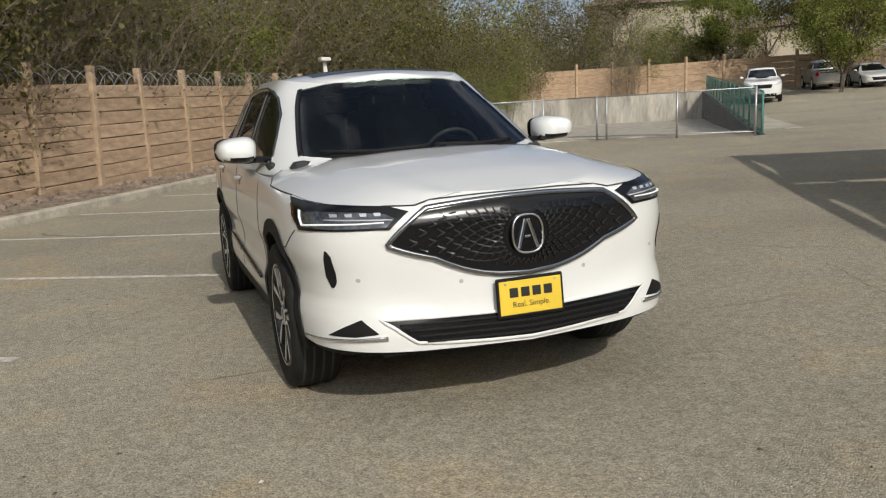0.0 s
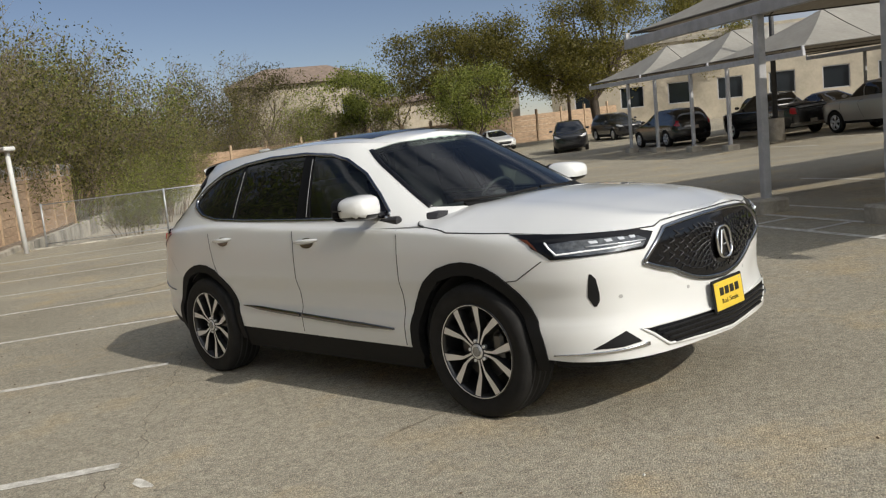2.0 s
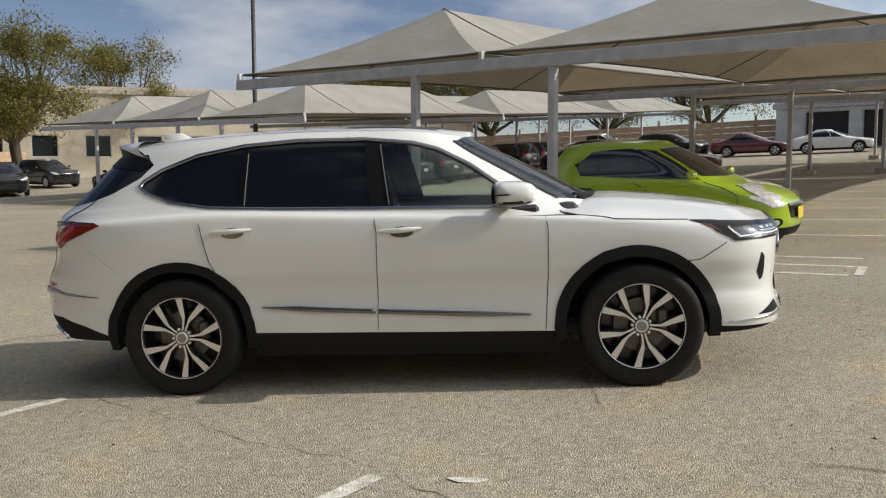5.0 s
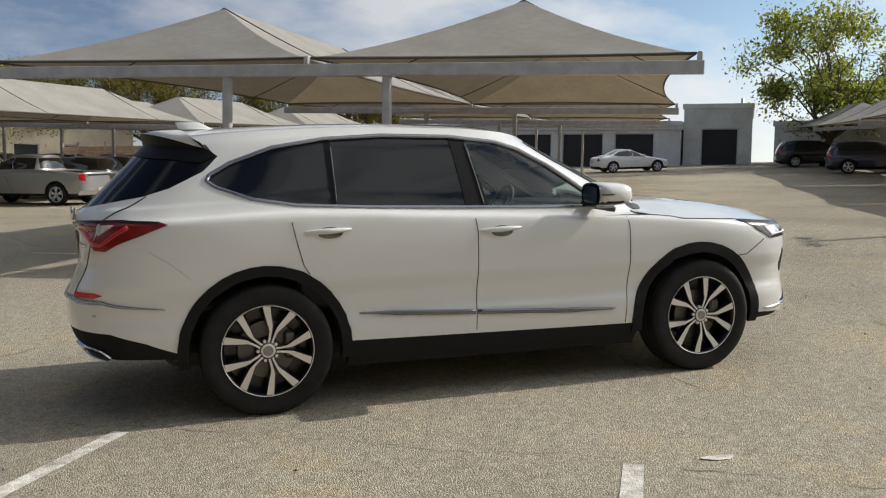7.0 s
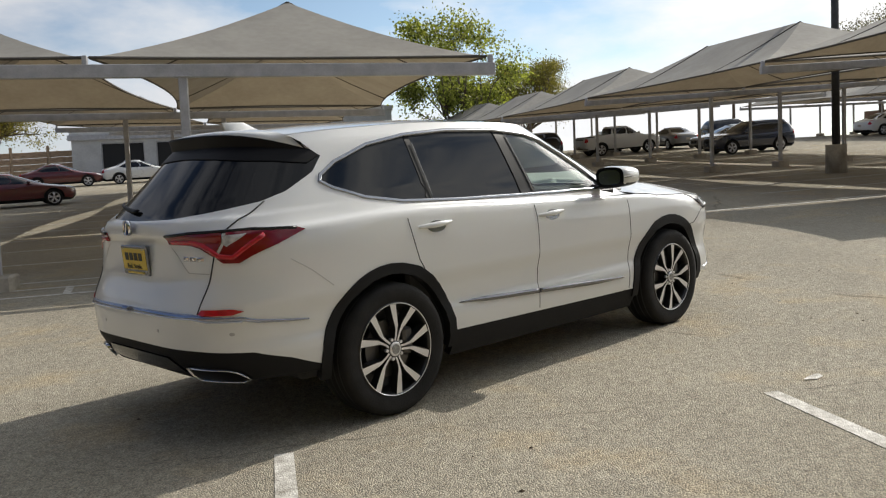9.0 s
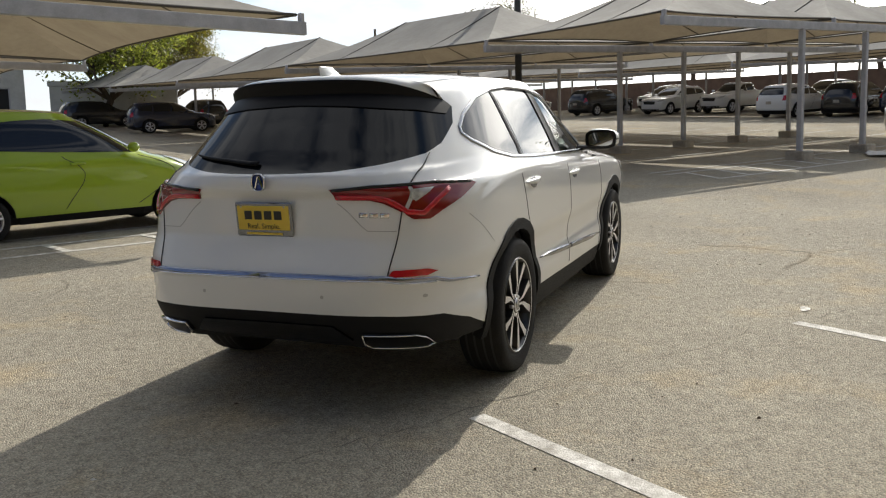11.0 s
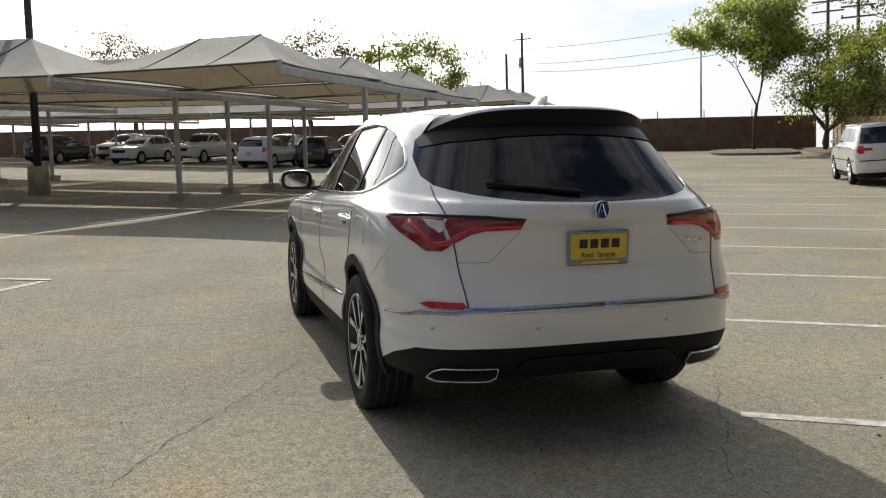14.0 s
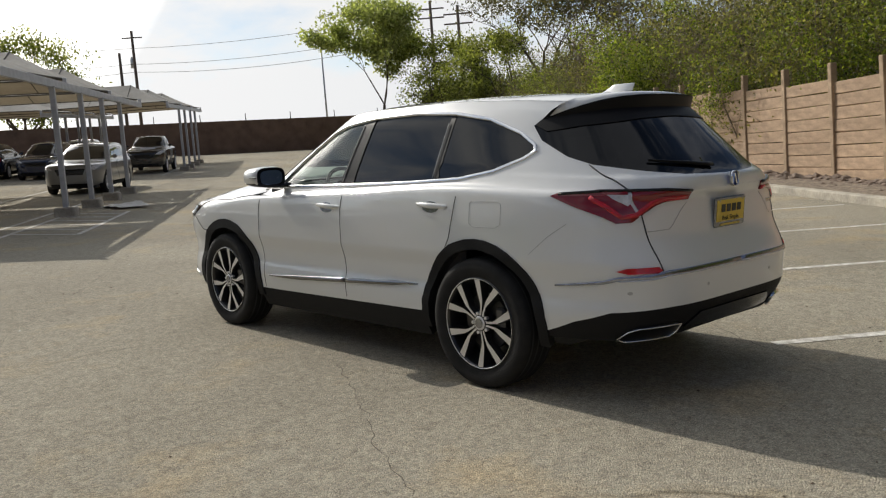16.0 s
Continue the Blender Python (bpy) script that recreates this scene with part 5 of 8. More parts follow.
    def wheel(x, sy, phase=137):
        w = new("wheel")
        w.parent = car
        w.matrix_basis = pose(x, sy * 0.842, 0.375, 0, 0, 0 if sy < 0 else 180)
        # local y- is the outer face
        bm = bmesh.new()
        rows = []
        n = 56
        for r, y in prof:
            rows.append([Vector((r * math.cos(2 * math.pi * k / n), y, r * math.sin(2 * math.pi * k / n))) for k in range(n)])
        add_grid(bm, rows, closed=True)
        # tread grooves
        bmesh.ops.recalc_face_normals(bm, faces=bm.faces)
        ty = part("tyre", bm, M_TYRE, w)
        bm = bmesh.new()
        for y in (-0.07, -0.024, 0.024, 0.07):
            rows = []
            for dr, dy in ((0.3808, -0.006), (0.3812, 0.006)):
                rows.append([Vector((dr * math.cos(2 * math.pi * k / n), y + dy, dr * math.sin(2 * math.pi * k / n))) for k in range(n)])
            add_grid(bm, rows, closed=True)
        bmesh.ops.recalc_face_normals(bm, faces=bm.faces)
        part("tread_groove", bm, M_SEAM, w)
        bm = bmesh.new()
        rows = []
        for r, y in ((0.268, -0.110), (0.2625, -0.118), (0.258, -0.116), (0.248, -0.095), (0.235, 0.02), (0.235, 0.10)):
            rows.append([Vector((r * math.cos(2 * math.pi * k / n), y, r * math.sin(2 * math.pi * k / n))) for k in range(n)])
        vs, fs = add_grid(bm, rows, closed=True)
        for i, f in enumerate(fs):
            f.material_index = 1 if n <= i < 2 * n else 0
        bmesh.ops.recalc_face_normals(bm, faces=bm.faces)
        part("rim", bm, [M_RIM_DARK, M_RIM_BRIGHT], w)
        for k in range(5):
            c = radians(phase + 72 * k)
            for s2 in (-1, 1):
                bm = bmesh.new()
                pts = [(0.034, s2 * radians(19), 0.015), (0.070, s2 * radians(8.5), 0.012), (0.112, s2 * radians(8), 0.014), (0.138, s2 * radians(10), 0.024), (0.150, s2 * radians(11.5), 0.028), (0.200, s2 * radians(15.5), 0.035), (0.258, s2 * radians(18), 0.043)]
                rows = []
                for r, da, wd in pts:
                    a = c + da
                    p = Vector((r * math.cos(a), 0, r * math.sin(a)))
                    q = Vector((-math.sin(a), 0, math.cos(a))) * wd / 2
                    yo = -0.098 - 0.012 * (r / 0.25)
                    rows.append([p - q * 1.6 + Vector((0, yo + 0.045, 0)), p - q + Vector((0, yo, 0)), p + q + Vector((0, yo, 0)), p + q * 1.6 + Vector((0, yo + 0.045, 0))])
                vs, fs = add_grid(bm, rows, smooth=False)
                for i, f in enumerate(fs):
                    f.material_index = 1 if i % 3 == 1 else 0
                bmesh.ops.recalc_face_normals(bm, faces=bm.faces)
                if fs[1].normal.y > 0:
                    bmesh.ops.reverse_faces(bm, faces=bm.faces)
                part("spoke", bm, [M_RIM_DARK, M_RIM_BRIGHT], w)
        bm = bmesh.new()
        add_tube(bm, (0, -0.104, 0), (0, -0.05, 0), 0.046, 0.075, 24)
        part("hub", bm, M_RIM_DARK, w)
        part("hub_ring", tube((0, -0.108, 0), (0, -0.10, 0), 0.038, 0.046, 20), M_RIM_BRIGHT, w)
        part("hub_cap", tube((0, -0.112, 0), (0, -0.10, 0), 0.028, 0.030, 20), M_DARKCHROME, w)
        for k in range(5):
            a = radians(phase - 36 + 72 * k)
            part("wheel_nut", tube((0.057 * math.cos(a), -0.104, 0.057 * math.sin(a)), (0.057 * math.cos(a), -0.08, 0.057 * math.sin(a)), 0.010, 0.010, 6), M_RIM_BRIGHT, w)
        part("brake_disc", tube((0, -0.04, 0), (0, -0.02, 0), 0.165, 0.165, 32), M_DISC, w)
        part("brake_caliper", box((0.07, 0.07, 0.16), (0.13, -0.04, 0.02), 0.015), M_DISC, w)
        part("wheel_back", tube((0, 0.02, 0), (0, 0.03, 0), 0.24, 0.24, 24), M_RIM_DARK, w)

    for x in (AX, -AX):
        for sy in (-1, 1):
            wheel(x, sy, 137 if x > 0 else 144.5)
    # wheel wells, floor pan and cabin
    for x in (AX, -AX):
        for sy in (-1, 1):
            bm = bmesh.new()
            rows = []
            for y in (0.90, 0.62):
                rows.append([Vector((x + 0.44 * math.cos(a), sy * y, 0.372 + 0.44 * math.sin(a))) for a in [math.pi * (0.0 + 1.0 * k / 24) for k in range(25)]])
            vs, _ = add_grid(bm, rows)
            bm.faces.new(vs[1])
            part("wheel_liner", bm, M_SEAM, car)
    part("floor_pan", box((3.9, 1.62, 0.12), (-0.05, 0, 0.35), 0.04), M_SEAM, car)
    part("front_underside", box((0.5, 1.3, 0.08), (1.98, 0, 0.32), 0.03), M_SEAM, car)
    part("cabin_floor", box((3.2, 1.60, 0.06), (-0.5, 0, 0.62), 0.02), M_LEATHER, car)
    part("firewall", box((0.06, 1.66, 0.55), (1.0, 0, 0.80), 0.02), M_LEATHER, car)
    part("dashboard", box((0.50, 1.56, 0.24), (0.86, 0, 1.02), 0.08, seg=3), M_LEATHER, car)
    part("load_cover", box((0.8, 1.24, 0.30), (-1.85, 0, 0.90), 0.05), M_LEATHER, car)
    for sy in (-1, 1):
        part("door_card", box((2.1, 0.05, 0.55), (-0.2, sy * 0.84, 0.86), 0.02), M_LEATHER, car)
        for x, dz in ((-0.05, 0.0), (-0.95, 0.02), (-1.42, -0.13)):
            st = new("seat")
            st.parent = car
            st.matrix_basis = pose(x, sy * 0.37, 0.62 + dz)
            part("cushion", box((0.52, 0.50, 0.16), (0.05, 0, 0.13), 0.05, seg=2), M_SEAT, st)
            part("backrest", box((0.15, 0.50, 0.62), (-0.24, 0, 0.47), 0.06, Matrix.Rotation(radians(-16), 3, "Y"), 2), M_SEAT, st)
            part("headrest", box((0.10, 0.27, 0.17), (-0.36, 0, 0.84), 0.05, seg=2), M_SEAT, st)
    sw = new("steering_wheel")
    sw.parent = car
    sw.matrix_basis = pose(0.52, 0.37, 1.08, 0, -62, 0)
    bm = bmesh.new()
    rows = []
    for k in range(33):
        a = 2 * math.pi * k / 32
        rows.append([Vector(((0.185 + 0.015 * math.cos(b)) * math.cos(a), (0.185 + 0.015 * math.cos(b)) * math.sin(a), 0.015 * math.sin(b))) for b in [2 * math.pi * q / 8 for q in range(8)]])
    add_grid(bm, rows, closed=True)
    bmesh.ops.recalc_face_normals(bm, faces=bm.faces)
    part("steering_rim", bm, M_LEATHER, sw)
    part("steering_hub", box((0.20, 0.14, 0.04), (0, 0, -0.01), 0.02), M_LEATHER, sw)
    part("rear_view_mirror", box((0.03, 0.22, 0.06), (0.42, 0, 1.46), 0.015), M_LEATHER, car)
    return car


suv = build_suv()

# ================================================================ parked cars
# other cars share the same way of building: a skin of rings with its own profile
PROFILES = {
    "hatch": dict(L=3.64, W=1.60, wb=2.375, wheel=0.29, top=1.43, half=[(0.15, 0.72), (0.3, 0.77), (0.6, 0.80), (0.85, 0.79), (0.98, 0.765), (1.05, 0.73), (1.3, 0.64), (1.43, 0.55)], nose=[(0.15, 1.72), (0.4, 1.84), (0.6, 1.83), (0.72, 1.74), (0.84, 1.45), (0.93, 1.08), (1.02, 0.86), (1.25, 0.42), (1.43, 0.05)], tail=[(0.15, -1.68), (0.45, -1.80), (0.8, -1.79), (1.0, -1.72), (1.2, -1.62), (1.43, -1.42)], win=[[(0.73, 0.96), (-0.16, 1.0), (-0.16, 1.375), (0.08, 1.34), (0.42, 1.16)], [(-0.22, 1.0), (-1.0, 1.05), (-1.12, 1.2), (-0.85, 1.36), (-0.22, 1.38)]], ws=(0.98, 1.36, 0.62, 0.48), rw=(1.02, 1.34, 0.58, 0.47), arc=0.05),
    "suv": dict(L=4.75, W=1.88, wb=2.75, wheel=0.355, top=1.58, half=[(0.15, 0.84), (0.3, 0.90), (0.7, 0.94), (1.0, 0.92), (1.08, 0.89), (1.15, 0.85), (1.4, 0.75), (1.58, 0.62)], nose=[(0.15, 2.18), (0.4, 2.36), (0.8, 2.34), (0.95, 2.22), (1.02, 1.75), (1.08, 1.2), (1.15, 1.05), (1.4, 0.62), (1.58, 0.22)], tail=[(0.15, -2.2), (0.5, -2.38), (1.0, -2.34), (1.2, -2.26), (1.4, -2.14), (1.58, -1.95)], win=[[(0.72, 1.12), (-0.15, 1.14), (-0.15, 1.52), (0.05, 1.5), (0.4, 1.33)], [(-0.22, 1.14), (-1.05, 1.16), (-1.05, 1.51), (-0.22, 1.53)], [(-1.12, 1.16), (-1.65, 1.2), (-1.85, 1.32), (-1.6, 1.45), (-1.12, 1.5)]], ws=(1.12, 1.52, 0.72, 0.56), rw=(1.15, 1.5, 0.68, 0.56), arc=0.06),
    "wagon": dict(L=5.3, W=2.0, wb=3.05, wheel=0.40, top=1.90, half=[(0.2, 0.90), (0.4, 0.97), (0.8, 1.0), (1.15, 0.99), (1.25, 0.965), (1.32, 0.94), (1.6, 0.87), (1.90, 0.78)], nose=[(0.2, 2.45), (0.5, 2.63), (0.95, 2.60), (1.12, 2.45), (1.18, 1.9), (1.25, 1.35), (1.32, 1.2), (1.6, 0.85), (1.90, 0.45)], tail=[(0.2, -2.5), (0.55, -2.66), (1.1, -2.63), (1.3, -2.59), (1.6, -2.50), (1.90, -2.36)], win=[[(0.95, 1.32), (0.0, 1.34), (0.0, 1.80), (0.2, 1.78), (0.6, 1.55)], [(-0.08, 1.34), (-0.98, 1.36), (-0.98, 1.80), (-0.08, 1.81)], [(-1.06, 1.36), (-2.15, 1.38), (-2.10, 1.76), (-1.06, 1.80)]], ws=(1.30, 1.82, 0.80, 0.68), rw=(1.30, 1.80, 0.84, 0.74), arc=0.03),
    "sedan": dict(L=4.85, W=1.84, wb=2.82, wheel=0.335, top=1.36, half=[(0.15, 0.80), (0.3, 0.88), (0.6, 0.92), (0.85, 0.90), (0.92, 0.87), (1.0, 0.82), (1.2, 0.71), (1.36, 0.58)], nose=[(0.15, 2.2), (0.4, 2.42), (0.62, 2.40), (0.74, 2.25), (0.84, 1.75), (0.91, 1.25), (1.0, 0.95), (1.2, 0.45), (1.36, 0.0)], tail=[(0.15, -2.25), (0.5, -2.42), (0.85, -2.38), (0.97, -2.2), (1.01, -1.85), (1.08, -1.6), (1.2, -1.35), (1.36, -0.95)], win=[[(0.6, 0.96), (-0.2, 0.98), (-0.2, 1.31), (-0.02, 1.30), (0.3, 1.14)], [(-0.27, 0.98), (-1.05, 1.0), (-1.3, 1.08), (-0.9, 1.27), (-0.27, 1.32)]], ws=(0.97, 1.31, 0.68, 0.52), rw=(1.05, 1.31, 0.64, 0.52), arc=0.05),
    "pickup": dict(L=5.5, W=1.92, wb=3.3, wheel=0.39, top=1.72, half=[(0.2, 0.84), (0.4, 0.90), (0.8, 0.94), (1.08, 0.93), (1.17, 0.91), (1.22, 0.86), (1.5, 0.76), (1.72, 0.64)], nose=[(0.2, 2.5), (0.5, 2.72), (0.95, 2.70), (1.10, 2.55), (1.15, 2.0), (1.19, 1.45), (1.25, 1.2), (1.5, 0.85), (1.72, 0.5)], tail=[(0.2, -2.6), (0.5, -2.75), (1.1, -2.74), (1.165, -2.70), (1.19, -1.6), (1.22, -0.98), (1.45, -0.92), (1.72, -0.82)], win=[[(0.95, 1.25), (0.15, 1.26), (0.15, 1.66), (0.35, 1.64), (0.65, 1.48)], [(0.08, 1.26), (-0.72, 1.27), (-0.70, 1.64), (0.08, 1.67)]], ws=(1.24, 1.66, 0.72, 0.58), rw=(1.27, 1.64, 0.68, 0.58), arc=0.03),
}
for key, factor in (("hatch", 1.07),):
    q = PROFILES[key]
    for name in ("half", "nose", "tail"):
        q[name] = [(a * factor, b) for a, b in q[name]]
    q["win"] = [[(a, b * factor) for a, b in w] for w in q["win"]]
    q["ws"] = (q["ws"][0] * factor, q["ws"][1] * factor, *q["ws"][2:])
    q["rw"] = (q["rw"][0] * factor, q["rw"][1] * factor, *q["rw"][2:])
    q["top"] *= factor
PAINTS = {
    "green": material("lime green car paint", (0.33, 0.46, 0.015), 0.3, coat=1.0),
    "white": material("white car paint", (0.72, 0.72, 0.70), 0.3, coat=1.0),
    "silver": material("silver car paint", (0.36, 0.36, 0.355), 0.3, metal=0.5, coat=1.0),
    "grey": material("warm grey car paint", (0.22, 0.22, 0.215), 0.3, metal=0.4, coat=1.0),
    "black": material("black car paint", (0.012, 0.012, 0.013), 0.25, coat=1.0),
    "navy": material("dark blue car paint", (0.015, 0.022, 0.05), 0.25, coat=1.0),
    "red": material("dark red car paint", (0.10, 0.010, 0.012), 0.3, coat=1.0),
}
M_PARKED_GLASS = material("dark car window", (0.01, 0.012, 0.014), 0.06, coat=0.6)


def use_profile(p):
    """Turns the skin into that of another car."""
    global HOLLOW, vee, half, nose, tail, nose_len, tail_len, nose_pow, tail_pow, belt, arc
    half, nose, tail = curve(p["half"]), curve(p["nose"]), curve(p["tail"])
    hb = p["half"][-4][0]
    nose_len = curve([(0.15, 0.8), (hb, 0.75), (hb + 0.1, 0.6), (p["top"], 0.5)])
    tail_len = curve([(0.15, 0.7), (hb, 0.7), (hb + 0.1, 0.6), (p["top"], 0.5)])
    nose_pow = curve([(0.15, 2.9), (p["top"], 3.0)])
    tail_pow = curve([(0.15, 3.8), (p["top"], 3.4)])
    a, b = nose(p["top"]), tail(p["top"])
    m = (a + b) / 2
    q = p["arc"]
    arc = curve([(b - 0.1, 0), (m, q), (a + 0.1, 0)])
    belt = curve([(-3, 0.0), (3, 0.0)])
    vee = curve([(0.1, 0.0), (2.0, 0.0)])
    HOLLOW = 0.0
    return hb


ROAD_WHEEL = {}


def road_wheel(r):
    """Tyre, rim and spokes of a parked car's wheel, shared between the cars."""
    if r in ROAD_WHEEL:
        return ROAD_WHEEL[r]
    n = 28
    bm = bmesh.new()
    rows = [[Vector((q * math.cos(2 * math.pi * k / n), y, q * math.sin(2 * math.pi * k / n))) for k in range(n)] for q, y in ((r * 0.68, -0.09), (r * 0.86, -0.105), (r * 0.97, -0.09), (r, -0.05), (r, 0.05), (r * 0.97, 0.09), (r * 0.68, 0.09))]
    add_grid(bm, rows, closed=True)
    bmesh.ops.recalc_face_normals(bm, faces=bm.faces)
    ty = bpy.data.meshes.new("tyre")
    bm.to_mesh(ty)
    bm.free()
    ty.materials.append(M_TYRE)
    bm = bmesh.new()
    add_tube(bm, (0, -0.02, 0), (0, 0.0, 0), r * 0.66, r * 0.66, n)
    for f in bm.faces:
        f.material_index = 1
    rows = [[Vector((q * math.cos(2 * math.pi * k / n), y, q * math.sin(2 * math.pi * k / n))) for k in range(n)] for q, y in ((r * 0.70, -0.092), (r * 0.66, -0.096), (r * 0.63, -0.05), (r * 0.62, -0.01))]
    add_grid(bm, rows, closed=True)
    for k in range(5):
        for s in (-1, 1):
            a = 2 * math.pi * k / 5 + 0.3
            c = Vector((math.cos(a + s * 0.17), 0, math.sin(a + s * 0.17)))
            add_tube(bm, Vector((0, -0.075, 0)) + Vector((math.cos(a), 0, math.sin(a))) * r * 0.1, c * r * 0.65 + Vector((0, -0.085, 0)), r * 0.06, r * 0.075, 5)
    add_tube(bm, (0, -0.095, 0), (0, -0.05, 0), r * 0.15, r * 0.17, 12)
    ri = bpy.data.meshes.new("rim")
    bm.normal_update()
    bm.to_mesh(ri)
    bm.free()
    ri.materials.append(M_RIM_BRIGHT)
    ri.materials.append(M_RIM_DARK)
    ROAD_WHEEL[r] = (ty, ri)
    return ty, ri


def parked_car(name, kind, paint, m, label, fine=False, category="car"):
    p = PROFILES[kind]
    hb = use_profile(p)
    M = PAINTS[paint]
    c = thing(name, m, label, category, "cars in the car park")
    ax, r, top = p["wb"] / 2, p["wheel"], p["top"]
    ds, dh = (0.06, 0.07) if fine else (0.16, 0.14)
    zl = 0.30 if kind != "pickup" else 0.42
    shift = 0.06 if kind != "pickup" else 0.02

    def arch(xc, rr):
        return [(xc + rr * math.cos(math.pi * k / 10), max(zl, r + rr * math.sin(math.pi * k / 10))) for k in range(11)]

    low = [on_nose(0, zl - 0.06), on_nose(-0.5, zl - 0.05)]
    low += [on_side(x, z) for x, z in arch(ax + shift, r * 1.22)]
    low += [on_side(x, z) for x, z in arch(-ax + shift, r * 1.22)]
    low += [on_tail(-0.5, zl), on_tail(0, zl)]
    low[0], low[-1] = (0.0, low[0][1]), (3.0, low[-1][1])
    full = low + [(3.0, top), (2.5, top), (2.0, top), (1.5, top), (1.0, top), (0.5, top), (0.0, top)]
    for f in ((lambda l: l), mirrored):
        panel("body", f(full), M, c, depth=0.03, ds=ds, dh=dh)
        for w in p["win"]:
            panel("side_window", f([on_side(x, z) for x, z in w]), M_PARKED_GLASS, c, lift=0.006, depth=0.01, ds=ds, dh=dh)
    bm = bmesh.new()
    rows = []
    for k in range(5):
        t = k / 4
        rows.append([Vector((q.x, q.y * (1 - t), q.z + 0.04 * (1 - (1 - t) ** 2) * min(1, abs(q.y) / 0.25))) for q in [skin(-3 + 6 * i / 64, top) for i in range(64)]])
    add_grid(bm, rows, closed=True)
    bmesh.ops.remove_doubles(bm, verts=bm.verts, dist=0.002)
    bmesh.ops.recalc_face_normals(bm, faces=bm.faces)
    part("roof", bm, M, c, smooth=True)
    z0, z1, y0, y1 = p["ws"]
    panel("windscreen", [on_nose(y, z) for y, z in ((-y0, z0 + 0.02), (0, z0), (y0, z0 + 0.02), (y1, z1), (0, z1 + 0.02), (-y1, z1))], M_PARKED_GLASS, c, lift=0.006, depth=0.01, ds=ds, dh=dh)
    z0, z1, y0, y1 = p["rw"]
    for f in ((lambda l: l), mirrored):
        q = [on_tail(0, z0), on_tail(-y0, z0 + 0.02), on_tail(-y1, z1), on_tail(0, z1 + 0.01)]
        q[0], q[-1] = (3.0, q[0][1]), (3.0, q[-1][1])
        panel("rear_window", f(q), M_PARKED_GLASS, c, lift=0.006, depth=0.01, ds=ds, dh=dh)
    W = p["half"][2][1]
    fz = {"wagon": 0.95, "hatch": 0.70, "suv": 0.86, "sedan": 0.66, "pickup": 0.98}[kind]
    tz = {"wagon": 1.13, "hatch": 0.90, "suv": 1.00, "sedan": 0.84, "pickup": 0.98}[kind]
    for sy in (-1, 1):
        sd = -1 if sy < 0 else 1
        hx = nose(fz) - 0.42
        lamp = [on_nose(sy * W * 0.55, fz - 0.06), on_nose(sy * W * 0.8, fz - 0.07), on_side(hx, fz + 0.06, sd), on_side(hx + 0.02, fz + 0.09, sd), on_nose(sy * W * 0.75, fz + 0.06)]
        panel("headlamp", lamp, M_LAMP_CLEAR, c, lift=0.01, depth=0.015, ds=ds, dh=dh)
        tx = tail(tz) + 0.22
        tl = [on_tail(sy * W * 0.72, tz - 0.12), on_tail(sy * W * 0.86, tz - 0.12), on_side(tx, tz - 0.06, sd), on_side(tx, tz + 0.10, sd), on_tail(sy * W * 0.84, tz + 0.13), on_tail(sy * W * 0.74, tz + 0.12)]
        panel("tail_lamp", tl, M_RED, c, lift=0.01, depth=0.015, ds=ds, dh=dh)
        mx = p["win"][0][0][0] - 0.05
        mz = p["win"][0][0][1] + 0.07
        bm = bmesh.new()
        bmesh.ops.create_uvsphere(bm, u_segments=12, v_segments=8, radius=1)
        for v in bm.verts:
            v.co = Vector((v.co.x * 0.075, v.co.y * 0.105, v.co.z * 0.065))
        mir = part("door_mirror", bm, M, c, smooth=True, loc=pose(mx, sy * (half(hb) + 0.12), mz))
        bl = [on_side(x, z, sd) for x, z in ((ax - 0.38, zl + 0.005), (-ax + 0.45, zl + 0.005), (-ax + 0.45, zl - 0.10), (ax - 0.38, zl - 0.10))]
        panel("sill", bl, M_BLACKPLASTIC, c, lift=-0.02, depth=0.05, ds=ds, dh=dh)
        if fine or kind != "pickup":
            for gx in (p["win"][0][1][0] - 0.03,):
                ribbon("door_gap", [on_side(gx, hb - 0.03, sd), on_side(gx, zl + 0.06, sd)], 0.008, M_SEAM, c, 0.003)
            ribbon("door_gap", [on_side(ax - 0.40, hb - 0.06, sd), on_side(ax - 0.45, zl + 0.06, sd)], 0.008, M_SEAM, c, 0.003)
            ribbon("door_handle", [on_side(p["win"][0][1][0] + 0.06, hb - 0.13, sd), on_side(p["win"][0][1][0] + 0.24, hb - 0.13, sd)], 0.03, M, c, 0.022, 0.0)
        for x in (ax + shift, -ax + shift):
            ty, ri = road_wheel(r)
            w = new("wheel")
            w.parent = c
            w.matrix_basis = pose(x, sy * (W - 0.10), r, 0, 0, 0 if sy < 0 else 180)
            for nm, me in (("tyre", ty), ("rim", ri)):
                o = new(nm, me)
                o.parent = w
            bm = bmesh.new()
            rows = [[Vector((x + r * 1.2 * math.cos(a), sy * y, r + r * 1.2 * math.sin(a))) for a in [math.pi * k / 12 for k in range(13)]] for y in (W - 0.03, W - 0.32)]
            vs, _ = add_grid(bm, rows)
            bm.faces.new(vs[1])
            part("wheel_liner", bm, M_SEAM, c)
    g = [on_nose(y, z) for y, z in ((-W * 0.5, fz - 0.03), (W * 0.5, fz - 0.03), (W * 0.42, fz - 0.22), (-W * 0.42, fz - 0.22))]
    panel("grille", g, M_GLOSSBLACK, c, lift=0.006, depth=0.01, ds=ds, dh=dh)
    g2 = [on_nose(y, z) for y, z in ((-W * 0.7, zl + 0.06), (W * 0.7, zl + 0.06), (W * 0.68, zl - 0.05), (-W * 0.68, zl - 0.05))]
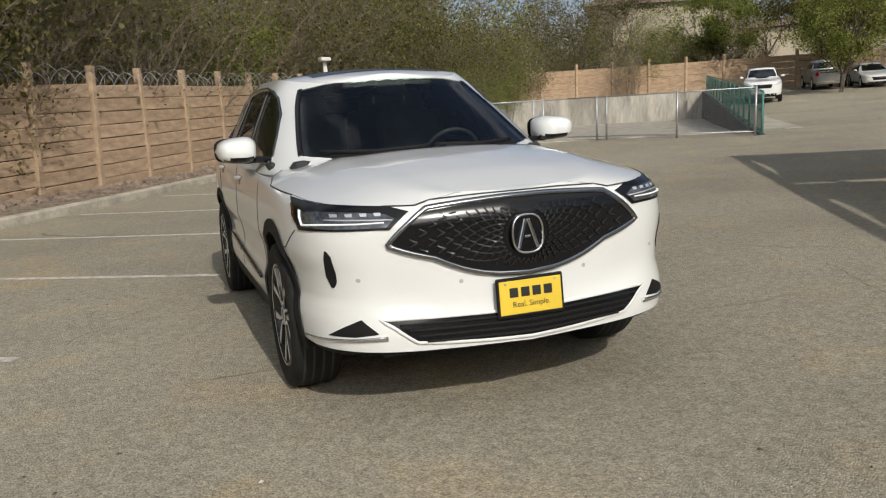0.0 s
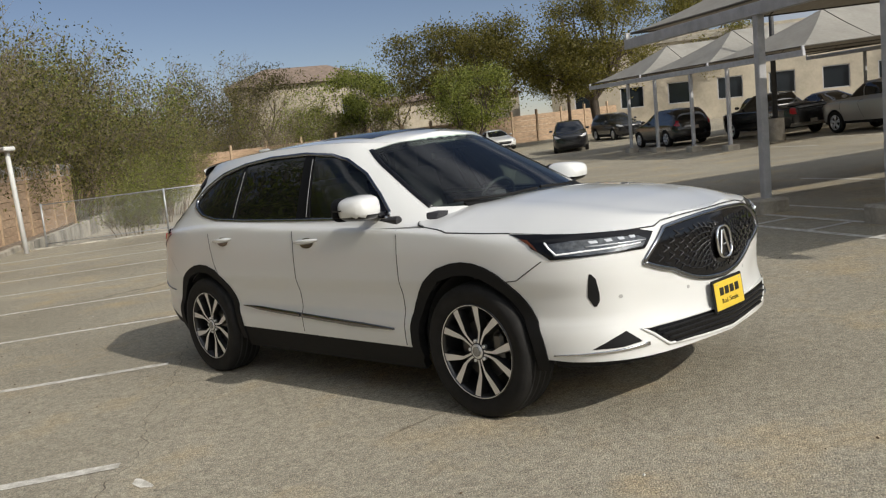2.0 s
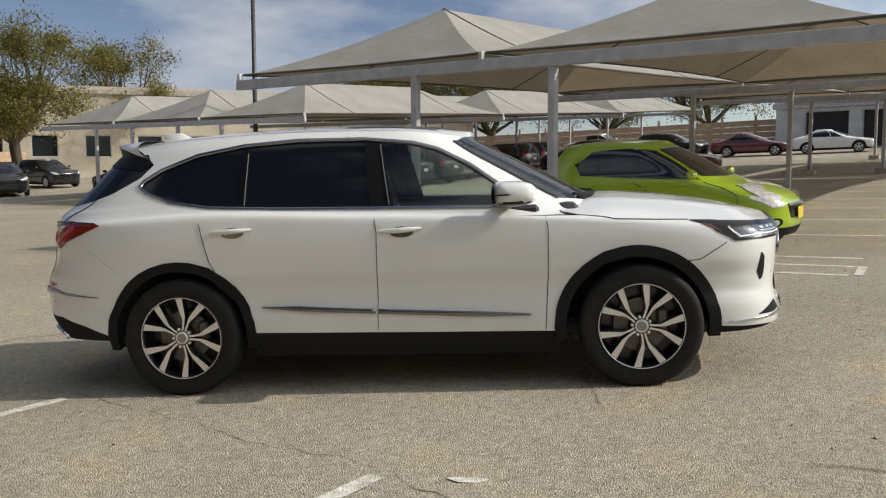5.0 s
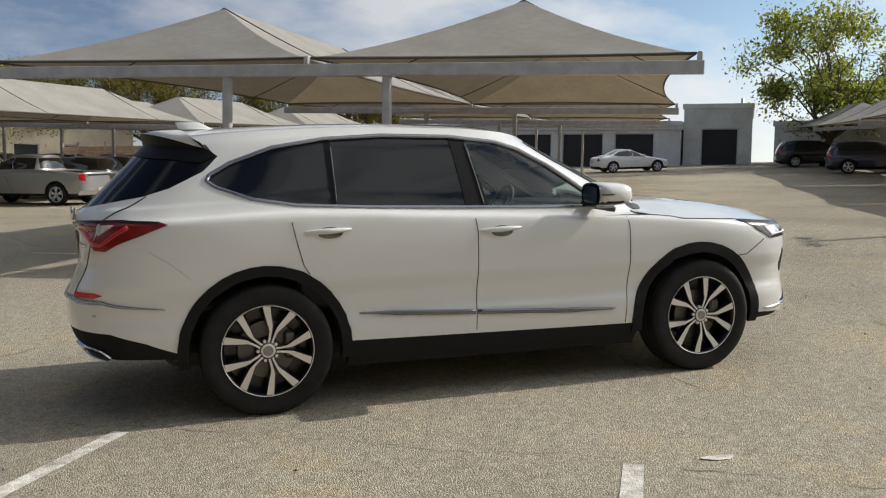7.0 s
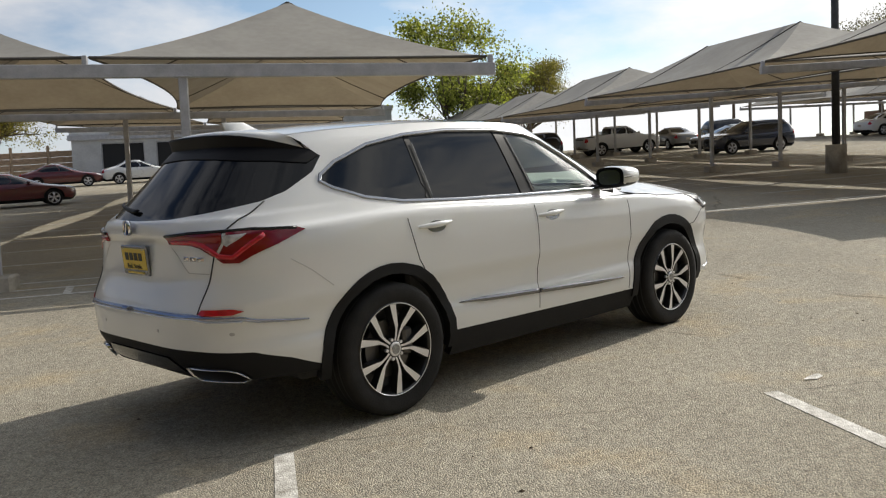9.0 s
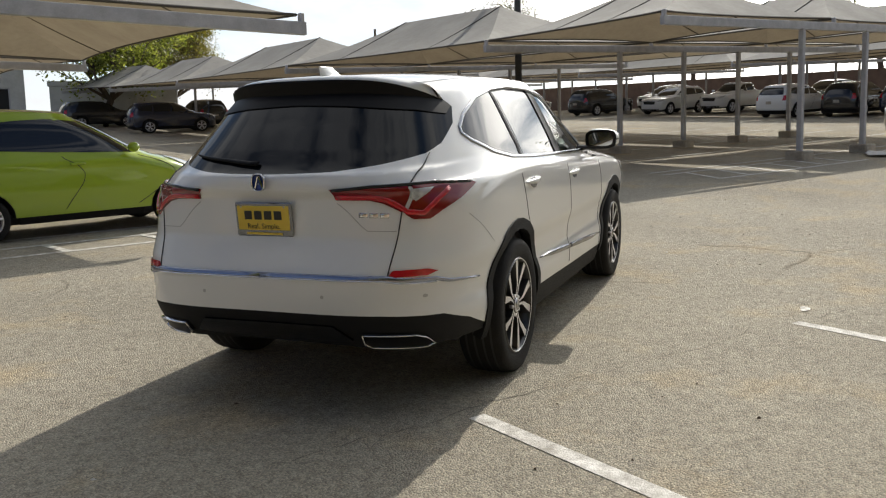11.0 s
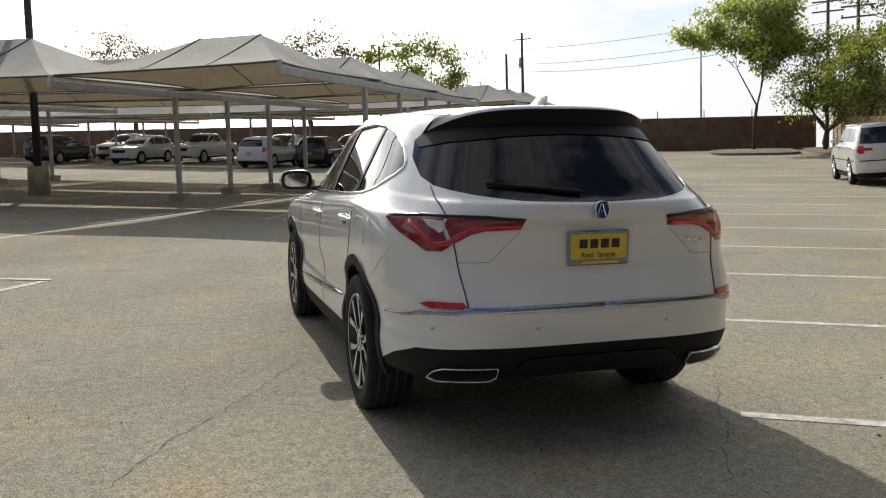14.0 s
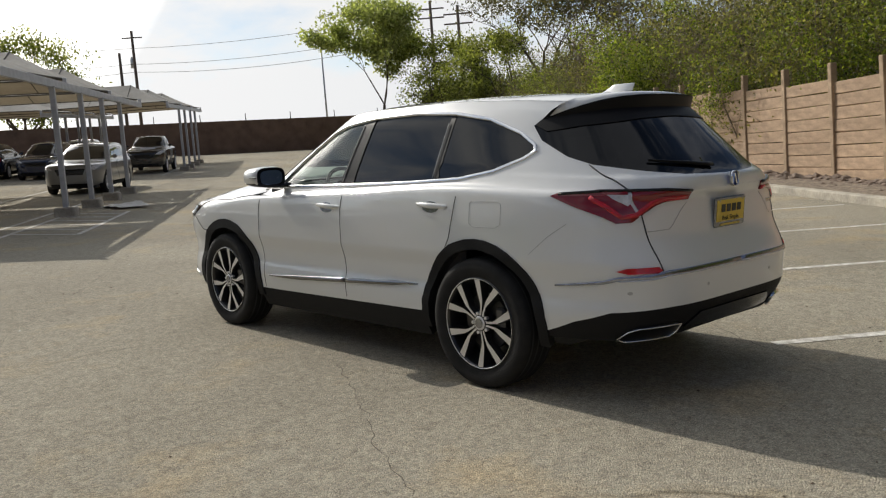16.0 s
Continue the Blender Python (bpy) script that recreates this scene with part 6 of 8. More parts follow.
    panel("front_bumper", g2, M_BLACKPLASTIC, c, lift=0.004, depth=0.03, ds=ds, dh=dh)
    rb = [on_tail(0, zl + 0.10), on_tail(-W * 0.9, zl + 0.10), on_tail(-W * 0.9, zl - 0.05), on_tail(0, zl - 0.05)]
    rb[0], rb[-1] = (3.0, rb[0][1]), (3.0, rb[-1][1])
    for f in ((lambda l: l), mirrored):
        panel("rear_bumper", f(rb), M_CHROME if kind == "pickup" else M_BLACKPLASTIC, c, lift=0.01, depth=0.03, ds=ds, dh=dh)
    part("floor_pan", box((p["L"] * 0.9, W * 1.6, 0.12), (0, 0, zl - 0.04), 0.03), M_SEAM, c)
    if kind == "pickup":
        part("bed_opening", box((1.55, 1.46, 0.03), (-1.86, 0, 1.185), 0.01), M_SEAM, c)
        part("tailgate_band", box((0.012, 1.3, 0.05), (tail(1.0) - 0.006, 0, 1.06), 0.004), M_BLACKPLASTIC, c)
    part("plate", box((0.01, 0.30, 0.14), (tail(0.6) - 0.012, 0, {"wagon": 1.02, "hatch": 0.62, "suv": 0.78, "sedan": 0.68, "pickup": 0.55}[kind]), 0.003), M_CONC, c)
    return c


def by_rows(u, v, heading):
    p = lot(u, v)
    return lean(p.x, p.y, U_DEG + heading)


green = parked_car("hatchback", "hatch", "green", lean(2.86, 6.66, -29), "lime green small hatchback parked under the shade canopy", fine=True)
for mirror_side in (-1, 1):
    # the hatchback's blackened door pillars, large lamps and fog lamps
    panel("door_pillar", [on_side(x, z, mirror_side) for x, z in ((-0.13, 1.072), (-0.25, 1.072), (-0.25, 1.462), (-0.13, 1.462))], M_PARKED_GLASS, green, lift=0.007, depth=0.01)
    lens = [on_nose(mirror_side * y, z) for y, z in ((0.40, 0.760), (0.50, 0.715), (0.62, 0.705))] + [on_side(x, z, mirror_side) for x, z in ((1.52, 0.745), (1.36, 0.85), (1.18, 0.935), (1.34, 0.930))] + [on_nose(mirror_side * 0.50, 0.845)]
    panel("headlamp", lens, M_LAMP_CLEAR, green, lift=0.012, depth=0.015, label="large clear headlamp")
    fog = [on_nose(mirror_side * (0.60 + 0.085 * math.cos(a)), 0.435 + 0.058 * math.sin(a)) for a in [2 * math.pi * k / 14 for k in range(14)]]
    fog_o = panel("fog_lamp", fog, M_GLOSSBLACK, green, lift=0.008, depth=0.015)
    fog = [on_nose(mirror_side * (0.60 + 0.036 * math.cos(a)), 0.435 + 0.036 * math.sin(a)) for a in [2 * math.pi * k / 12 for k in range(12)]]
    panel("lamp_glass", fog, M_LAMP_CLEAR, fog_o, lift=0.012, depth=0.004)
ribbon("grille_bar", [on_nose(y, 0.655) for y in (-0.38, -0.2, 0.0, 0.2, 0.38)], 0.028, M_CHROME, green, 0.02, 0.0, "bright bar across the grille")
part("front_plate", box((0.012, 0.30, 0.15), (1.868, 0, 0.535), 0.004), M_PLATE_Y, green, "yellow dealer plate")
panel("lower_intake", [on_nose(y, z) for y, z in ((-0.42, 0.36), (0.42, 0.36), (0.38, 0.29), (-0.38, 0.29))], M_BLACKPLASTIC, green, lift=0.006, depth=0.015)
pk1 = parked_car("pickup_truck", "pickup", "silver", by_rows(-22.3, 14.8, 180), "silver double-cab pickup truck backed under a canopy", fine=True, category="pickup")
pk2 = parked_car("pickup_truck", "pickup", "white", by_rows(-46.2, 2.2, -6), "white heavy pickup truck with dark grille on the far asphalt", category="pickup")
pk3 = parked_car("pickup_truck", "pickup", "black", by_rows(37.6, 1.6, 180), "black pickup truck parked under the far shade canopy", category="pickup")
suv_a = parked_car("suv", "suv", "grey", by_rows(23.6, 1.7, 176), "warm grey SUV with black grille parked under a canopy", fine=True)
suv_b = parked_car("suv", "suv", "black", by_rows(-41.9, 10.3, -20), "black SUV standing in the open lane")
suv_c = parked_car("suv", "wagon", "white", by_rows(24.0, -13.93, 0) @ Matrix.Translation((0, 0.9, 0)) @ Matrix.Rotation(radians(-3.6), 4, "X") @ Matrix.Translation((0, -0.9, 0)), "large white boxy SUV parked half on the kerb", fine=True)
for side_sign in (-1, 1):
    wide = [on_tail(side_sign * y, z) for y, z in ((0.50, 1.10), (0.86, 1.07), (0.86, 1.19), (0.50, 1.17))]
    panel("tail_lamp", wide, M_RED, suv_c, lift=0.012, depth=0.01, label="wide red rear lamp")
    ribbon("roof_rail", [on_side(x, 1.885, side_sign) for x in (0.2, -0.8, -2.0)], 0.03, M_STEEL, suv_c, 0.03, 0.0)
ribbon("bumper_line", [on_tail(y, 0.78) for y in (-0.85, -0.4, 0.0, 0.4, 0.85)], 0.03, M_BLACKPLASTIC, suv_c, 0.012, 0.0)
suv_d = parked_car("suv", "suv", "navy", by_rows(10.6, 36.6, -8), "dark blue SUV parked below a shade canopy")
sed_a = parked_car("sedan", "sedan", "white", by_rows(-2.0, 43.2, 22), "white saloon car in the lane before the workshop")
sed_b = parked_car("sedan", "sedan", "grey", by_rows(23.4, 41.5, 90), "grey saloon car below the far canopies")
sed_c = parked_car("sedan", "sedan", "red", by_rows(-13.6, 26.1, 20), "dark red saloon car parked under the shade cloth")
copy_thing(pk1, by_rows(-56.6, 7.2, 180))["label"] = "silver pickup truck seen from behind near the far fence"
copy_thing(sed_a, by_rows(-55.1, 9.7, 0))["label"] = "white saloon car facing the open lot by the far fence"
suv_w = parked_car("suv", "suv", "white", by_rows(38.3, 24.4, 180), "white SUV parked in the back row behind the canopy posts")
for src, u, v, a, lab in (
        (suv_b, -47.5, 15.6, 0, "black SUV near the far canopy row"), (suv_b, -33.2, 12.0, 180, "black SUV under the shade cloth"), (pk3, -28.4, 14.2, 180, "black pickup truck under the shade cloth"),
        (suv_b, -23.6, 18.4, 180, "black SUV parked beside a pickup truck"), (suv_b, -24.2, 21.4, 180, "black SUV with red rear lamps under the shade cloth"), (pk1, -25.6, 24.6, 180, "silver pickup truck tail out under the shade cloth"),
        (suv_b, -26.0, 27.6, 180, "black SUV in a covered stall"), (suv_b, -25.4, 30.4, 180, "black SUV with red rear lamps in a covered stall"), (suv_d, -26.0, 33.4, 180, "dark blue SUV in a covered stall"),
        (suv_b, -33.0, 17.6, 0, "black SUV under the shade cloth"), (sed_b, -33.0, 20.5, 0, "grey saloon car in a covered stall"), (pk1, -33.4, 26.0, 0, "silver pickup truck in a covered stall"), (suv_d, -33.0, 31.5, 0, "dark blue SUV in a covered stall"),
        (pk2, -27.0, 46.0, 8, "white crew-cab pickup truck in the back lane"), (suv_b, -20.5, 43.5, 0, "black SUV in the back lane"), (sed_c, -15.5, 44.0, 10, "dark red saloon car in the back lane"), (sed_a, -11.0, 45.0, 10, "white saloon car in the back lane"),
        (suv_b, -19.8, 30.0, 180, "black SUV in the back row"), (suv_b, 9.4, 46.6, 0, "black SUV below the far canopies"),
        (suv_b, 14.0, 41.0, 90, "black SUV under the canopy roof"), (pk2, 18.8, 39.5, 5, "white pickup truck in a covered stall"),
        (suv_w, 35.6, 14.4, 0, "white SUV seen from behind under the canopy"), (suv_b, 36.6, 11.6, 4, "black SUV under the far canopy"), (suv_d, 37.0, 8.8, 0, "dark blue SUV under the far canopy"),
        (pk2, 40.2, 21.2, 180, "white pickup truck in the back row"), (suv_b, 36.0, 28.4, 0, "black SUV in the far lane"), (suv_w, 43.4, 29.2, 180, "white SUV in the far lane"), (sed_a, 36.4, 36.6, 0, "white saloon car in the far lane"),
        (suv_d, 21.8, 29.4, 180, "dark blue SUV in the back row"), (sed_b, 24.5, 36.0, 180, "grey saloon car in the back row"), (suv_b, 29.0, 43.0, 0, "black SUV by the far canopies"),
        (sed_b, 20.2, 44.8, 70, "grey saloon car below the far canopies"), (suv_d, 35.4, 6.0, 180, "dark blue SUV facing the lane"), (suv_w, 44.3, 6.4, 180, "white SUV in the back row"), (suv_b, 47.0, 14.0, 180, "black SUV in the back row"), (suv_b, 46.5, 19.0, 180, "black SUV in the back row")):
    copy_thing(src, by_rows(u, v, a))["label"] = lab

# ================================================================ trees and scrub


def leaf_material(name, color, color2, gloss=0.5):
    m = bpy.data.materials.new(name)
    m.use_nodes = True
    n, l = m.node_tree.nodes, m.node_tree.links
    b, out = n["Principled BSDF"], n["Material Output"]
    g, r = n.new("ShaderNodeNewGeometry"), n.new("ShaderNodeValToRGB")
    r.color_ramp.elements[0].color, r.color_ramp.elements[1].color = (*color, 1), (*color2, 1)
    l.new(g.outputs["Random Per Island"], r.inputs["Fac"])
    l.new(r.outputs["Color"], b.inputs["Base Color"])
    b.inputs["Roughness"].default_value = gloss
    b.inputs["Specular IOR Level"].default_value = 0.3
    t, mx, thin = n.new("ShaderNodeBsdfTranslucent"), n.new("ShaderNodeMixShader"), n.new("ShaderNodeMix")
    thin.data_type, thin.blend_type = "RGBA", "MULTIPLY"
    thin.inputs["Factor"].default_value = 1.0
    thin.inputs[7].default_value = (2.7, 2.8, 1.2, 1)      # light through a leaf is yellower
    l.new(r.outputs["Color"], thin.inputs[6])
    l.new(thin.outputs[2], t.inputs["Color"])
    mx.inputs["Fac"].default_value = 0.42
    l.new(b.outputs["BSDF"], mx.inputs[1])
    l.new(t.outputs["BSDF"], mx.inputs[2])
    l.new(mx.outputs["Shader"], out.inputs["Surface"])
    return m


M_BARK = material("grey brown bark", (0.11, 0.085, 0.065), 0.95, var=0.5, scale=7, bump=0.8, bump_scale=30, stretch=(1, 1, 0.3))
M_TWIG = material("dry twigs", (0.215, 0.17, 0.12), 0.95, var=0.4, scale=5)
M_LEAF_OAK = leaf_material("live oak leaves", (0.044, 0.040, 0.012), (0.165, 0.144, 0.046))
M_LEAF_GREEN = leaf_material("fresh green leaves", (0.026, 0.047, 0.006), (0.20, 0.225, 0.040))
M_LEAF_PALE = leaf_material("pale spring leaves", (0.14, 0.165, 0.07), (0.31, 0.325, 0.165))
M_LEAF_SPRING = leaf_material("yellow green leaves", (0.036, 0.047, 0.009), (0.235, 0.25, 0.080))
M_LEAF_BROWN = leaf_material("brown olive leaves", (0.024, 0.025, 0.010), (0.19, 0.172, 0.074))
M_LEAF_SCRUB = leaf_material("dull olive leaves", (0.022, 0.024, 0.008), (0.08, 0.068, 0.03))


def leaf_cloud(name, centres, n, spread, size, mat, rnd, flat=0.7):
    """Many small leaves scattered round twig ends."""
    c = np.array([tuple(p) for p in centres])
    rs = np.random.RandomState(rnd.randrange(10**6))
    lush = rs.gamma(0.45, 1.0, len(c)) + 0.02          # some twigs are thick with leaves, others nearly bare
    k = rs.choice(len(c), n, p=lush / lush.sum())
    off = rs.normal(0, 1, (n, 3)) * spread
    off[:, 2] *= flat
    o = c[k] + off
    a = rs.normal(0, 1, (n, 3))
    a /= np.linalg.norm(a, axis=1)[:, None]
    b = np.cross(a, rs.normal(0, 1, (n, 3)))
    b /= np.linalg.norm(b, axis=1)[:, None]
    s = size * rs.uniform(0.6, 1.4, (n, 1))
    a, b = a * s, b * s * 0.55
    v = np.stack([o - a, o + b, o + a, o - b], 1).reshape(-1, 3)
    f = np.arange(4 * n).reshape(-1, 4)
    me = bpy.data.meshes.new(name)
    me.from_pydata(v.tolist(), [], f.tolist())
    me.materials.append(mat)
    return me


def grow(rnd, height, spread, trunk_r, levels=4, forks=3, bare=0.35, lean_out=0.5, low=1):
    """A trunk with limbs; returns the wood and the twig ends."""
    bm = bmesh.new()
    tips = []

    def limb(p, d, length, r, level):
        n = 3 if level < 2 else 2
        for i in range(n):
            q = p + d * length / n
            r2 = r * (0.82 if level else 0.9)
            add_tube(bm, p, q, r, r2, 7 if level < 2 else 4, False)
            p, r = q, r2
            d = (d + Vector((rnd.uniform(-1, 1), rnd.uniform(-1, 1), rnd.uniform(-0.4, 0.6))) * 0.18).normalized()
            if level >= levels - low:
                tips.append(p.copy())
        if level >= levels:
            return
        k = forks + (rnd.random() < 0.5)
        a0 = rnd.uniform(0, 6.28)
        for j in range(k):
            a = a0 + 6.28 * j / k + rnd.uniform(-0.4, 0.4)
            out = Vector((math.cos(a), math.sin(a), 0)) * spread
            nd = (d * (1 - lean_out * 0.5) + out * lean_out + Vector((0, 0, rnd.uniform(-0.1, 0.35)))).normalized()
            limb(p, nd, length * rnd.uniform(0.6, 0.82), r * 0.62, level + 1)

    limb(Vector((0, 0, -0.2)), Vector((rnd.uniform(-0.1, 0.1), rnd.uniform(-0.1, 0.1), 1)).normalized(), height * bare, trunk_r, 0)
    me = bpy.data.meshes.new("trunk")
    bm.normal_update()
    bm.to_mesh(me)
    bm.free()
    me.materials.append(M_BARK)
    return me, tips


def tree(name, seed, m, height, spread, trunk_r, leaves, leaf, mat, label, category="tree", levels=4, forks=3, bare=0.3, puff=0.5, lean_out=0.55, low=1):
    rnd = random.Random(seed)
    t = thing(name, m, label, category, "trees round the car park")
    wood, tips = grow(rnd, height, spread, trunk_r, levels, forks, bare, lean_out, low)
    o = new("trunk", wood)
    o.parent = t
    if leaves:
        o = new("crown", leaf_cloud("crown", tips, leaves, puff, leaf, mat, rnd))
        o.parent = t
        o["kind"] = "stuff"
    return t


def round_tree(name, seed, m, height, radius, base, clumps, leaves, leaf, mat, label, trunk_r=0.2, fill=0.17):
    """A tree whose limbs run out to separate leafy clumps in a broad uneven crown."""
    rnd = random.Random(seed)
    t = thing(name, m, label, "tree", "trees round the car park")
    bm = bmesh.new()
    fork = Vector((rnd.uniform(-0.2, 0.2), rnd.uniform(-0.2, 0.2), base * 0.85))
    add_rope(bm, [Vector((0, 0, -0.2)), Vector((0.05, 0.03, base * 0.4)), fork], trunk_r, 8)
    mid = (height + base) / 2
    ends = []
    mains = []
    for k in range(7):
        a = 6.28 * k / 7 + rnd.uniform(-0.3, 0.3)
        q = fork + Vector((math.cos(a), math.sin(a), rnd.uniform(0.5, 1.4))) * radius * rnd.uniform(0.28, 0.42)
        add_tube(bm, fork, q, trunk_r * 0.62, trunk_r * 0.38, 6, False)
        mains.append(q)
    while len(ends) < clumps * 6:
        v = Vector((rnd.uniform(-1, 1), rnd.uniform(-1, 1), rnd.uniform(-1, 1)))
        if not 0.45 < v.length < 1.0 or v.z < -0.75:
            continue
        wob = 0.85 + 0.3 * rnd.random()
        c = Vector((v.x * radius * wob, v.y * radius * wob, mid + v.z * (height - base) / 2 * wob))
        s = min(mains, key=lambda q: (q - c).length)
        bend = s.lerp(c, 0.5) + Vector((rnd.uniform(-0.3, 0.3), rnd.uniform(-0.3, 0.3), rnd.uniform(0.0, 0.5)))
        add_tube(bm, s, bend, trunk_r * 0.30, trunk_r * 0.18, 5, False)
        add_tube(bm, bend, c, trunk_r * 0.18, trunk_r * 0.07, 4, False)
        for _ in range(5):
            e = c + Vector((rnd.uniform(-1, 1), rnd.uniform(-1, 1), rnd.uniform(-0.7, 0.9))) * radius * fill * 1.5
            add_tube(bm, bend.lerp(c, 0.7), e, trunk_r * 0.07, 0.006, 3, False)
            ends.append(e)
        ends.append(c)
    me = bpy.data.meshes.new("trunk")
    bm.normal_update()
    bm.to_mesh(me)
    bm.free()
    me.materials.append(M_BARK)
    o = new("trunk", me)
    o.parent = t
    o = new("crown", leaf_cloud("crown", ends, leaves, radius * fill * 0.62, leaf, mat, rnd, 0.75))
    o.parent = t
    o["kind"] = "stuff"
    return t


def scrub(name, seed, m, height, width, leaves, leaf, mat, label, stems=14, puff=0.3):
    """A thicket of thin stems rising from the ground, with twigs and scattered leaves."""
    rnd = random.Random(seed)
    t = thing(name, m, label, "shrub", "thicket behind the fence")
    bm = bmesh.new()
    tips = []
    for s in range(stems):
        a, r = rnd.uniform(0, 6.28), width * 0.35 * math.sqrt(rnd.random())
        p = Vector((r * math.cos(a), r * math.sin(a), -0.2))
        d = Vector((math.cos(a) * 0.25, math.sin(a) * 0.25, 1)).normalized()
        h = height * rnd.uniform(0.55, 1.0)
        k = 6
        rad = rnd.uniform(0.02, 0.045)
        for i in range(k):
            q = p + d * h / k
            add_tube(bm, p, q, rad, rad * 0.8, 4, False)
            rad *= 0.8
            p = q
            d = (d + Vector((rnd.uniform(-1, 1), rnd.uniform(-1, 1), rnd.uniform(-0.2, 0.3))) * 0.28).normalized()
            if i > 0:
                for _ in range(4):
                    w = (d * 0.4 + Vector((rnd.uniform(-1, 1), rnd.uniform(-1, 1), rnd.uniform(-0.3, 0.7)))).normalized()
                    ln = width * rnd.uniform(0.10, 0.30)
                    e = p + w * ln
                    add_tube(bm, p, e, rad * 0.45, 0.003, 3, False)
                    tips.append(e)
                    for _ in range(3):
                        w2 = (w + Vector((rnd.uniform(-1, 1), rnd.uniform(-1, 1), rnd.uniform(-0.5, 0.8))) * 0.8).normalized()
                        e2 = p.lerp(e, rnd.uniform(0.4, 1)) + w2 * ln * 0.6
                        add_tube(bm, p.lerp(e, 0.6), e2, 0.006, 0.002, 3, False)
                        tips.append(e2)
        tips.append(p)
    me = bpy.data.meshes.new("stem_tangle")
    bm.normal_update()
    bm.to_mesh(me)
    bm.free()
    me.materials.append(M_TWIG)
    o = new("stem_tangle", me)
    o["kind"] = "stuff"
    o.parent = t
    if leaves:
        o = new("foliage", leaf_cloud("foliage", tips, leaves, puff, leaf, mat, rnd, 0.9))
        o.parent = t
        o["kind"] = "stuff"
    return t


def at(x, y, turn=0.0, size=1.0, h=0.0):
    return Matrix.Translation((x, y, lie(x, y) + h)) @ Matrix.Rotation(turn, 4, "Z") @ Matrix.Scale(size, 4)


def plant(src, m, label=None):
    c = copy_thing(src, m)
    c.scale = m.to_scale()
    if label:
        c["label"] = label
    return c


oak = round_tree("oak_tree", 3, at(-38.5, 41.5), 9.0, 4.9, 2.5, 52, 42000, 0.08, M_LEAF_OAK, "broad live oak with dull olive leaves beyond the lot", 0.30)
oak_b = round_tree("oak_tree", 14, at(-31.0, 46.2), 9.9, 4.6, 3.0, 50, 40000, 0.08, M_LEAF_OAK, "tall live oak with olive leaves beyond the lot", 0.32)
plant(oak_b, at(-33.0, 66.0, 4.0, 1.1))
plant(oak, at(-44.5, 62.0, 1.0, 0.9))
plant(oak, at(56.0, 47.0, 0.4, 0.9), "broad live oak behind the workshop")
for x, y, turn, size in ((-12.0, 74.0, 0.6, 1.0), (-2.0, 78.0, 2.6, 1.15), (9.0, 76.0, 4.4, 1.0), (19.0, 79.0, 1.5, 1.1)):
    plant(oak, at(x, y, turn, size), "live oak with dull olive leaves behind the back lane")
young = round_tree("young_tree", 8, at(-33.6, 36.6, 0, 1.15), 5.0, 2.2, 1.0, 34, 17000, 0.058, M_LEAF_SPRING, "small leafy yellow-green tree beside the far fence", 0.11, 0.2)
plant(young, at(-50.0, 40.3, 2.0, 1.5), "olive green tree standing before the cream house")
plant(young, at(38.2, 38.4, 3.4, 1.95), "broad pale green tree behind the canopies near the workshop")
plant(young, at(70.5, -18.9, 1.0, 2.1), "round green tree behind the far wall")
pale = tree("tree", 12, at(44.0, -35.3, 0, 1.55), 8.6, 0.85, 0.09, 15000, 0.085, M_LEAF_PALE, "slender tree with pale spring leaves in a gravel bed", bare=0.26, puff=0.25, lean_out=0.46, low=2)
plant(young, at(41.0, -38.6, 0.5, 1.55), "yellow-green leafy tree behind the end of the fence")
plant(young, at(33.0, -36.0, 2.5, 1.45), "yellow-green leafy tree growing over the fence")
bare_tree = tree("bare_tree", 21, at(72.0, -9.5, 0, 1.15), 12.5, 1.0, 0.26, 6000, 0.085, M_LEAF_SCRUB, "tall nearly leafless tree behind the canopies", levels=5, forks=3, bare=0.28, puff=0.3)
plant(bare_tree, at(80.0, 6.0, 2.2, 1.15))
plant(bare_tree, at(72.0, 22.0, 0.7, 1.0))
plant(bare_tree, at(-58.0, 37.0, 1.0, 0.85), "nearly leafless tree beyond the far fence")
plant(bare_tree, at(-52.0, 47.0, 2.0, 0.75), "nearly leafless tree beyond the far fence")
plant(bare_tree, at(30.0, -37.0, 1.4, 1.1), "nearly leafless tree behind the fence")
plant(bare_tree, at(24.0, -34.0, 3.0, 1.0), "nearly leafless tree behind the fence")

thick_green = scrub("thicket", 31, at(0, -40), 6.0, 3.6, 16000, 0.054, M_LEAF_GREEN, "tangled green thicket growing behind the tan fence", puff=0.30)
thick_olive = scrub("thicket", 32, at(4, -44), 6.0, 3.8, 9500, 0.052, M_LEAF_BROWN, "olive brown thicket of stems and small leaves behind the fence", stems=20, puff=0.26)
thick_bare = scrub("thicket", 33, at(8, -48), 6.5, 3.4, 2600, 0.036, M_LEAF_BROWN, "bare grey brown thicket of thin stems behind the fence", stems=26, puff=0.25)
thick_spring = scrub("thicket", 34, at(12, -52), 6.0, 3.6, 9500, 0.056, M_LEAF_SPRING, "yellow-green thicket of arching stems behind the fence", stems=18, puff=0.32)
rnd = random.Random(77)
kinds = [thick_green, thick_olive, thick_bare, thick_spring]
place = []
u = -30.0
while u < 62:
    for row, dv in enumerate((1.25, 3.4, 6.0, 8.6)):
        if row >= 2 and rnd.random() < 0.2:
            continue
        place.append((u + rnd.uniform(-0.7, 0.7), fence_v(max(-24, u)) - dv - rnd.uniform(0, 1.0), row))
    u += 2.1
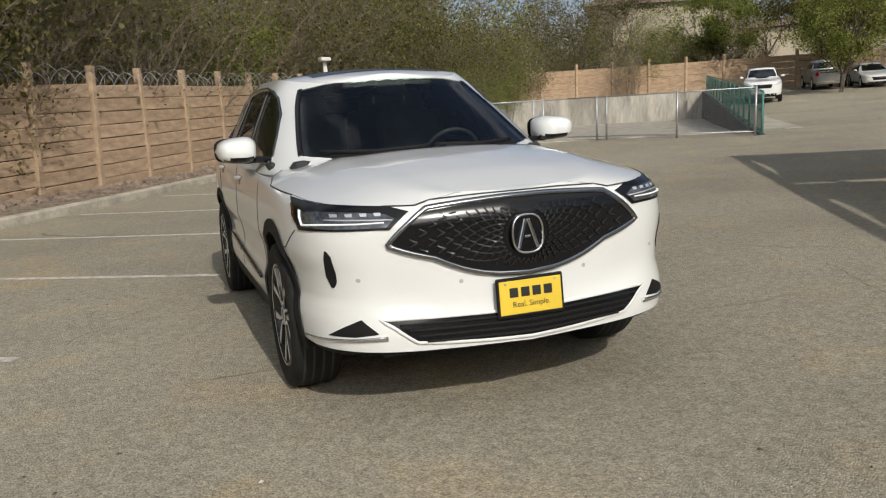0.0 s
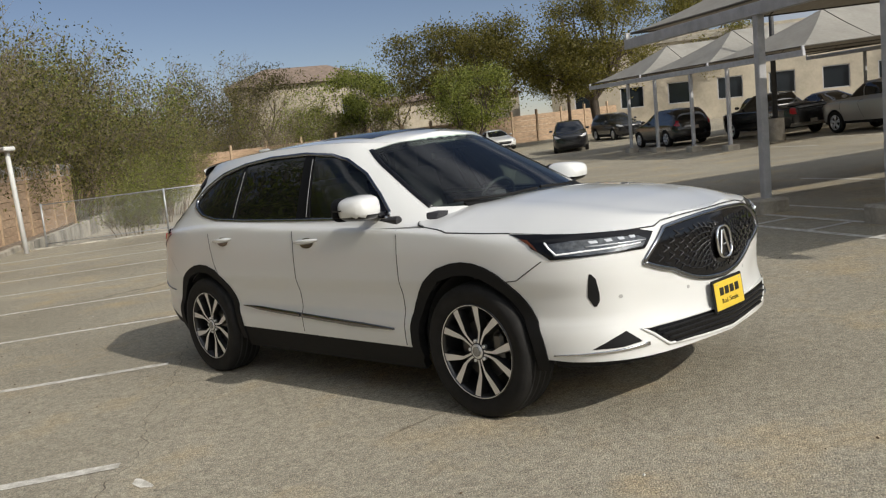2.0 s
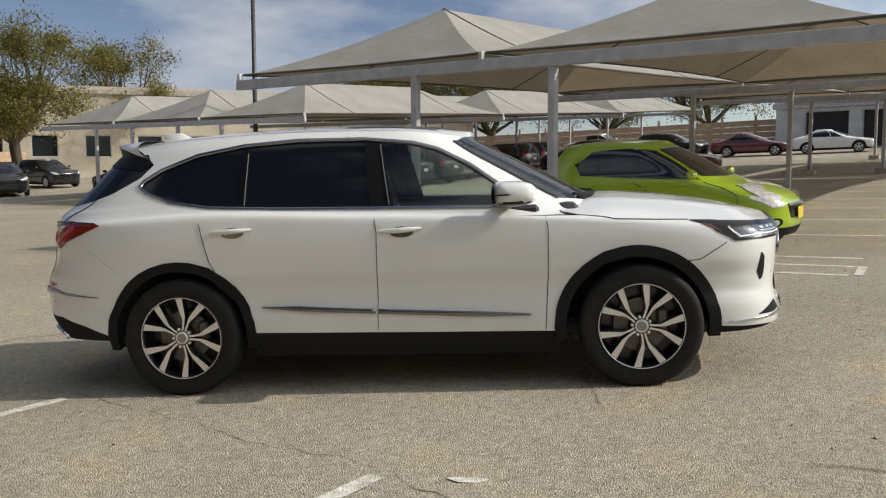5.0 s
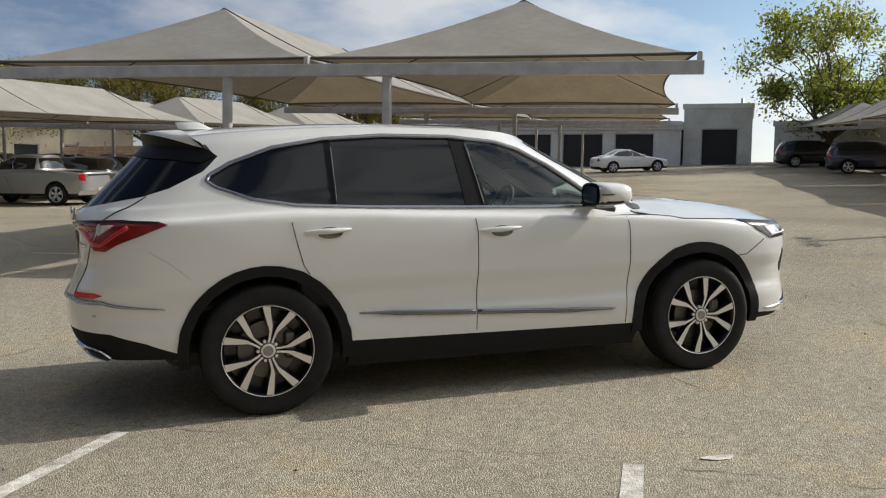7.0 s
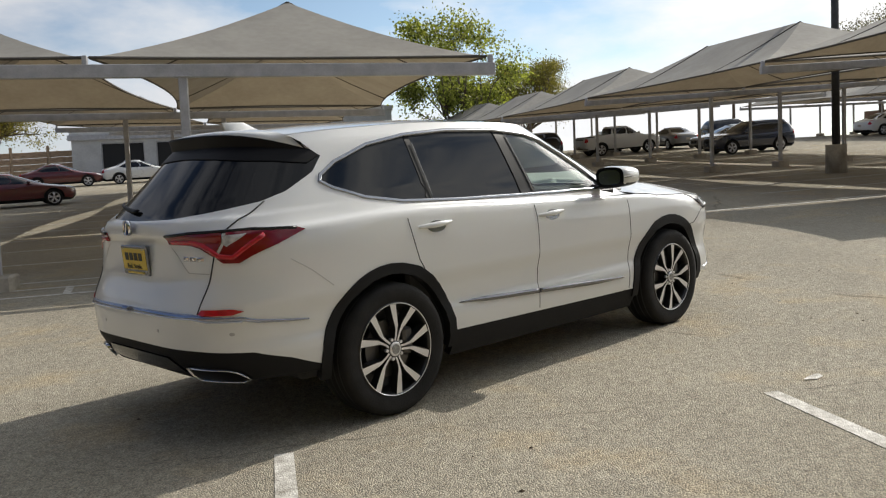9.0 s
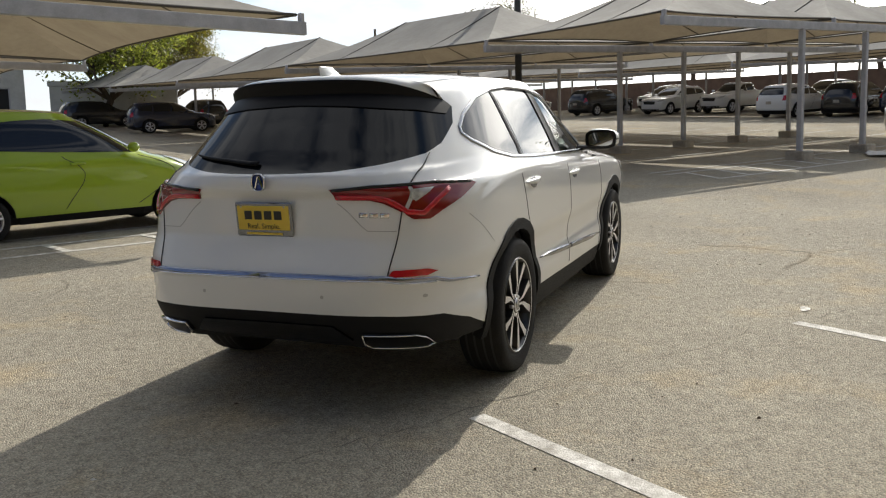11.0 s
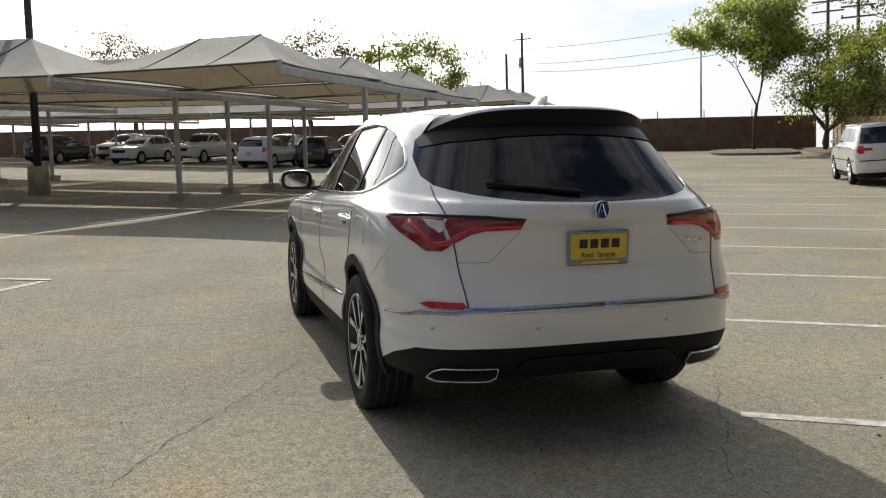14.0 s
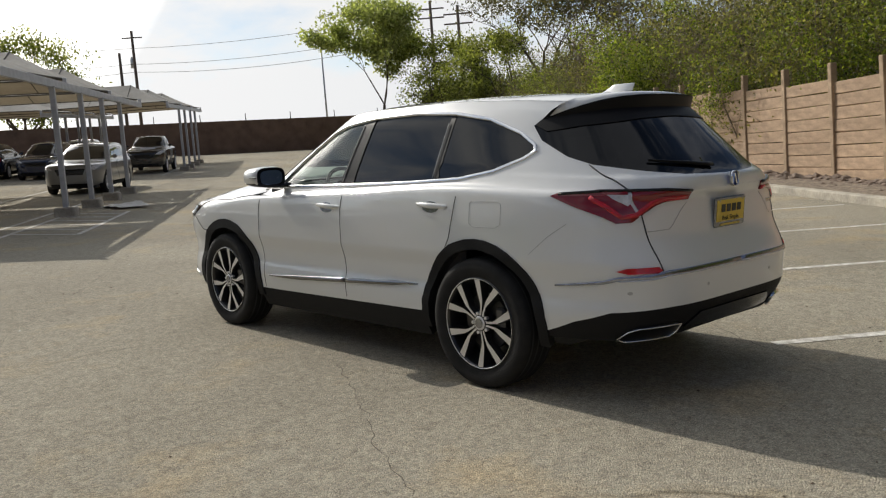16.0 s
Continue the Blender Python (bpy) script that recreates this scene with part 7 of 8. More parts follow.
for u, v, row in place:
    p = lot(u, v)
    if u < -13:
        w = (0.05, 0.35, 0.45, 0.15)
    elif u < -4:
        w = (0.50, 0.2, 0.25, 0.05)
    elif u < 24:
        w = (0.15, 0.25, 0.15, 0.45)
    else:
        w = (0.05, 0.30, 0.35, 0.30)
    src = rnd.choices(kinds, w)[0]
    size = rnd.uniform(0.6, 1.05) * (1.0 + 0.14 * row)
    if u < -4:
        size *= 1.3 if u > -16 else 1.2
    if u > 36:
        size *= 0.75
    plant(src, at(p.x, p.y, rnd.uniform(0, 6.28), size))
# scrub at the back corner of the sunken yard and beyond the far fence
for i in range(11):
    u, v = rnd.uniform(-48, -28), rnd.uniform(-21, -16.5)
    p = lot(u, v)
    plant(rnd.choices(kinds, (0.05, 0.5, 0.3, 0.15))[0], at(p.x, p.y, rnd.uniform(0, 6.28), rnd.uniform(1.1, 1.5)))
for u, v, k, size in ((-47.5, -13.5, 1, 0.95), (-49.0, -11.4, 1, 0.85), (-50.5, -13.0, 3, 1.0), (-62.5, -14, 2, 1.1), (-63.0, -9.5, 1, 0.9), (-62.6, -5.0, 2, 0.85), (-64.0, -2.0, 1, 0.8), (-64.0, 2.0, 2, 0.8), (-66.0, -17.0, 1, 1.6), (-56.0, -20.0, 2, 1.7), (-52.0, -18.5, 1, 1.6), (-70.0, 10.0, 2, 0.9), (-68.0, -12.0, 1, 1.7), (-68.0, -8.0, 2, 1.5), (-45.0, -19.0, 3, 1.5), (-38.0, -18.5, 1, 1.5)):
    p = lot(u, v)
    plant(kinds[k], at(p.x, p.y, rnd.uniform(0, 6.28), size * 0.95))
for u, v, k, size in ((-25.4, -11.2, 3, 0.45), (-35.0, -11.4, 3, 0.5), (-38.6, -13.2, 1, 0.95), (-40.5, -11.5, 3, 0.7)):
    p = lot(u, v, -0.3)
    plant(kinds[k], at(p.x, p.y, rnd.uniform(0, 6.28), size, -0.3), "spring-green scrub growing through the chain link at the yard")
for x, y, k, size in ((-49.5, 34.0, 3, 1.0), (-57.0, 32.0, 1, 1.45), (-50.0, 43.5, 1, 0.6), (-48.0, 31.5, 2, 0.62), (-49.0, 37.5, 1, 0.55), (-58.0, 50.0, 2, 1.0)):
    plant(kinds[k], at(x, y, rnd.uniform(0, 6.28), size))
for src in kinds:
    src.matrix_basis = at(*(lot(-54 - 4 * kinds.index(src), -23).xy))

# ================================================================ poles, buildings, yard


def pole(name, x, y, top, r0, r1, mat, label, arms=(), category="pole", base=False):
    g = lie(x, y)
    t = thing(name, Matrix.Translation((x, y, g)), label, category)
    part("shaft", tube((0, 0, -0.2), (0, 0, top), r0, r1, 10), mat, t)
    if base:
        part("footing", tube((0, 0, -0.1), (0, 0, 0.85), 0.32, 0.30, 14), M_CONC, t)
    for h, half_len, turn in arms:
        part("crossarm", box((half_len * 2, 0.10, 0.12), (0, 0, h), 0.01, Matrix.Rotation(turn, 3, "Z")), mat, t)
    return t


def lamp_heads(t, h, turn, mat=None):
    for s in (-1, 1):
        m = pose(0, 0, h) @ Matrix.Rotation(turn, 4, "Z")
        part("lamp_arm", box((0.5, 0.06, 0.06), (s * 0.25, 0, 0), 0.01), M_DARKSTEEL, t, loc=m)
        part("lamp_head", box((0.42, 0.30, 0.09), (s * 0.62, 0, 0.0), 0.03), M_DARKSTEEL, t, loc=m)


lp = pole("street_lamp", -9.6, 27.2, 7.8, 0.10, 0.08, M_DARKSTEEL, "dark steel parking lot light pole with two heads", category="street lamp", base=True)
lamp_heads(lp, 7.8, 0.3)
lp = pole("street_lamp", 22.2, 6.0, 9.5, 0.12, 0.10, M_DARKSTEEL, "dark steel light pole rising through the shade cloth", category="street lamp", base=True)
lamp_heads(lp, 9.5, 1.0)
lp = pole("street_lamp", 66.4, -14.6, 9.2, 0.12, 0.09, M_DARKSTEEL, "dark light pole behind the canopies", category="street lamp")
lamp_heads(lp, 9.2, 1.9)
lp = pole("street_lamp", 59.8, -41.6, 10.0, 0.10, 0.07, M_GALV, "tall grey light pole beyond the wall", category="street lamp")
part("lamp_head", box((0.5, 0.35, 0.18), (0, 0, 10.05), 0.04), M_DARKSTEEL, lp)
pole("utility_pole", -37.3, 51.6, 9.2, 0.14, 0.10, M_WOODPOLE, "wooden utility pole beside the oaks", ((8.7, 1.1, 0.3),))
up1 = pole("utility_pole", 82.0, -34.0, 13.0, 0.19, 0.13, M_WOODPOLE, "tall wooden utility pole with a transformer", ((12.3, 1.0, 0.9),))
part("transformer", tube((0.35, 0, 9.3), (0.35, 0, 10.4), 0.28, 0.28, 12), M_GALV, up1, "grey can transformer")
pole("utility_pole", 73.3, -28.8, 9.6, 0.16, 0.12, M_WOODPOLE, "short wooden utility pole", ())
pole("utility_pole", 47.5, -47.0, 11.3, 0.17, 0.12, M_WOODPOLE, "wooden utility pole with crossarms among trees", ((10.6, 1.2, 0.8), (9.8, 1.2, 0.8)))
pole("utility_pole", 53.0, -49.0, 12.6, 0.17, 0.12, M_WOODPOLE, "wooden utility pole with two crossarms", ((11.9, 1.2, 0.8), (11.1, 1.2, 0.8)))
pole("utility_pole", 74.2, 36.3, 8.6, 0.16, 0.12, M_WOODPOLE, "distant wooden utility pole with crossarms", ((8.1, 1.1, 0.4), (7.5, 1.1, 0.4)))


def wire(a, b, sag, r=0.02):
    t = thing("overhead_cable", Matrix.Translation(a), "thin black overhead cable slung between poles", "cable", "overhead cables")
    bm = bmesh.new()
    a, b = Vector(a), Vector(b)
    pts = [a.lerp(b, k / 16) - Vector((0, 0, sag * 4 * (k / 16) * (1 - k / 16))) - a for k in range(17)]
    add_rope(bm, pts, r)
    part("strand", bm, M_DARKSTEEL, t)


for h, s in ((13.6, 1.2), (12.0, 1.4), (11.2, 1.7)):
    wire((82.0, -34.0, h + 1.6), (53.0, -49.0, h + 1.2), s * 0.5)
    wire((82.0, -34.0, h + 1.6), (92.0, 20.0, h + 2.2), s)

# --- kerbed bed with gravel at the far end of the stalls
def bed(u0, u1, v0, v1):
    bm = bmesh.new()
    n = 28
    ring = []
    for k in range(n):
        a = 2 * math.pi * k / n
        ca, sa = math.copysign(abs(math.cos(a)) ** 0.5, math.cos(a)), math.copysign(abs(math.sin(a)) ** 0.5, math.sin(a))
        ring.append(((u0 + u1) / 2 + ca * (u1 - u0) / 2, (v0 + v1) / 2 + sa * (v1 - v0) / 2))
    mu, mv = (u0 + u1) / 2, (v0 + v1) / 2
    rows = [[lot(mu + (u - mu) * q, mv + (v - mv) * q, h) for u, v in ring] for q, h in ((1.0, -0.2), (1.0, 0.15), (0.96, 0.17), (0.93, 0.12), (0.5, 0.22))]
    vs, _ = add_grid(bm, rows, closed=True, smooth=False)
    bm.faces.new(vs[-1])
    bmesh.ops.recalc_face_normals(bm, faces=bm.faces)
    tagged(part("planting_bed", bm, M_BED), "gravel planting bed with a concrete edge", "planting bed", kind="structure")


bed(50.0, 57.0, -15.0, -9.5)

# --- far brown wall
M_BROWNWALL = material("brown painted masonry", (0.17, 0.105, 0.07), 0.9, var=0.3, scale=1.5, bump=0.4, bump_scale=15)


def wall_v(name, u, v0, v1, h, mat, label, thick=0.3):
    bm = bmesh.new()
    rows = []
    n = max(2, int((v1 - v0) / 2))
    for i in range(n + 1):
        v = v0 + (v1 - v0) * i / n
        g = lot(u, v)
        a = lot(u, v, -0.5)
        b = lot(u + thick, v, -0.5)
        rows.append([a, Vector((a.x, a.y, g.z + h)), Vector((b.x, b.y, g.z + h)), b])
    vs, _ = add_grid(bm, rows, smooth=False)
    bm.faces.new(vs[0])
    bm.faces.new(vs[-1])
    bmesh.ops.recalc_face_normals(bm, faces=bm.faces)
    return tagged(part(name, bm, mat), label, "wall", kind="structure")


wall_v("wall_east", 60.0, -17.0, 70.0, 2.5, M_BROWNWALL, "plain brown masonry wall closing the far end of the lot")
for k in range(22):
    p = lot(60.15, -16.0 + 3.4 * k, 2.4)
    t = thing("wall_post", Matrix.Translation(p), "thin steel post on top of the brown wall", "post", "posts on the wall")
    part("upright", box((0.05, 0.05, 0.65), (0, 0, 0.3), 0.006), M_DARKSTEEL, t)

# --- buildings
M_RENDER = material("cream render", (0.50, 0.44, 0.34), 0.9, var=0.2, scale=0.6, bump=0.2, bump_scale=20)
M_WHITEWALL = material("white painted block wall", (0.60, 0.60, 0.58), 0.85, var=0.18, scale=0.8, bump=0.2, bump_scale=15)
M_ROOF = material("grey brown roof shingles", (0.24, 0.18, 0.14), 0.9, var=0.35, scale=3, bump=0.5, bump_scale=20)
M_METALROOF = material("ribbed metal sheet", (0.52, 0.52, 0.50), 0.5, metal=0.3, var=0.15, scale=2)
M_WINDOW = material("dark building window", (0.02, 0.025, 0.03), 0.1, coat=0.4)
M_OPEN = material("near-black of bay shade and floors", (0.03, 0.03, 0.03), 0.9)


def building(name, x, y, turn, w, d, h, mat, label, windows=(), roof="flat", sink=1.0, roof_mat=None, trim=None, fill=None):
    """Walls with window and door openings set into the front face (local -y)."""
    t = thing(name, Matrix.Translation((x, y, lie(x, y))) @ Matrix.Rotation(radians(turn), 4, "Z"), label, "building", kind="structure")
    xs = sorted({-w / 2, w / 2, *[a for q in windows for a in (q[0], q[1])]})
    zs = sorted({-sink, h, *[a for q in windows for a in (q[2], q[3])]})
    bm = bmesh.new()
    for x0, x1 in zip(xs, xs[1:]):
        for z0, z1 in zip(zs, zs[1:]):
            if any(q[0] <= x0 and x1 <= q[1] and q[2] <= z0 and z1 <= q[3] for q in windows):
                continue
            add_box(bm, (x1 - x0, 0.3, z1 - z0), ((x0 + x1) / 2, 0.15 - d / 2, (z0 + z1) / 2))
    bmesh.ops.remove_doubles(bm, verts=bm.verts, dist=0.001)
    part("wall", bm, mat, t)
    for sx in (-1, 1):
        part("wall", box((0.3, d - 0.3, h + sink), (sx * (w / 2 - 0.15), 0.15, (h - sink) / 2)), mat, t)
    part("wall", box((w, 0.3, h + sink), (0, d / 2 - 0.15, (h - sink) / 2)), mat, t)
    part("floor", box((w - 0.6, d - 0.6, 0.1), (0, 0, 0.0)), M_OPEN, t)
    for q in windows:
        # with M_OPEN the pane is a dark sheet standing for the shade inside an open bay
        win = part("window", box((q[1] - q[0] - 0.1, 0.05, q[3] - q[2] - 0.1), ((q[0] + q[1]) / 2, 0.24 - d / 2, (q[2] + q[3]) / 2), 0.01), fill or M_WINDOW, t)
        bm = bmesh.new()
        for s in (-1, 1):
            add_box(bm, (0.08, 0.10, q[3] - q[2]), ((q[0] + q[1]) / 2 + s * ((q[1] - q[0]) / 2 - 0.04), 0.12 - d / 2, (q[2] + q[3]) / 2))
            add_box(bm, (q[1] - q[0], 0.10, 0.08), ((q[0] + q[1]) / 2, 0.12 - d / 2, (q[2] + q[3]) / 2 + s * ((q[3] - q[2]) / 2 - 0.04)))
        part("frame", bm, M_STEEL, win)
    rm = roof_mat or mat
    if roof == "flat":
        part("roof", box((w + 0.2, d + 0.2, 0.35), (0, 0, h + 0.15), 0.02), rm, t)
    else:
        bm = bmesh.new()
        o, r = 0.5, roof
        v = [bm.verts.new(q) for q in ((-w / 2 - o, -d / 2 - o, h), (w / 2 + o, -d / 2 - o, h), (w / 2 + o, d / 2 + o, h), (-w / 2 - o, d / 2 + o, h), (-w / 2 + d * 0.35, 0, h + r), (w / 2 - d * 0.35, 0, h + r))]
        for f in ((0, 1, 5, 4), (2, 3, 4, 5), (1, 2, 5), (3, 0, 4), (3, 2, 1, 0)):
            bm.faces.new([v[i] for i in f])
        part("roof", bm, rm, t)
    if trim:
        part("cornice", box((w + 0.4, 0.2, 0.4), (0, -d / 2 - 0.1, h - 0.1), 0.02), trim, t)
    return t


# two-storey house beyond the far fence, half hidden by trees
building("house", -61.2, 42.9, 58, 12.0, 9, 7.4, M_RENDER, "two-storey cream house with a shingle roof behind trees", [(3.4, 4.7, 1.0, 2.4), (3.4, 4.7, 4.4, 5.8)], 1.8, roof_mat=M_ROOF)
building("house", -62.0, 60.0, 48, 18, 10, 5.2, M_RENDER, "low cream house with a shingle roof behind the oaks", [(-6.5, -4.5, 1.0, 2.4), (-1.0, 1.0, 0.2, 2.3), (4.0, 6.0, 1.0, 2.4)], 1.0, roof_mat=M_ROOF)
building("school_building", -26.0, 72.0, 25, 44, 12, 6.6, M_RENDER, "long cream flat-roofed building beyond the canopies", [(-20 + 4.0 * k, -18 + 4.0 * k, 1.2, 3.0) for k in range(10)], trim=M_CONC)
# workshop at the end of the lane
ang = math.degrees(math.atan2(45.0, 35.3)) - 90
building("workshop", 38.4, 49.2, ang, 4.6, 9, 3.7, M_WHITEWALL, "white block workshop with an open bay door", [(-1.1, 1.4, -0.9, 2.3)], fill=M_OPEN)
building("workshop", 29.2, 56.0, ang, 18, 10, 2.7, M_WHITEWALL, "low white workshop wing with dark open bays", [(-7.0, -4.0, -0.9, 2.2), (-3.2, -0.2, -0.9, 2.2), (0.6, 3.6, -0.9, 2.2), (4.4, 7.2, -0.9, 2.2)], trim=M_STEEL, fill=M_OPEN)
building("metal_shed", 44.0, 42.6, ang - 12, 8.0, 8, 2.3, M_METALROOF, "pale ribbed metal shed beside the workshop lane", [])
pole("utility_pole", 38.9, 47.3, 4.7, 0.11, 0.11, M_GALV, "short grey steel pole beside the workshop")

# --- the sunken yard behind chain link
M_MESH = material("green windscreen mesh", (0.05, 0.20, 0.16), 0.8, var=0.3, scale=3)
M_MESH.node_tree.nodes["Principled BSDF"].inputs["Alpha"].default_value = 0.72
M_DARKWALL = material("dark mottled concrete", (0.055, 0.062, 0.055), 0.9, var=0.5, scale=1.5, bump=0.4, bump_scale=30)
M_GREENRAIL = material("green painted rail", (0.06, 0.22, 0.18), 0.5, var=0.25, scale=3)


def yard():
    u0, u1, v0, v1 = PIT
    VR = -1.05                                   # the railed side

    def deep(u):
        return -0.15 - 0.45 * (u1 - u) / (u1 - u0)

    def wall_top(u):
        return 0.8 * (u1 + 2.5 - u) / (u1 + 2.5 - u0)

    bm = bmesh.new()
    us = [u0 + 2 * k for k in range(int((u1 - u0) / 2) + 1)]
    rows = [[lot(u, v, deep(u)) for v in (v0, v0 + 4, v0 + 8, VR)] for u in us]
    add_grid(bm, rows)
    bmesh.ops.recalc_face_normals(bm, faces=bm.faces)
    if bm.faces[:][0].normal.z < 0:
        bmesh.ops.reverse_faces(bm, faces=bm.faces)
    tagged(part("yard_floor", bm, M_CONC), "bare stained concrete floor of the sunken yard", "ground", kind="structure")

    def side(name, pts, up, label, mat=M_CONC_STAIN, thick=(0, 0)):
        bm = bmesh.new()
        rows = []
        for u, v in pts:
            h = up(u) if callable(up) else up
            a, b = lot(u, v, -0.9), lot(u, v, h)
            c, d = lot(u + thick[0], v + thick[1], h), lot(u + thick[0], v + thick[1], -0.9)
            rows.append([a, b, c, d])
        vs, _ = add_grid(bm, rows, smooth=False)
        bm.faces.new(vs[0])
        bm.faces.new(vs[-1])
        bmesh.ops.recalc_face_normals(bm, faces=bm.faces)
        tagged(part(name, bm, mat), label, "wall", kind="structure")

    vv = [v0 + 2 * k for k in range(int((v1 - v0) / 2) + 1)]
    side("wall_yard_back", [(u0, v) for v in vv], 0.8, "stained concrete retaining wall behind the yard", thick=(-0.3, 0))
    side("wall_yard_side", [(u, VR) for u in us + [u1 + 2.4]], wall_top, "dark concrete side wall below the green rail", M_DARKWALL, (0, 0.22))
    side("wall_yard_side", [(u, v0 + 0.004) for u in us], 0.25, "stained concrete side wall of the yard", thick=(0, -0.25))
    side("wall_yard_front", [(u1 - 0.004, v) for v in vv], 0.03, "cracked concrete lip of the yard", thick=(0.4, 0))
    side("pavement", [(u, VR + 0.22) for u in us], 0.012, "pale concrete strip beside the green rail", M_CONC, (0, -VR + 0.3))
    # chain link along the front, with gate posts
    f = thing("chain_link_fence", Matrix.Translation(lot(u1 + 0.2, -7)), "sagging grey chain link fence with pipe posts", "fence")
    o = lot(u1 + 0.2, -7)

    def line(v):
        return u1 + 0.15 + max(0, v + 6.5) * 0.45

    for v in (-13.6, -10.0, -7.55, -7.25, -5.55, -5.25, -3.2, VR - 0.1):
        part("post", tube(lot(line(v), v) - o, lot(line(v), v, 1.36) - o, 0.032, 0.032, 8), M_GALV, f)
    for va, vb in ((-13.6, -6.5), (-6.5, VR - 0.1)):
        for h in (0.12, 1.32):
            part("rail", tube(lot(line(va), va, h) - o, lot(line(vb), vb, h) - o, 0.018, 0.018, 6), M_GALV, f)
    bm = bmesh.new()
    n = 150
    lo_v, hi_v = -13.6, VR - 0.1
    for k in range(n):
        a = lo_v + (hi_v - lo_v) * k / n
        for s in (1, -1):
            b = min(hi_v, max(lo_v, a + s * 1.2))
            if abs(b - a) < 0.02:
                continue
            add_tube(bm, lot(line(a), a, 0.12) - o, lot(line(b), b, 0.12 + abs(b - a)) - o, 0.0026, 0.0026, 3, False)
    part("wire_mesh", bm, M_GALV, f)
    # green rail on the long side, with mesh
    g = thing("railing", Matrix.Translation(lot(-32, VR)), "green painted steel railing backed with green mesh", "railing")
    o = lot(-32, VR)
    tops = [u1 + 2.4 - 1.5 * k for k in range(15)]

    def tall(u):
        return wall_top(u) + 1.2 - 0.35 * (u1 + 2.4 - u) / 22.4

    for u in tops:
        part("post", tube(lot(u, VR + 0.1, wall_top(u) - 0.1) - o, lot(u, VR + 0.1, tall(u)) - o, 0.03, 0.03, 6), M_GREENRAIL, g)
    a, b = tops[0], tops[-1]
    for q in (0.08, 0.55, 1.0):
        part("rail", tube(lot(a, VR + 0.1, wall_top(a) + (tall(a) - wall_top(a)) * q) - o, lot(b, VR + 0.1, wall_top(b) + (tall(b) - wall_top(b)) * q) - o, 0.024, 0.024, 6), M_GREENRAIL, g)
    bm = bmesh.new()
    add_grid(bm, [[lot(u, VR + 0.14, wall_top(u) + 0.05) - o for u in tops], [lot(u, VR + 0.14, tall(u) - 0.03) - o for u in tops]])
    part("mesh_panel", bm, M_MESH, g, "green woven mesh")
    # corner lamp by the fence
    t = thing("lamp_post", Matrix.Translation((-21.6, 4.4, lie(-21.6, 4.4))), "leaning white steel lamp post with a floodlight", "lamp post")
    part("shaft", tube((0, 0, -0.2), (0.0, -0.11, 3.0), 0.075, 0.065, 10), M_WHITEWALL, t)
    part("floodlight", box((0.55, 0.32, 0.12), (0, -0.11, 3.03), 0.03), M_WHITEWALL, t)


yard()

# --- small litter: pale paper scraps and dark specks on the asphalt
M_SCRAP = material("pale scrap", (0.62, 0.60, 0.55), 0.8, var=0.2)
p = Vector((0.46, -2.49, 0))
t = thing("paint_spot", Matrix.Translation((p.x, p.y, lie(p.x, p.y) + 0.004)), "pale paint splash on the asphalt near a stall line", "paint spot")
bm = bmesh.new()
ring = [bm.verts.new((0.085 * (1 + 0.25 * math.sin(3 * a)) * math.cos(a), 0.04 * (1 + 0.2 * math.cos(2 * a)) * math.sin(a), 0.0)) for a in [2 * math.pi * k / 20 for k in range(20)]]
bm.faces.new(ring)
part("splash", bm, M_LINE, t)
q = lot(14.6, -0.9)
t = thing("plastic_sheet", Matrix.Translation(q), "crumpled pale plastic sheet beside a post footing", "rubbish")
bm = bmesh.new()
rs = random.Random(4)
add_grid(bm, [[Vector((-0.7 + 1.4 * i / 10, -0.4 + 0.8 * j / 8, 0.02 + 0.16 * rs.random() * (1 - abs(i - 5) / 5))) for j in range(9)] for i in range(11)])
bmesh.ops.recalc_face_normals(bm, faces=bm.faces)
part("sheet", bm, M_SCRAP, t)
bm = bmesh.new()
rs = random.Random(9)
for k in range(1500):
    a, r = rs.uniform(0, 6.28), 2.0 + 11 * math.sqrt(rs.random())
    x, y = r * math.cos(a), r * math.sin(a)
    s = rs.uniform(0.004, 0.016)
    z = lie(x, y)
    c = Vector((x, y, z + 0.003))
    b = rs.uniform(0, 3.14)
    e1, e2 = Vector((math.cos(b), math.sin(b), 0)) * s, Vector((-math.sin(b), math.cos(b), 0)) * s * 0.6
    vs = [bm.verts.new(c + q) for q in (e1, e2, -e1, -e2)] + [bm.verts.new(c + Vector((0, 0, s * 0.6)))]
    for i in range(4):
        f = bm.faces.new((vs[i], vs[(i + 1) % 4], vs[4]))
        f.material_index = 0 if k % 3 else 1
litter = part("leaf_litter", bm, [material("dry leaf bits", (0.10, 0.07, 0.045), 0.9), M_SCRAP])
tagged(litter, "scattered dry leaf crumbs and pale chips on the asphalt", "litter", kind="stuff")


# --- rocks heaped along the foot of the fence
M_ROCK = material("brown fieldstone", (0.23, 0.175, 0.135), 0.92, var=0.5, scale=5, bump=0.6, bump_scale=30)


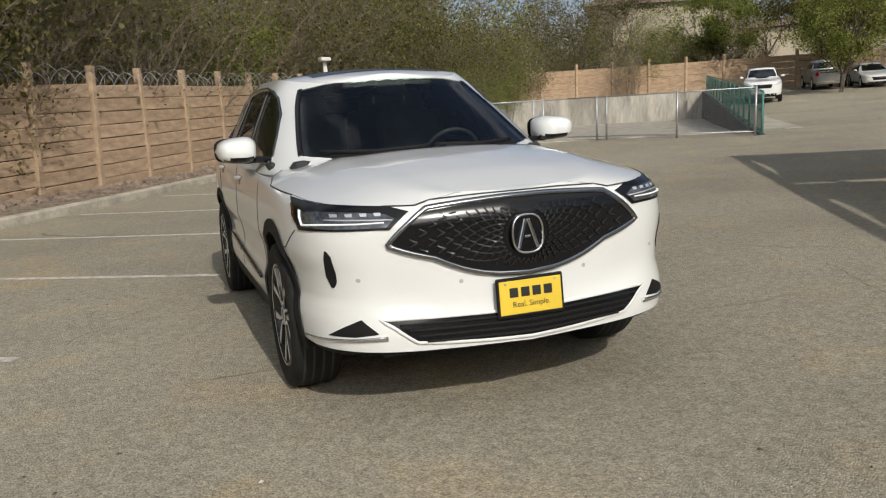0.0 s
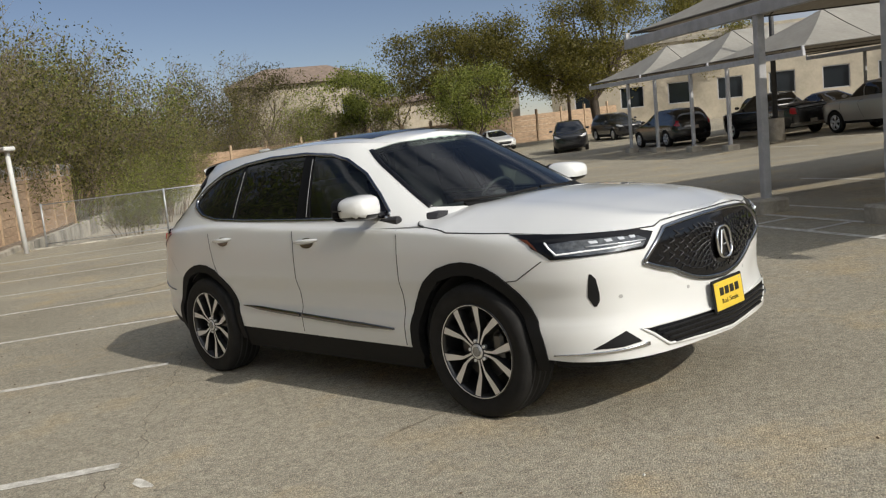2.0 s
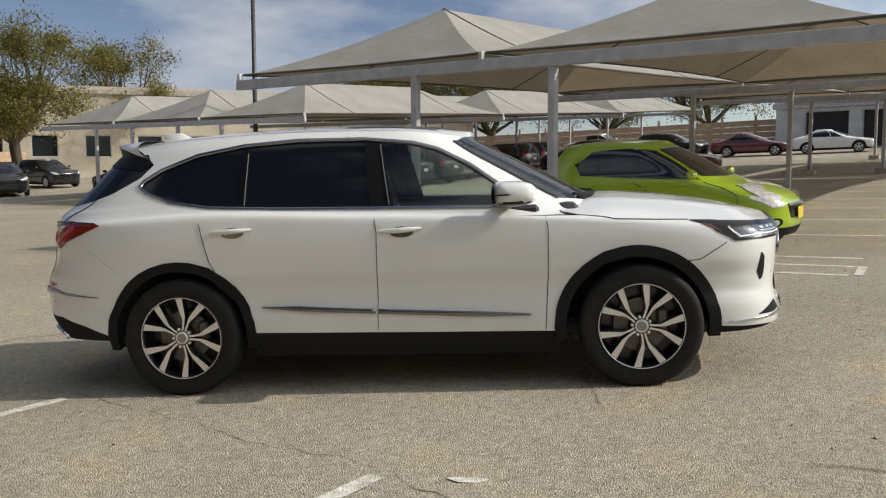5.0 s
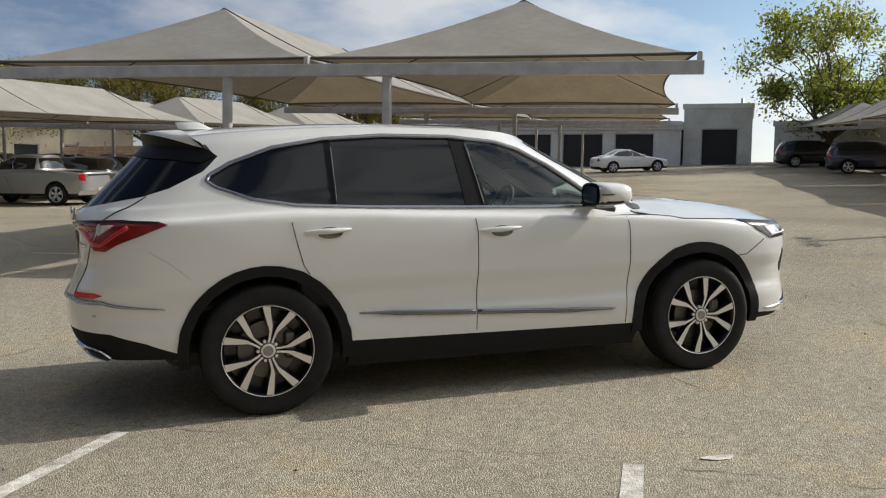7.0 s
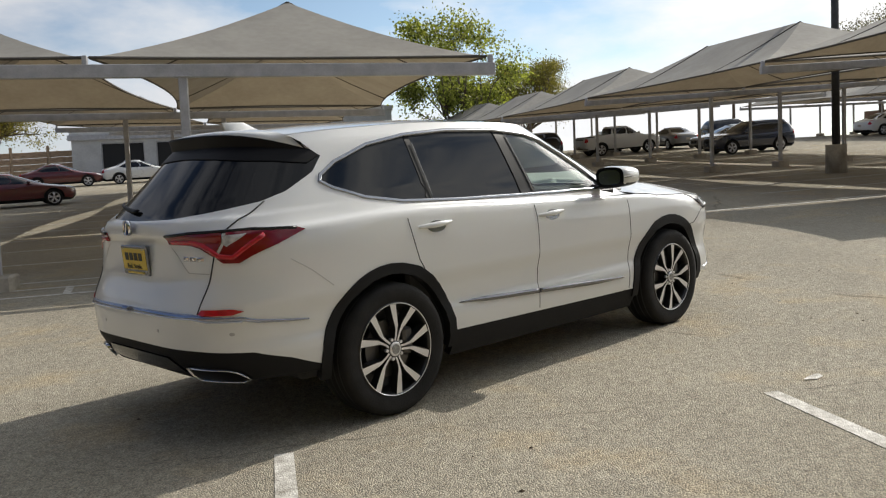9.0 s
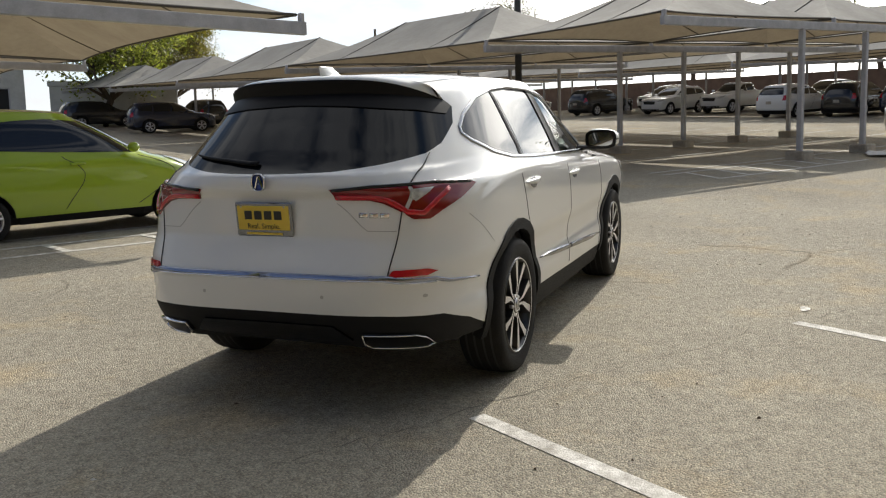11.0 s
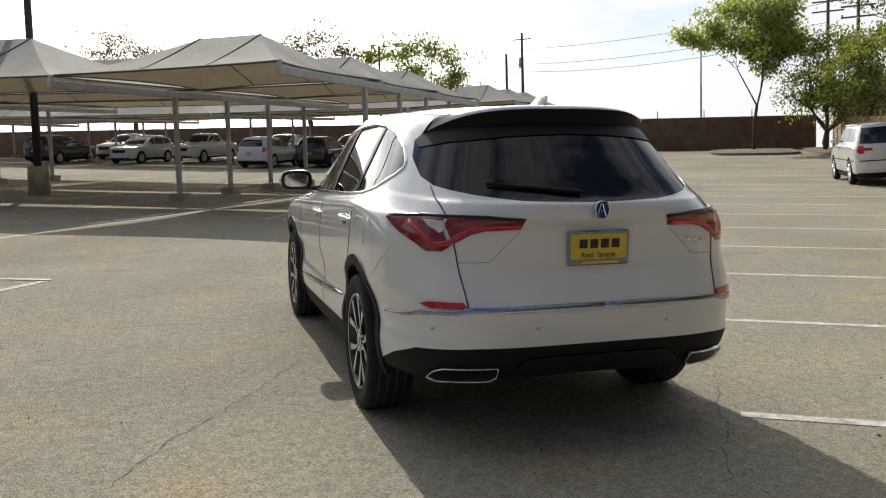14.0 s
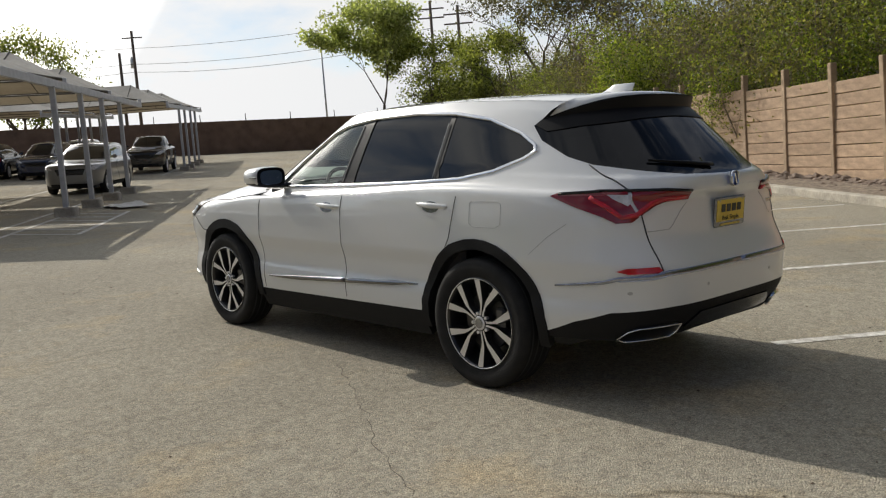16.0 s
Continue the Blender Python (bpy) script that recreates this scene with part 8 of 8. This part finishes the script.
def rock_heap(u0, u1, count, seed):
    rs = np.random.RandomState(seed)
    bm = bmesh.new()
    bmesh.ops.create_icosphere(bm, subdivisions=1, radius=1.0)
    bm.verts.ensure_lookup_table()
    unit = np.array([v.co for v in bm.verts])
    tris = np.array([[v.index for v in f.verts] for f in bm.faces])
    bm.free()
    verts, faces = [], []
    for k in range(count):
        u = rs.uniform(u0, u1)
        d = abs(rs.normal(0, 0.42)) + 0.14
        size = rs.uniform(0.04, 0.11) * (1.25 if d < 0.5 else 0.8)
        p = lot(u, min(fence_v(u) + d, kerb_v(u) - 0.25), 0.13 + 0.10 * math.exp(-d * 2.5) * rs.uniform(0.3, 1.2))
        a = rs.uniform(0, 6.28)
        turn = np.array([[math.cos(a), -math.sin(a), 0], [math.sin(a), math.cos(a), 0], [0, 0, 1]])
        pts = unit * (1 + rs.uniform(-0.22, 0.22, (len(unit), 1))) * size * np.array([rs.uniform(0.9, 1.6), 1.0, rs.uniform(0.5, 0.9)])
        faces += (tris + len(verts)).tolist()
        verts += (pts @ turn.T + np.array(p)).tolist()
    me = bpy.data.meshes.new("rocks")
    me.from_pydata(verts, [], faces)
    me.materials.append(M_ROCK)
    tagged(new("rocks", me), "loose brown rocks and leaves heaped along the fence foot", "rocks", kind="stuff")


rock_heap(-23.0, 34.0, 1500, 12)

# --- long thin cracks in the asphalt
M_CRACK = material("dirt in a crack", (0.15, 0.13, 0.10), 0.95, var=0.4, scale=20)


def crack(name, pts, width, seed):
    rs = random.Random(seed)
    bm = bmesh.new()
    rows = []
    wander = 0.0
    for (ax, ay), (bx, by) in zip(pts, pts[1:]):
        d = math.hypot(bx - ax, by - ay)
        k = max(2, int(d / 0.05))
        nx, ny = -(by - ay) / d, (bx - ax) / d
        for i in range(k):
            t = i / k
            wander = wander * 0.8 + rs.uniform(-0.022, 0.022)
            w = width * rs.uniform(0.05, 0.46) / 2
            x, y = ax + (bx - ax) * t + nx * wander, ay + (by - ay) * t + ny * wander
            rows.append([Vector((x - nx * w, y - ny * w, lie(x - nx * w, y - ny * w) + 0.003)), Vector((x + nx * w, y + ny * w, lie(x + nx * w, y + ny * w) + 0.003))])
    add_grid(bm, rows)
    bmesh.ops.recalc_face_normals(bm, faces=bm.faces)
    tagged(part(name, bm, M_CRACK), "thin wandering crack filled with dirt in the asphalt", "crack", "asphalt cracks", "structure")


crack("ground_crack", [(-3.9, 3.1), (-2.33, 2.24), (-1.28, 1.68), (-0.29, 1.2)], 0.019, 1)
crack("ground_crack", [(-3.04, -0.37), (-2.12, -0.95), (-1.32, -1.50), (-0.2, -2.15), (0.37, -2.65), (1.85, -3.86), (4.2, -5.4)], 0.019, 2)
crack("ground_crack", [(0.2, 3.5), (0.65, 3.35), (1.52, 2.93), (2.72, 2.25), (3.56, 1.7), (4.43, 1.06), (6.1, 0.06), (9.5, -1.9)], 0.017, 3)
crack("ground_crack", [(-6.0, 5.6), (-3.6, 6.2), (-1.4, 7.4)], 0.018, 4)

# ================================================================ fences, panel by panel
build_fence("fence_main", -36.8, 58.2, fence_v, 2.2, "tan precast concrete panel fence with square posts, leaf shadows on it", rows=8)


def razor_wire(u0, u1, h):
    """Loose coils of wire along the fence top."""
    o = lot((u0 + u1) / 2, fence_v((u0 + u1) / 2))
    t = thing("razor_wire", Matrix.Translation(o), "loose rusty coils of razor wire on the fence top", "razor wire")
    n = int((u1 - u0) / 0.42)
    rs = random.Random(6)
    for k in range(n):
        u = u0 + (u1 - u0) * k / n + rs.uniform(-0.12, 0.12)
        r = rs.uniform(0.18, 0.27)
        bm = bmesh.new()
        pts = [lot(u + 0.42 * (a / 13) + 0.06 * math.sin(a), fence_v(u) + 0.05 + r * math.cos(2 * math.pi * a / 12), h + r + r * math.sin(2 * math.pi * a / 12)) - o for a in range(14)]
        add_rope(bm, pts, 0.009, 3)
        part("coil", bm, M_GALV, t)


razor_wire(-36.6, 6.0, 2.15)


def build_far_fence(name, pts, height, label, step=2.4, rows=5):
    """The same fence far off: posts and courses of panels."""
    f = thing(name, Matrix.Translation((0, 0, 0)), label, "fence", kind="structure")
    bm = bmesh.new()
    bp = bmesh.new()
    for (ua, va), (ub, vb) in zip(pts, pts[1:]):
        d = math.hypot(ub - ua, vb - va)
        n = int(d / step)
        for i in range(n):
            a = lot(ua + (ub - ua) * i / n, va + (vb - va) * i / n)
            b = lot(ua + (ub - ua) * (i + 1) / n, va + (vb - va) * (i + 1) / n)
            q = (b - a)
            rot = Matrix.Rotation(math.atan2(q.y, q.x), 3, "Z")
            add_box(bp, (0.16, 0.18, height + 0.5), (a.x, a.y, a.z + (height + 0.5) / 2 - 0.1), 0, None)
            for k in range(rows):
                m = (a + b) / 2
                z = min(a.z, b.z) if k == 0 else m.z
                add_box(bm, (q.xy.length, 0.06, height / rows - 0.015), (m.x, m.y, m.z + height * (k + 0.5) / rows), 0, None)
    part("posts", bp, M_FENCE_POST, f)["kind"] = "stuff"
    bm.free()
    bm = bmesh.new()
    for (ua, va), (ub, vb) in zip(pts, pts[1:]):
        d = math.hypot(ub - ua, vb - va)
        n = int(d / step)
        nrm = Vector((-(vb - va), ub - ua)).normalized() * 0.03
        for i in range(n):
            p0 = (ua + (ub - ua) * i / n, va + (vb - va) * i / n)
            p1 = (ua + (ub - ua) * (i + 0.97) / n, va + (vb - va) * (i + 0.97) / n)
            for k in range(rows):
                z0, z1 = height * k / rows + 0.02, height * (k + 1) / rows
                sec = []
                for (pu, pv) in (p0, p1):
                    sec.append([lot(pu - nrm.x, pv - nrm.y, z0), lot(pu - nrm.x, pv - nrm.y, z1), lot(pu + nrm.x, pv + nrm.y, z1), lot(pu + nrm.x, pv + nrm.y, z0)])
                vs, _ = add_grid(bm, sec, closed=True, smooth=False)
                bm.faces.new(vs[0][::-1])
                bm.faces.new(vs[1])
    bmesh.ops.recalc_face_normals(bm, faces=bm.faces)
    part("panels", bm, M_FENCE, f)["kind"] = "stuff"
    return f


build_far_fence("fence_far", [(-60.0, -24.0), (-60.5, 4.0), (-68.0, 30.0), (-48.0, 52.0), (-4.0, 56.0), (2.0, 62.0)], 2.2, "tan precast concrete fence along the far side of the lot")
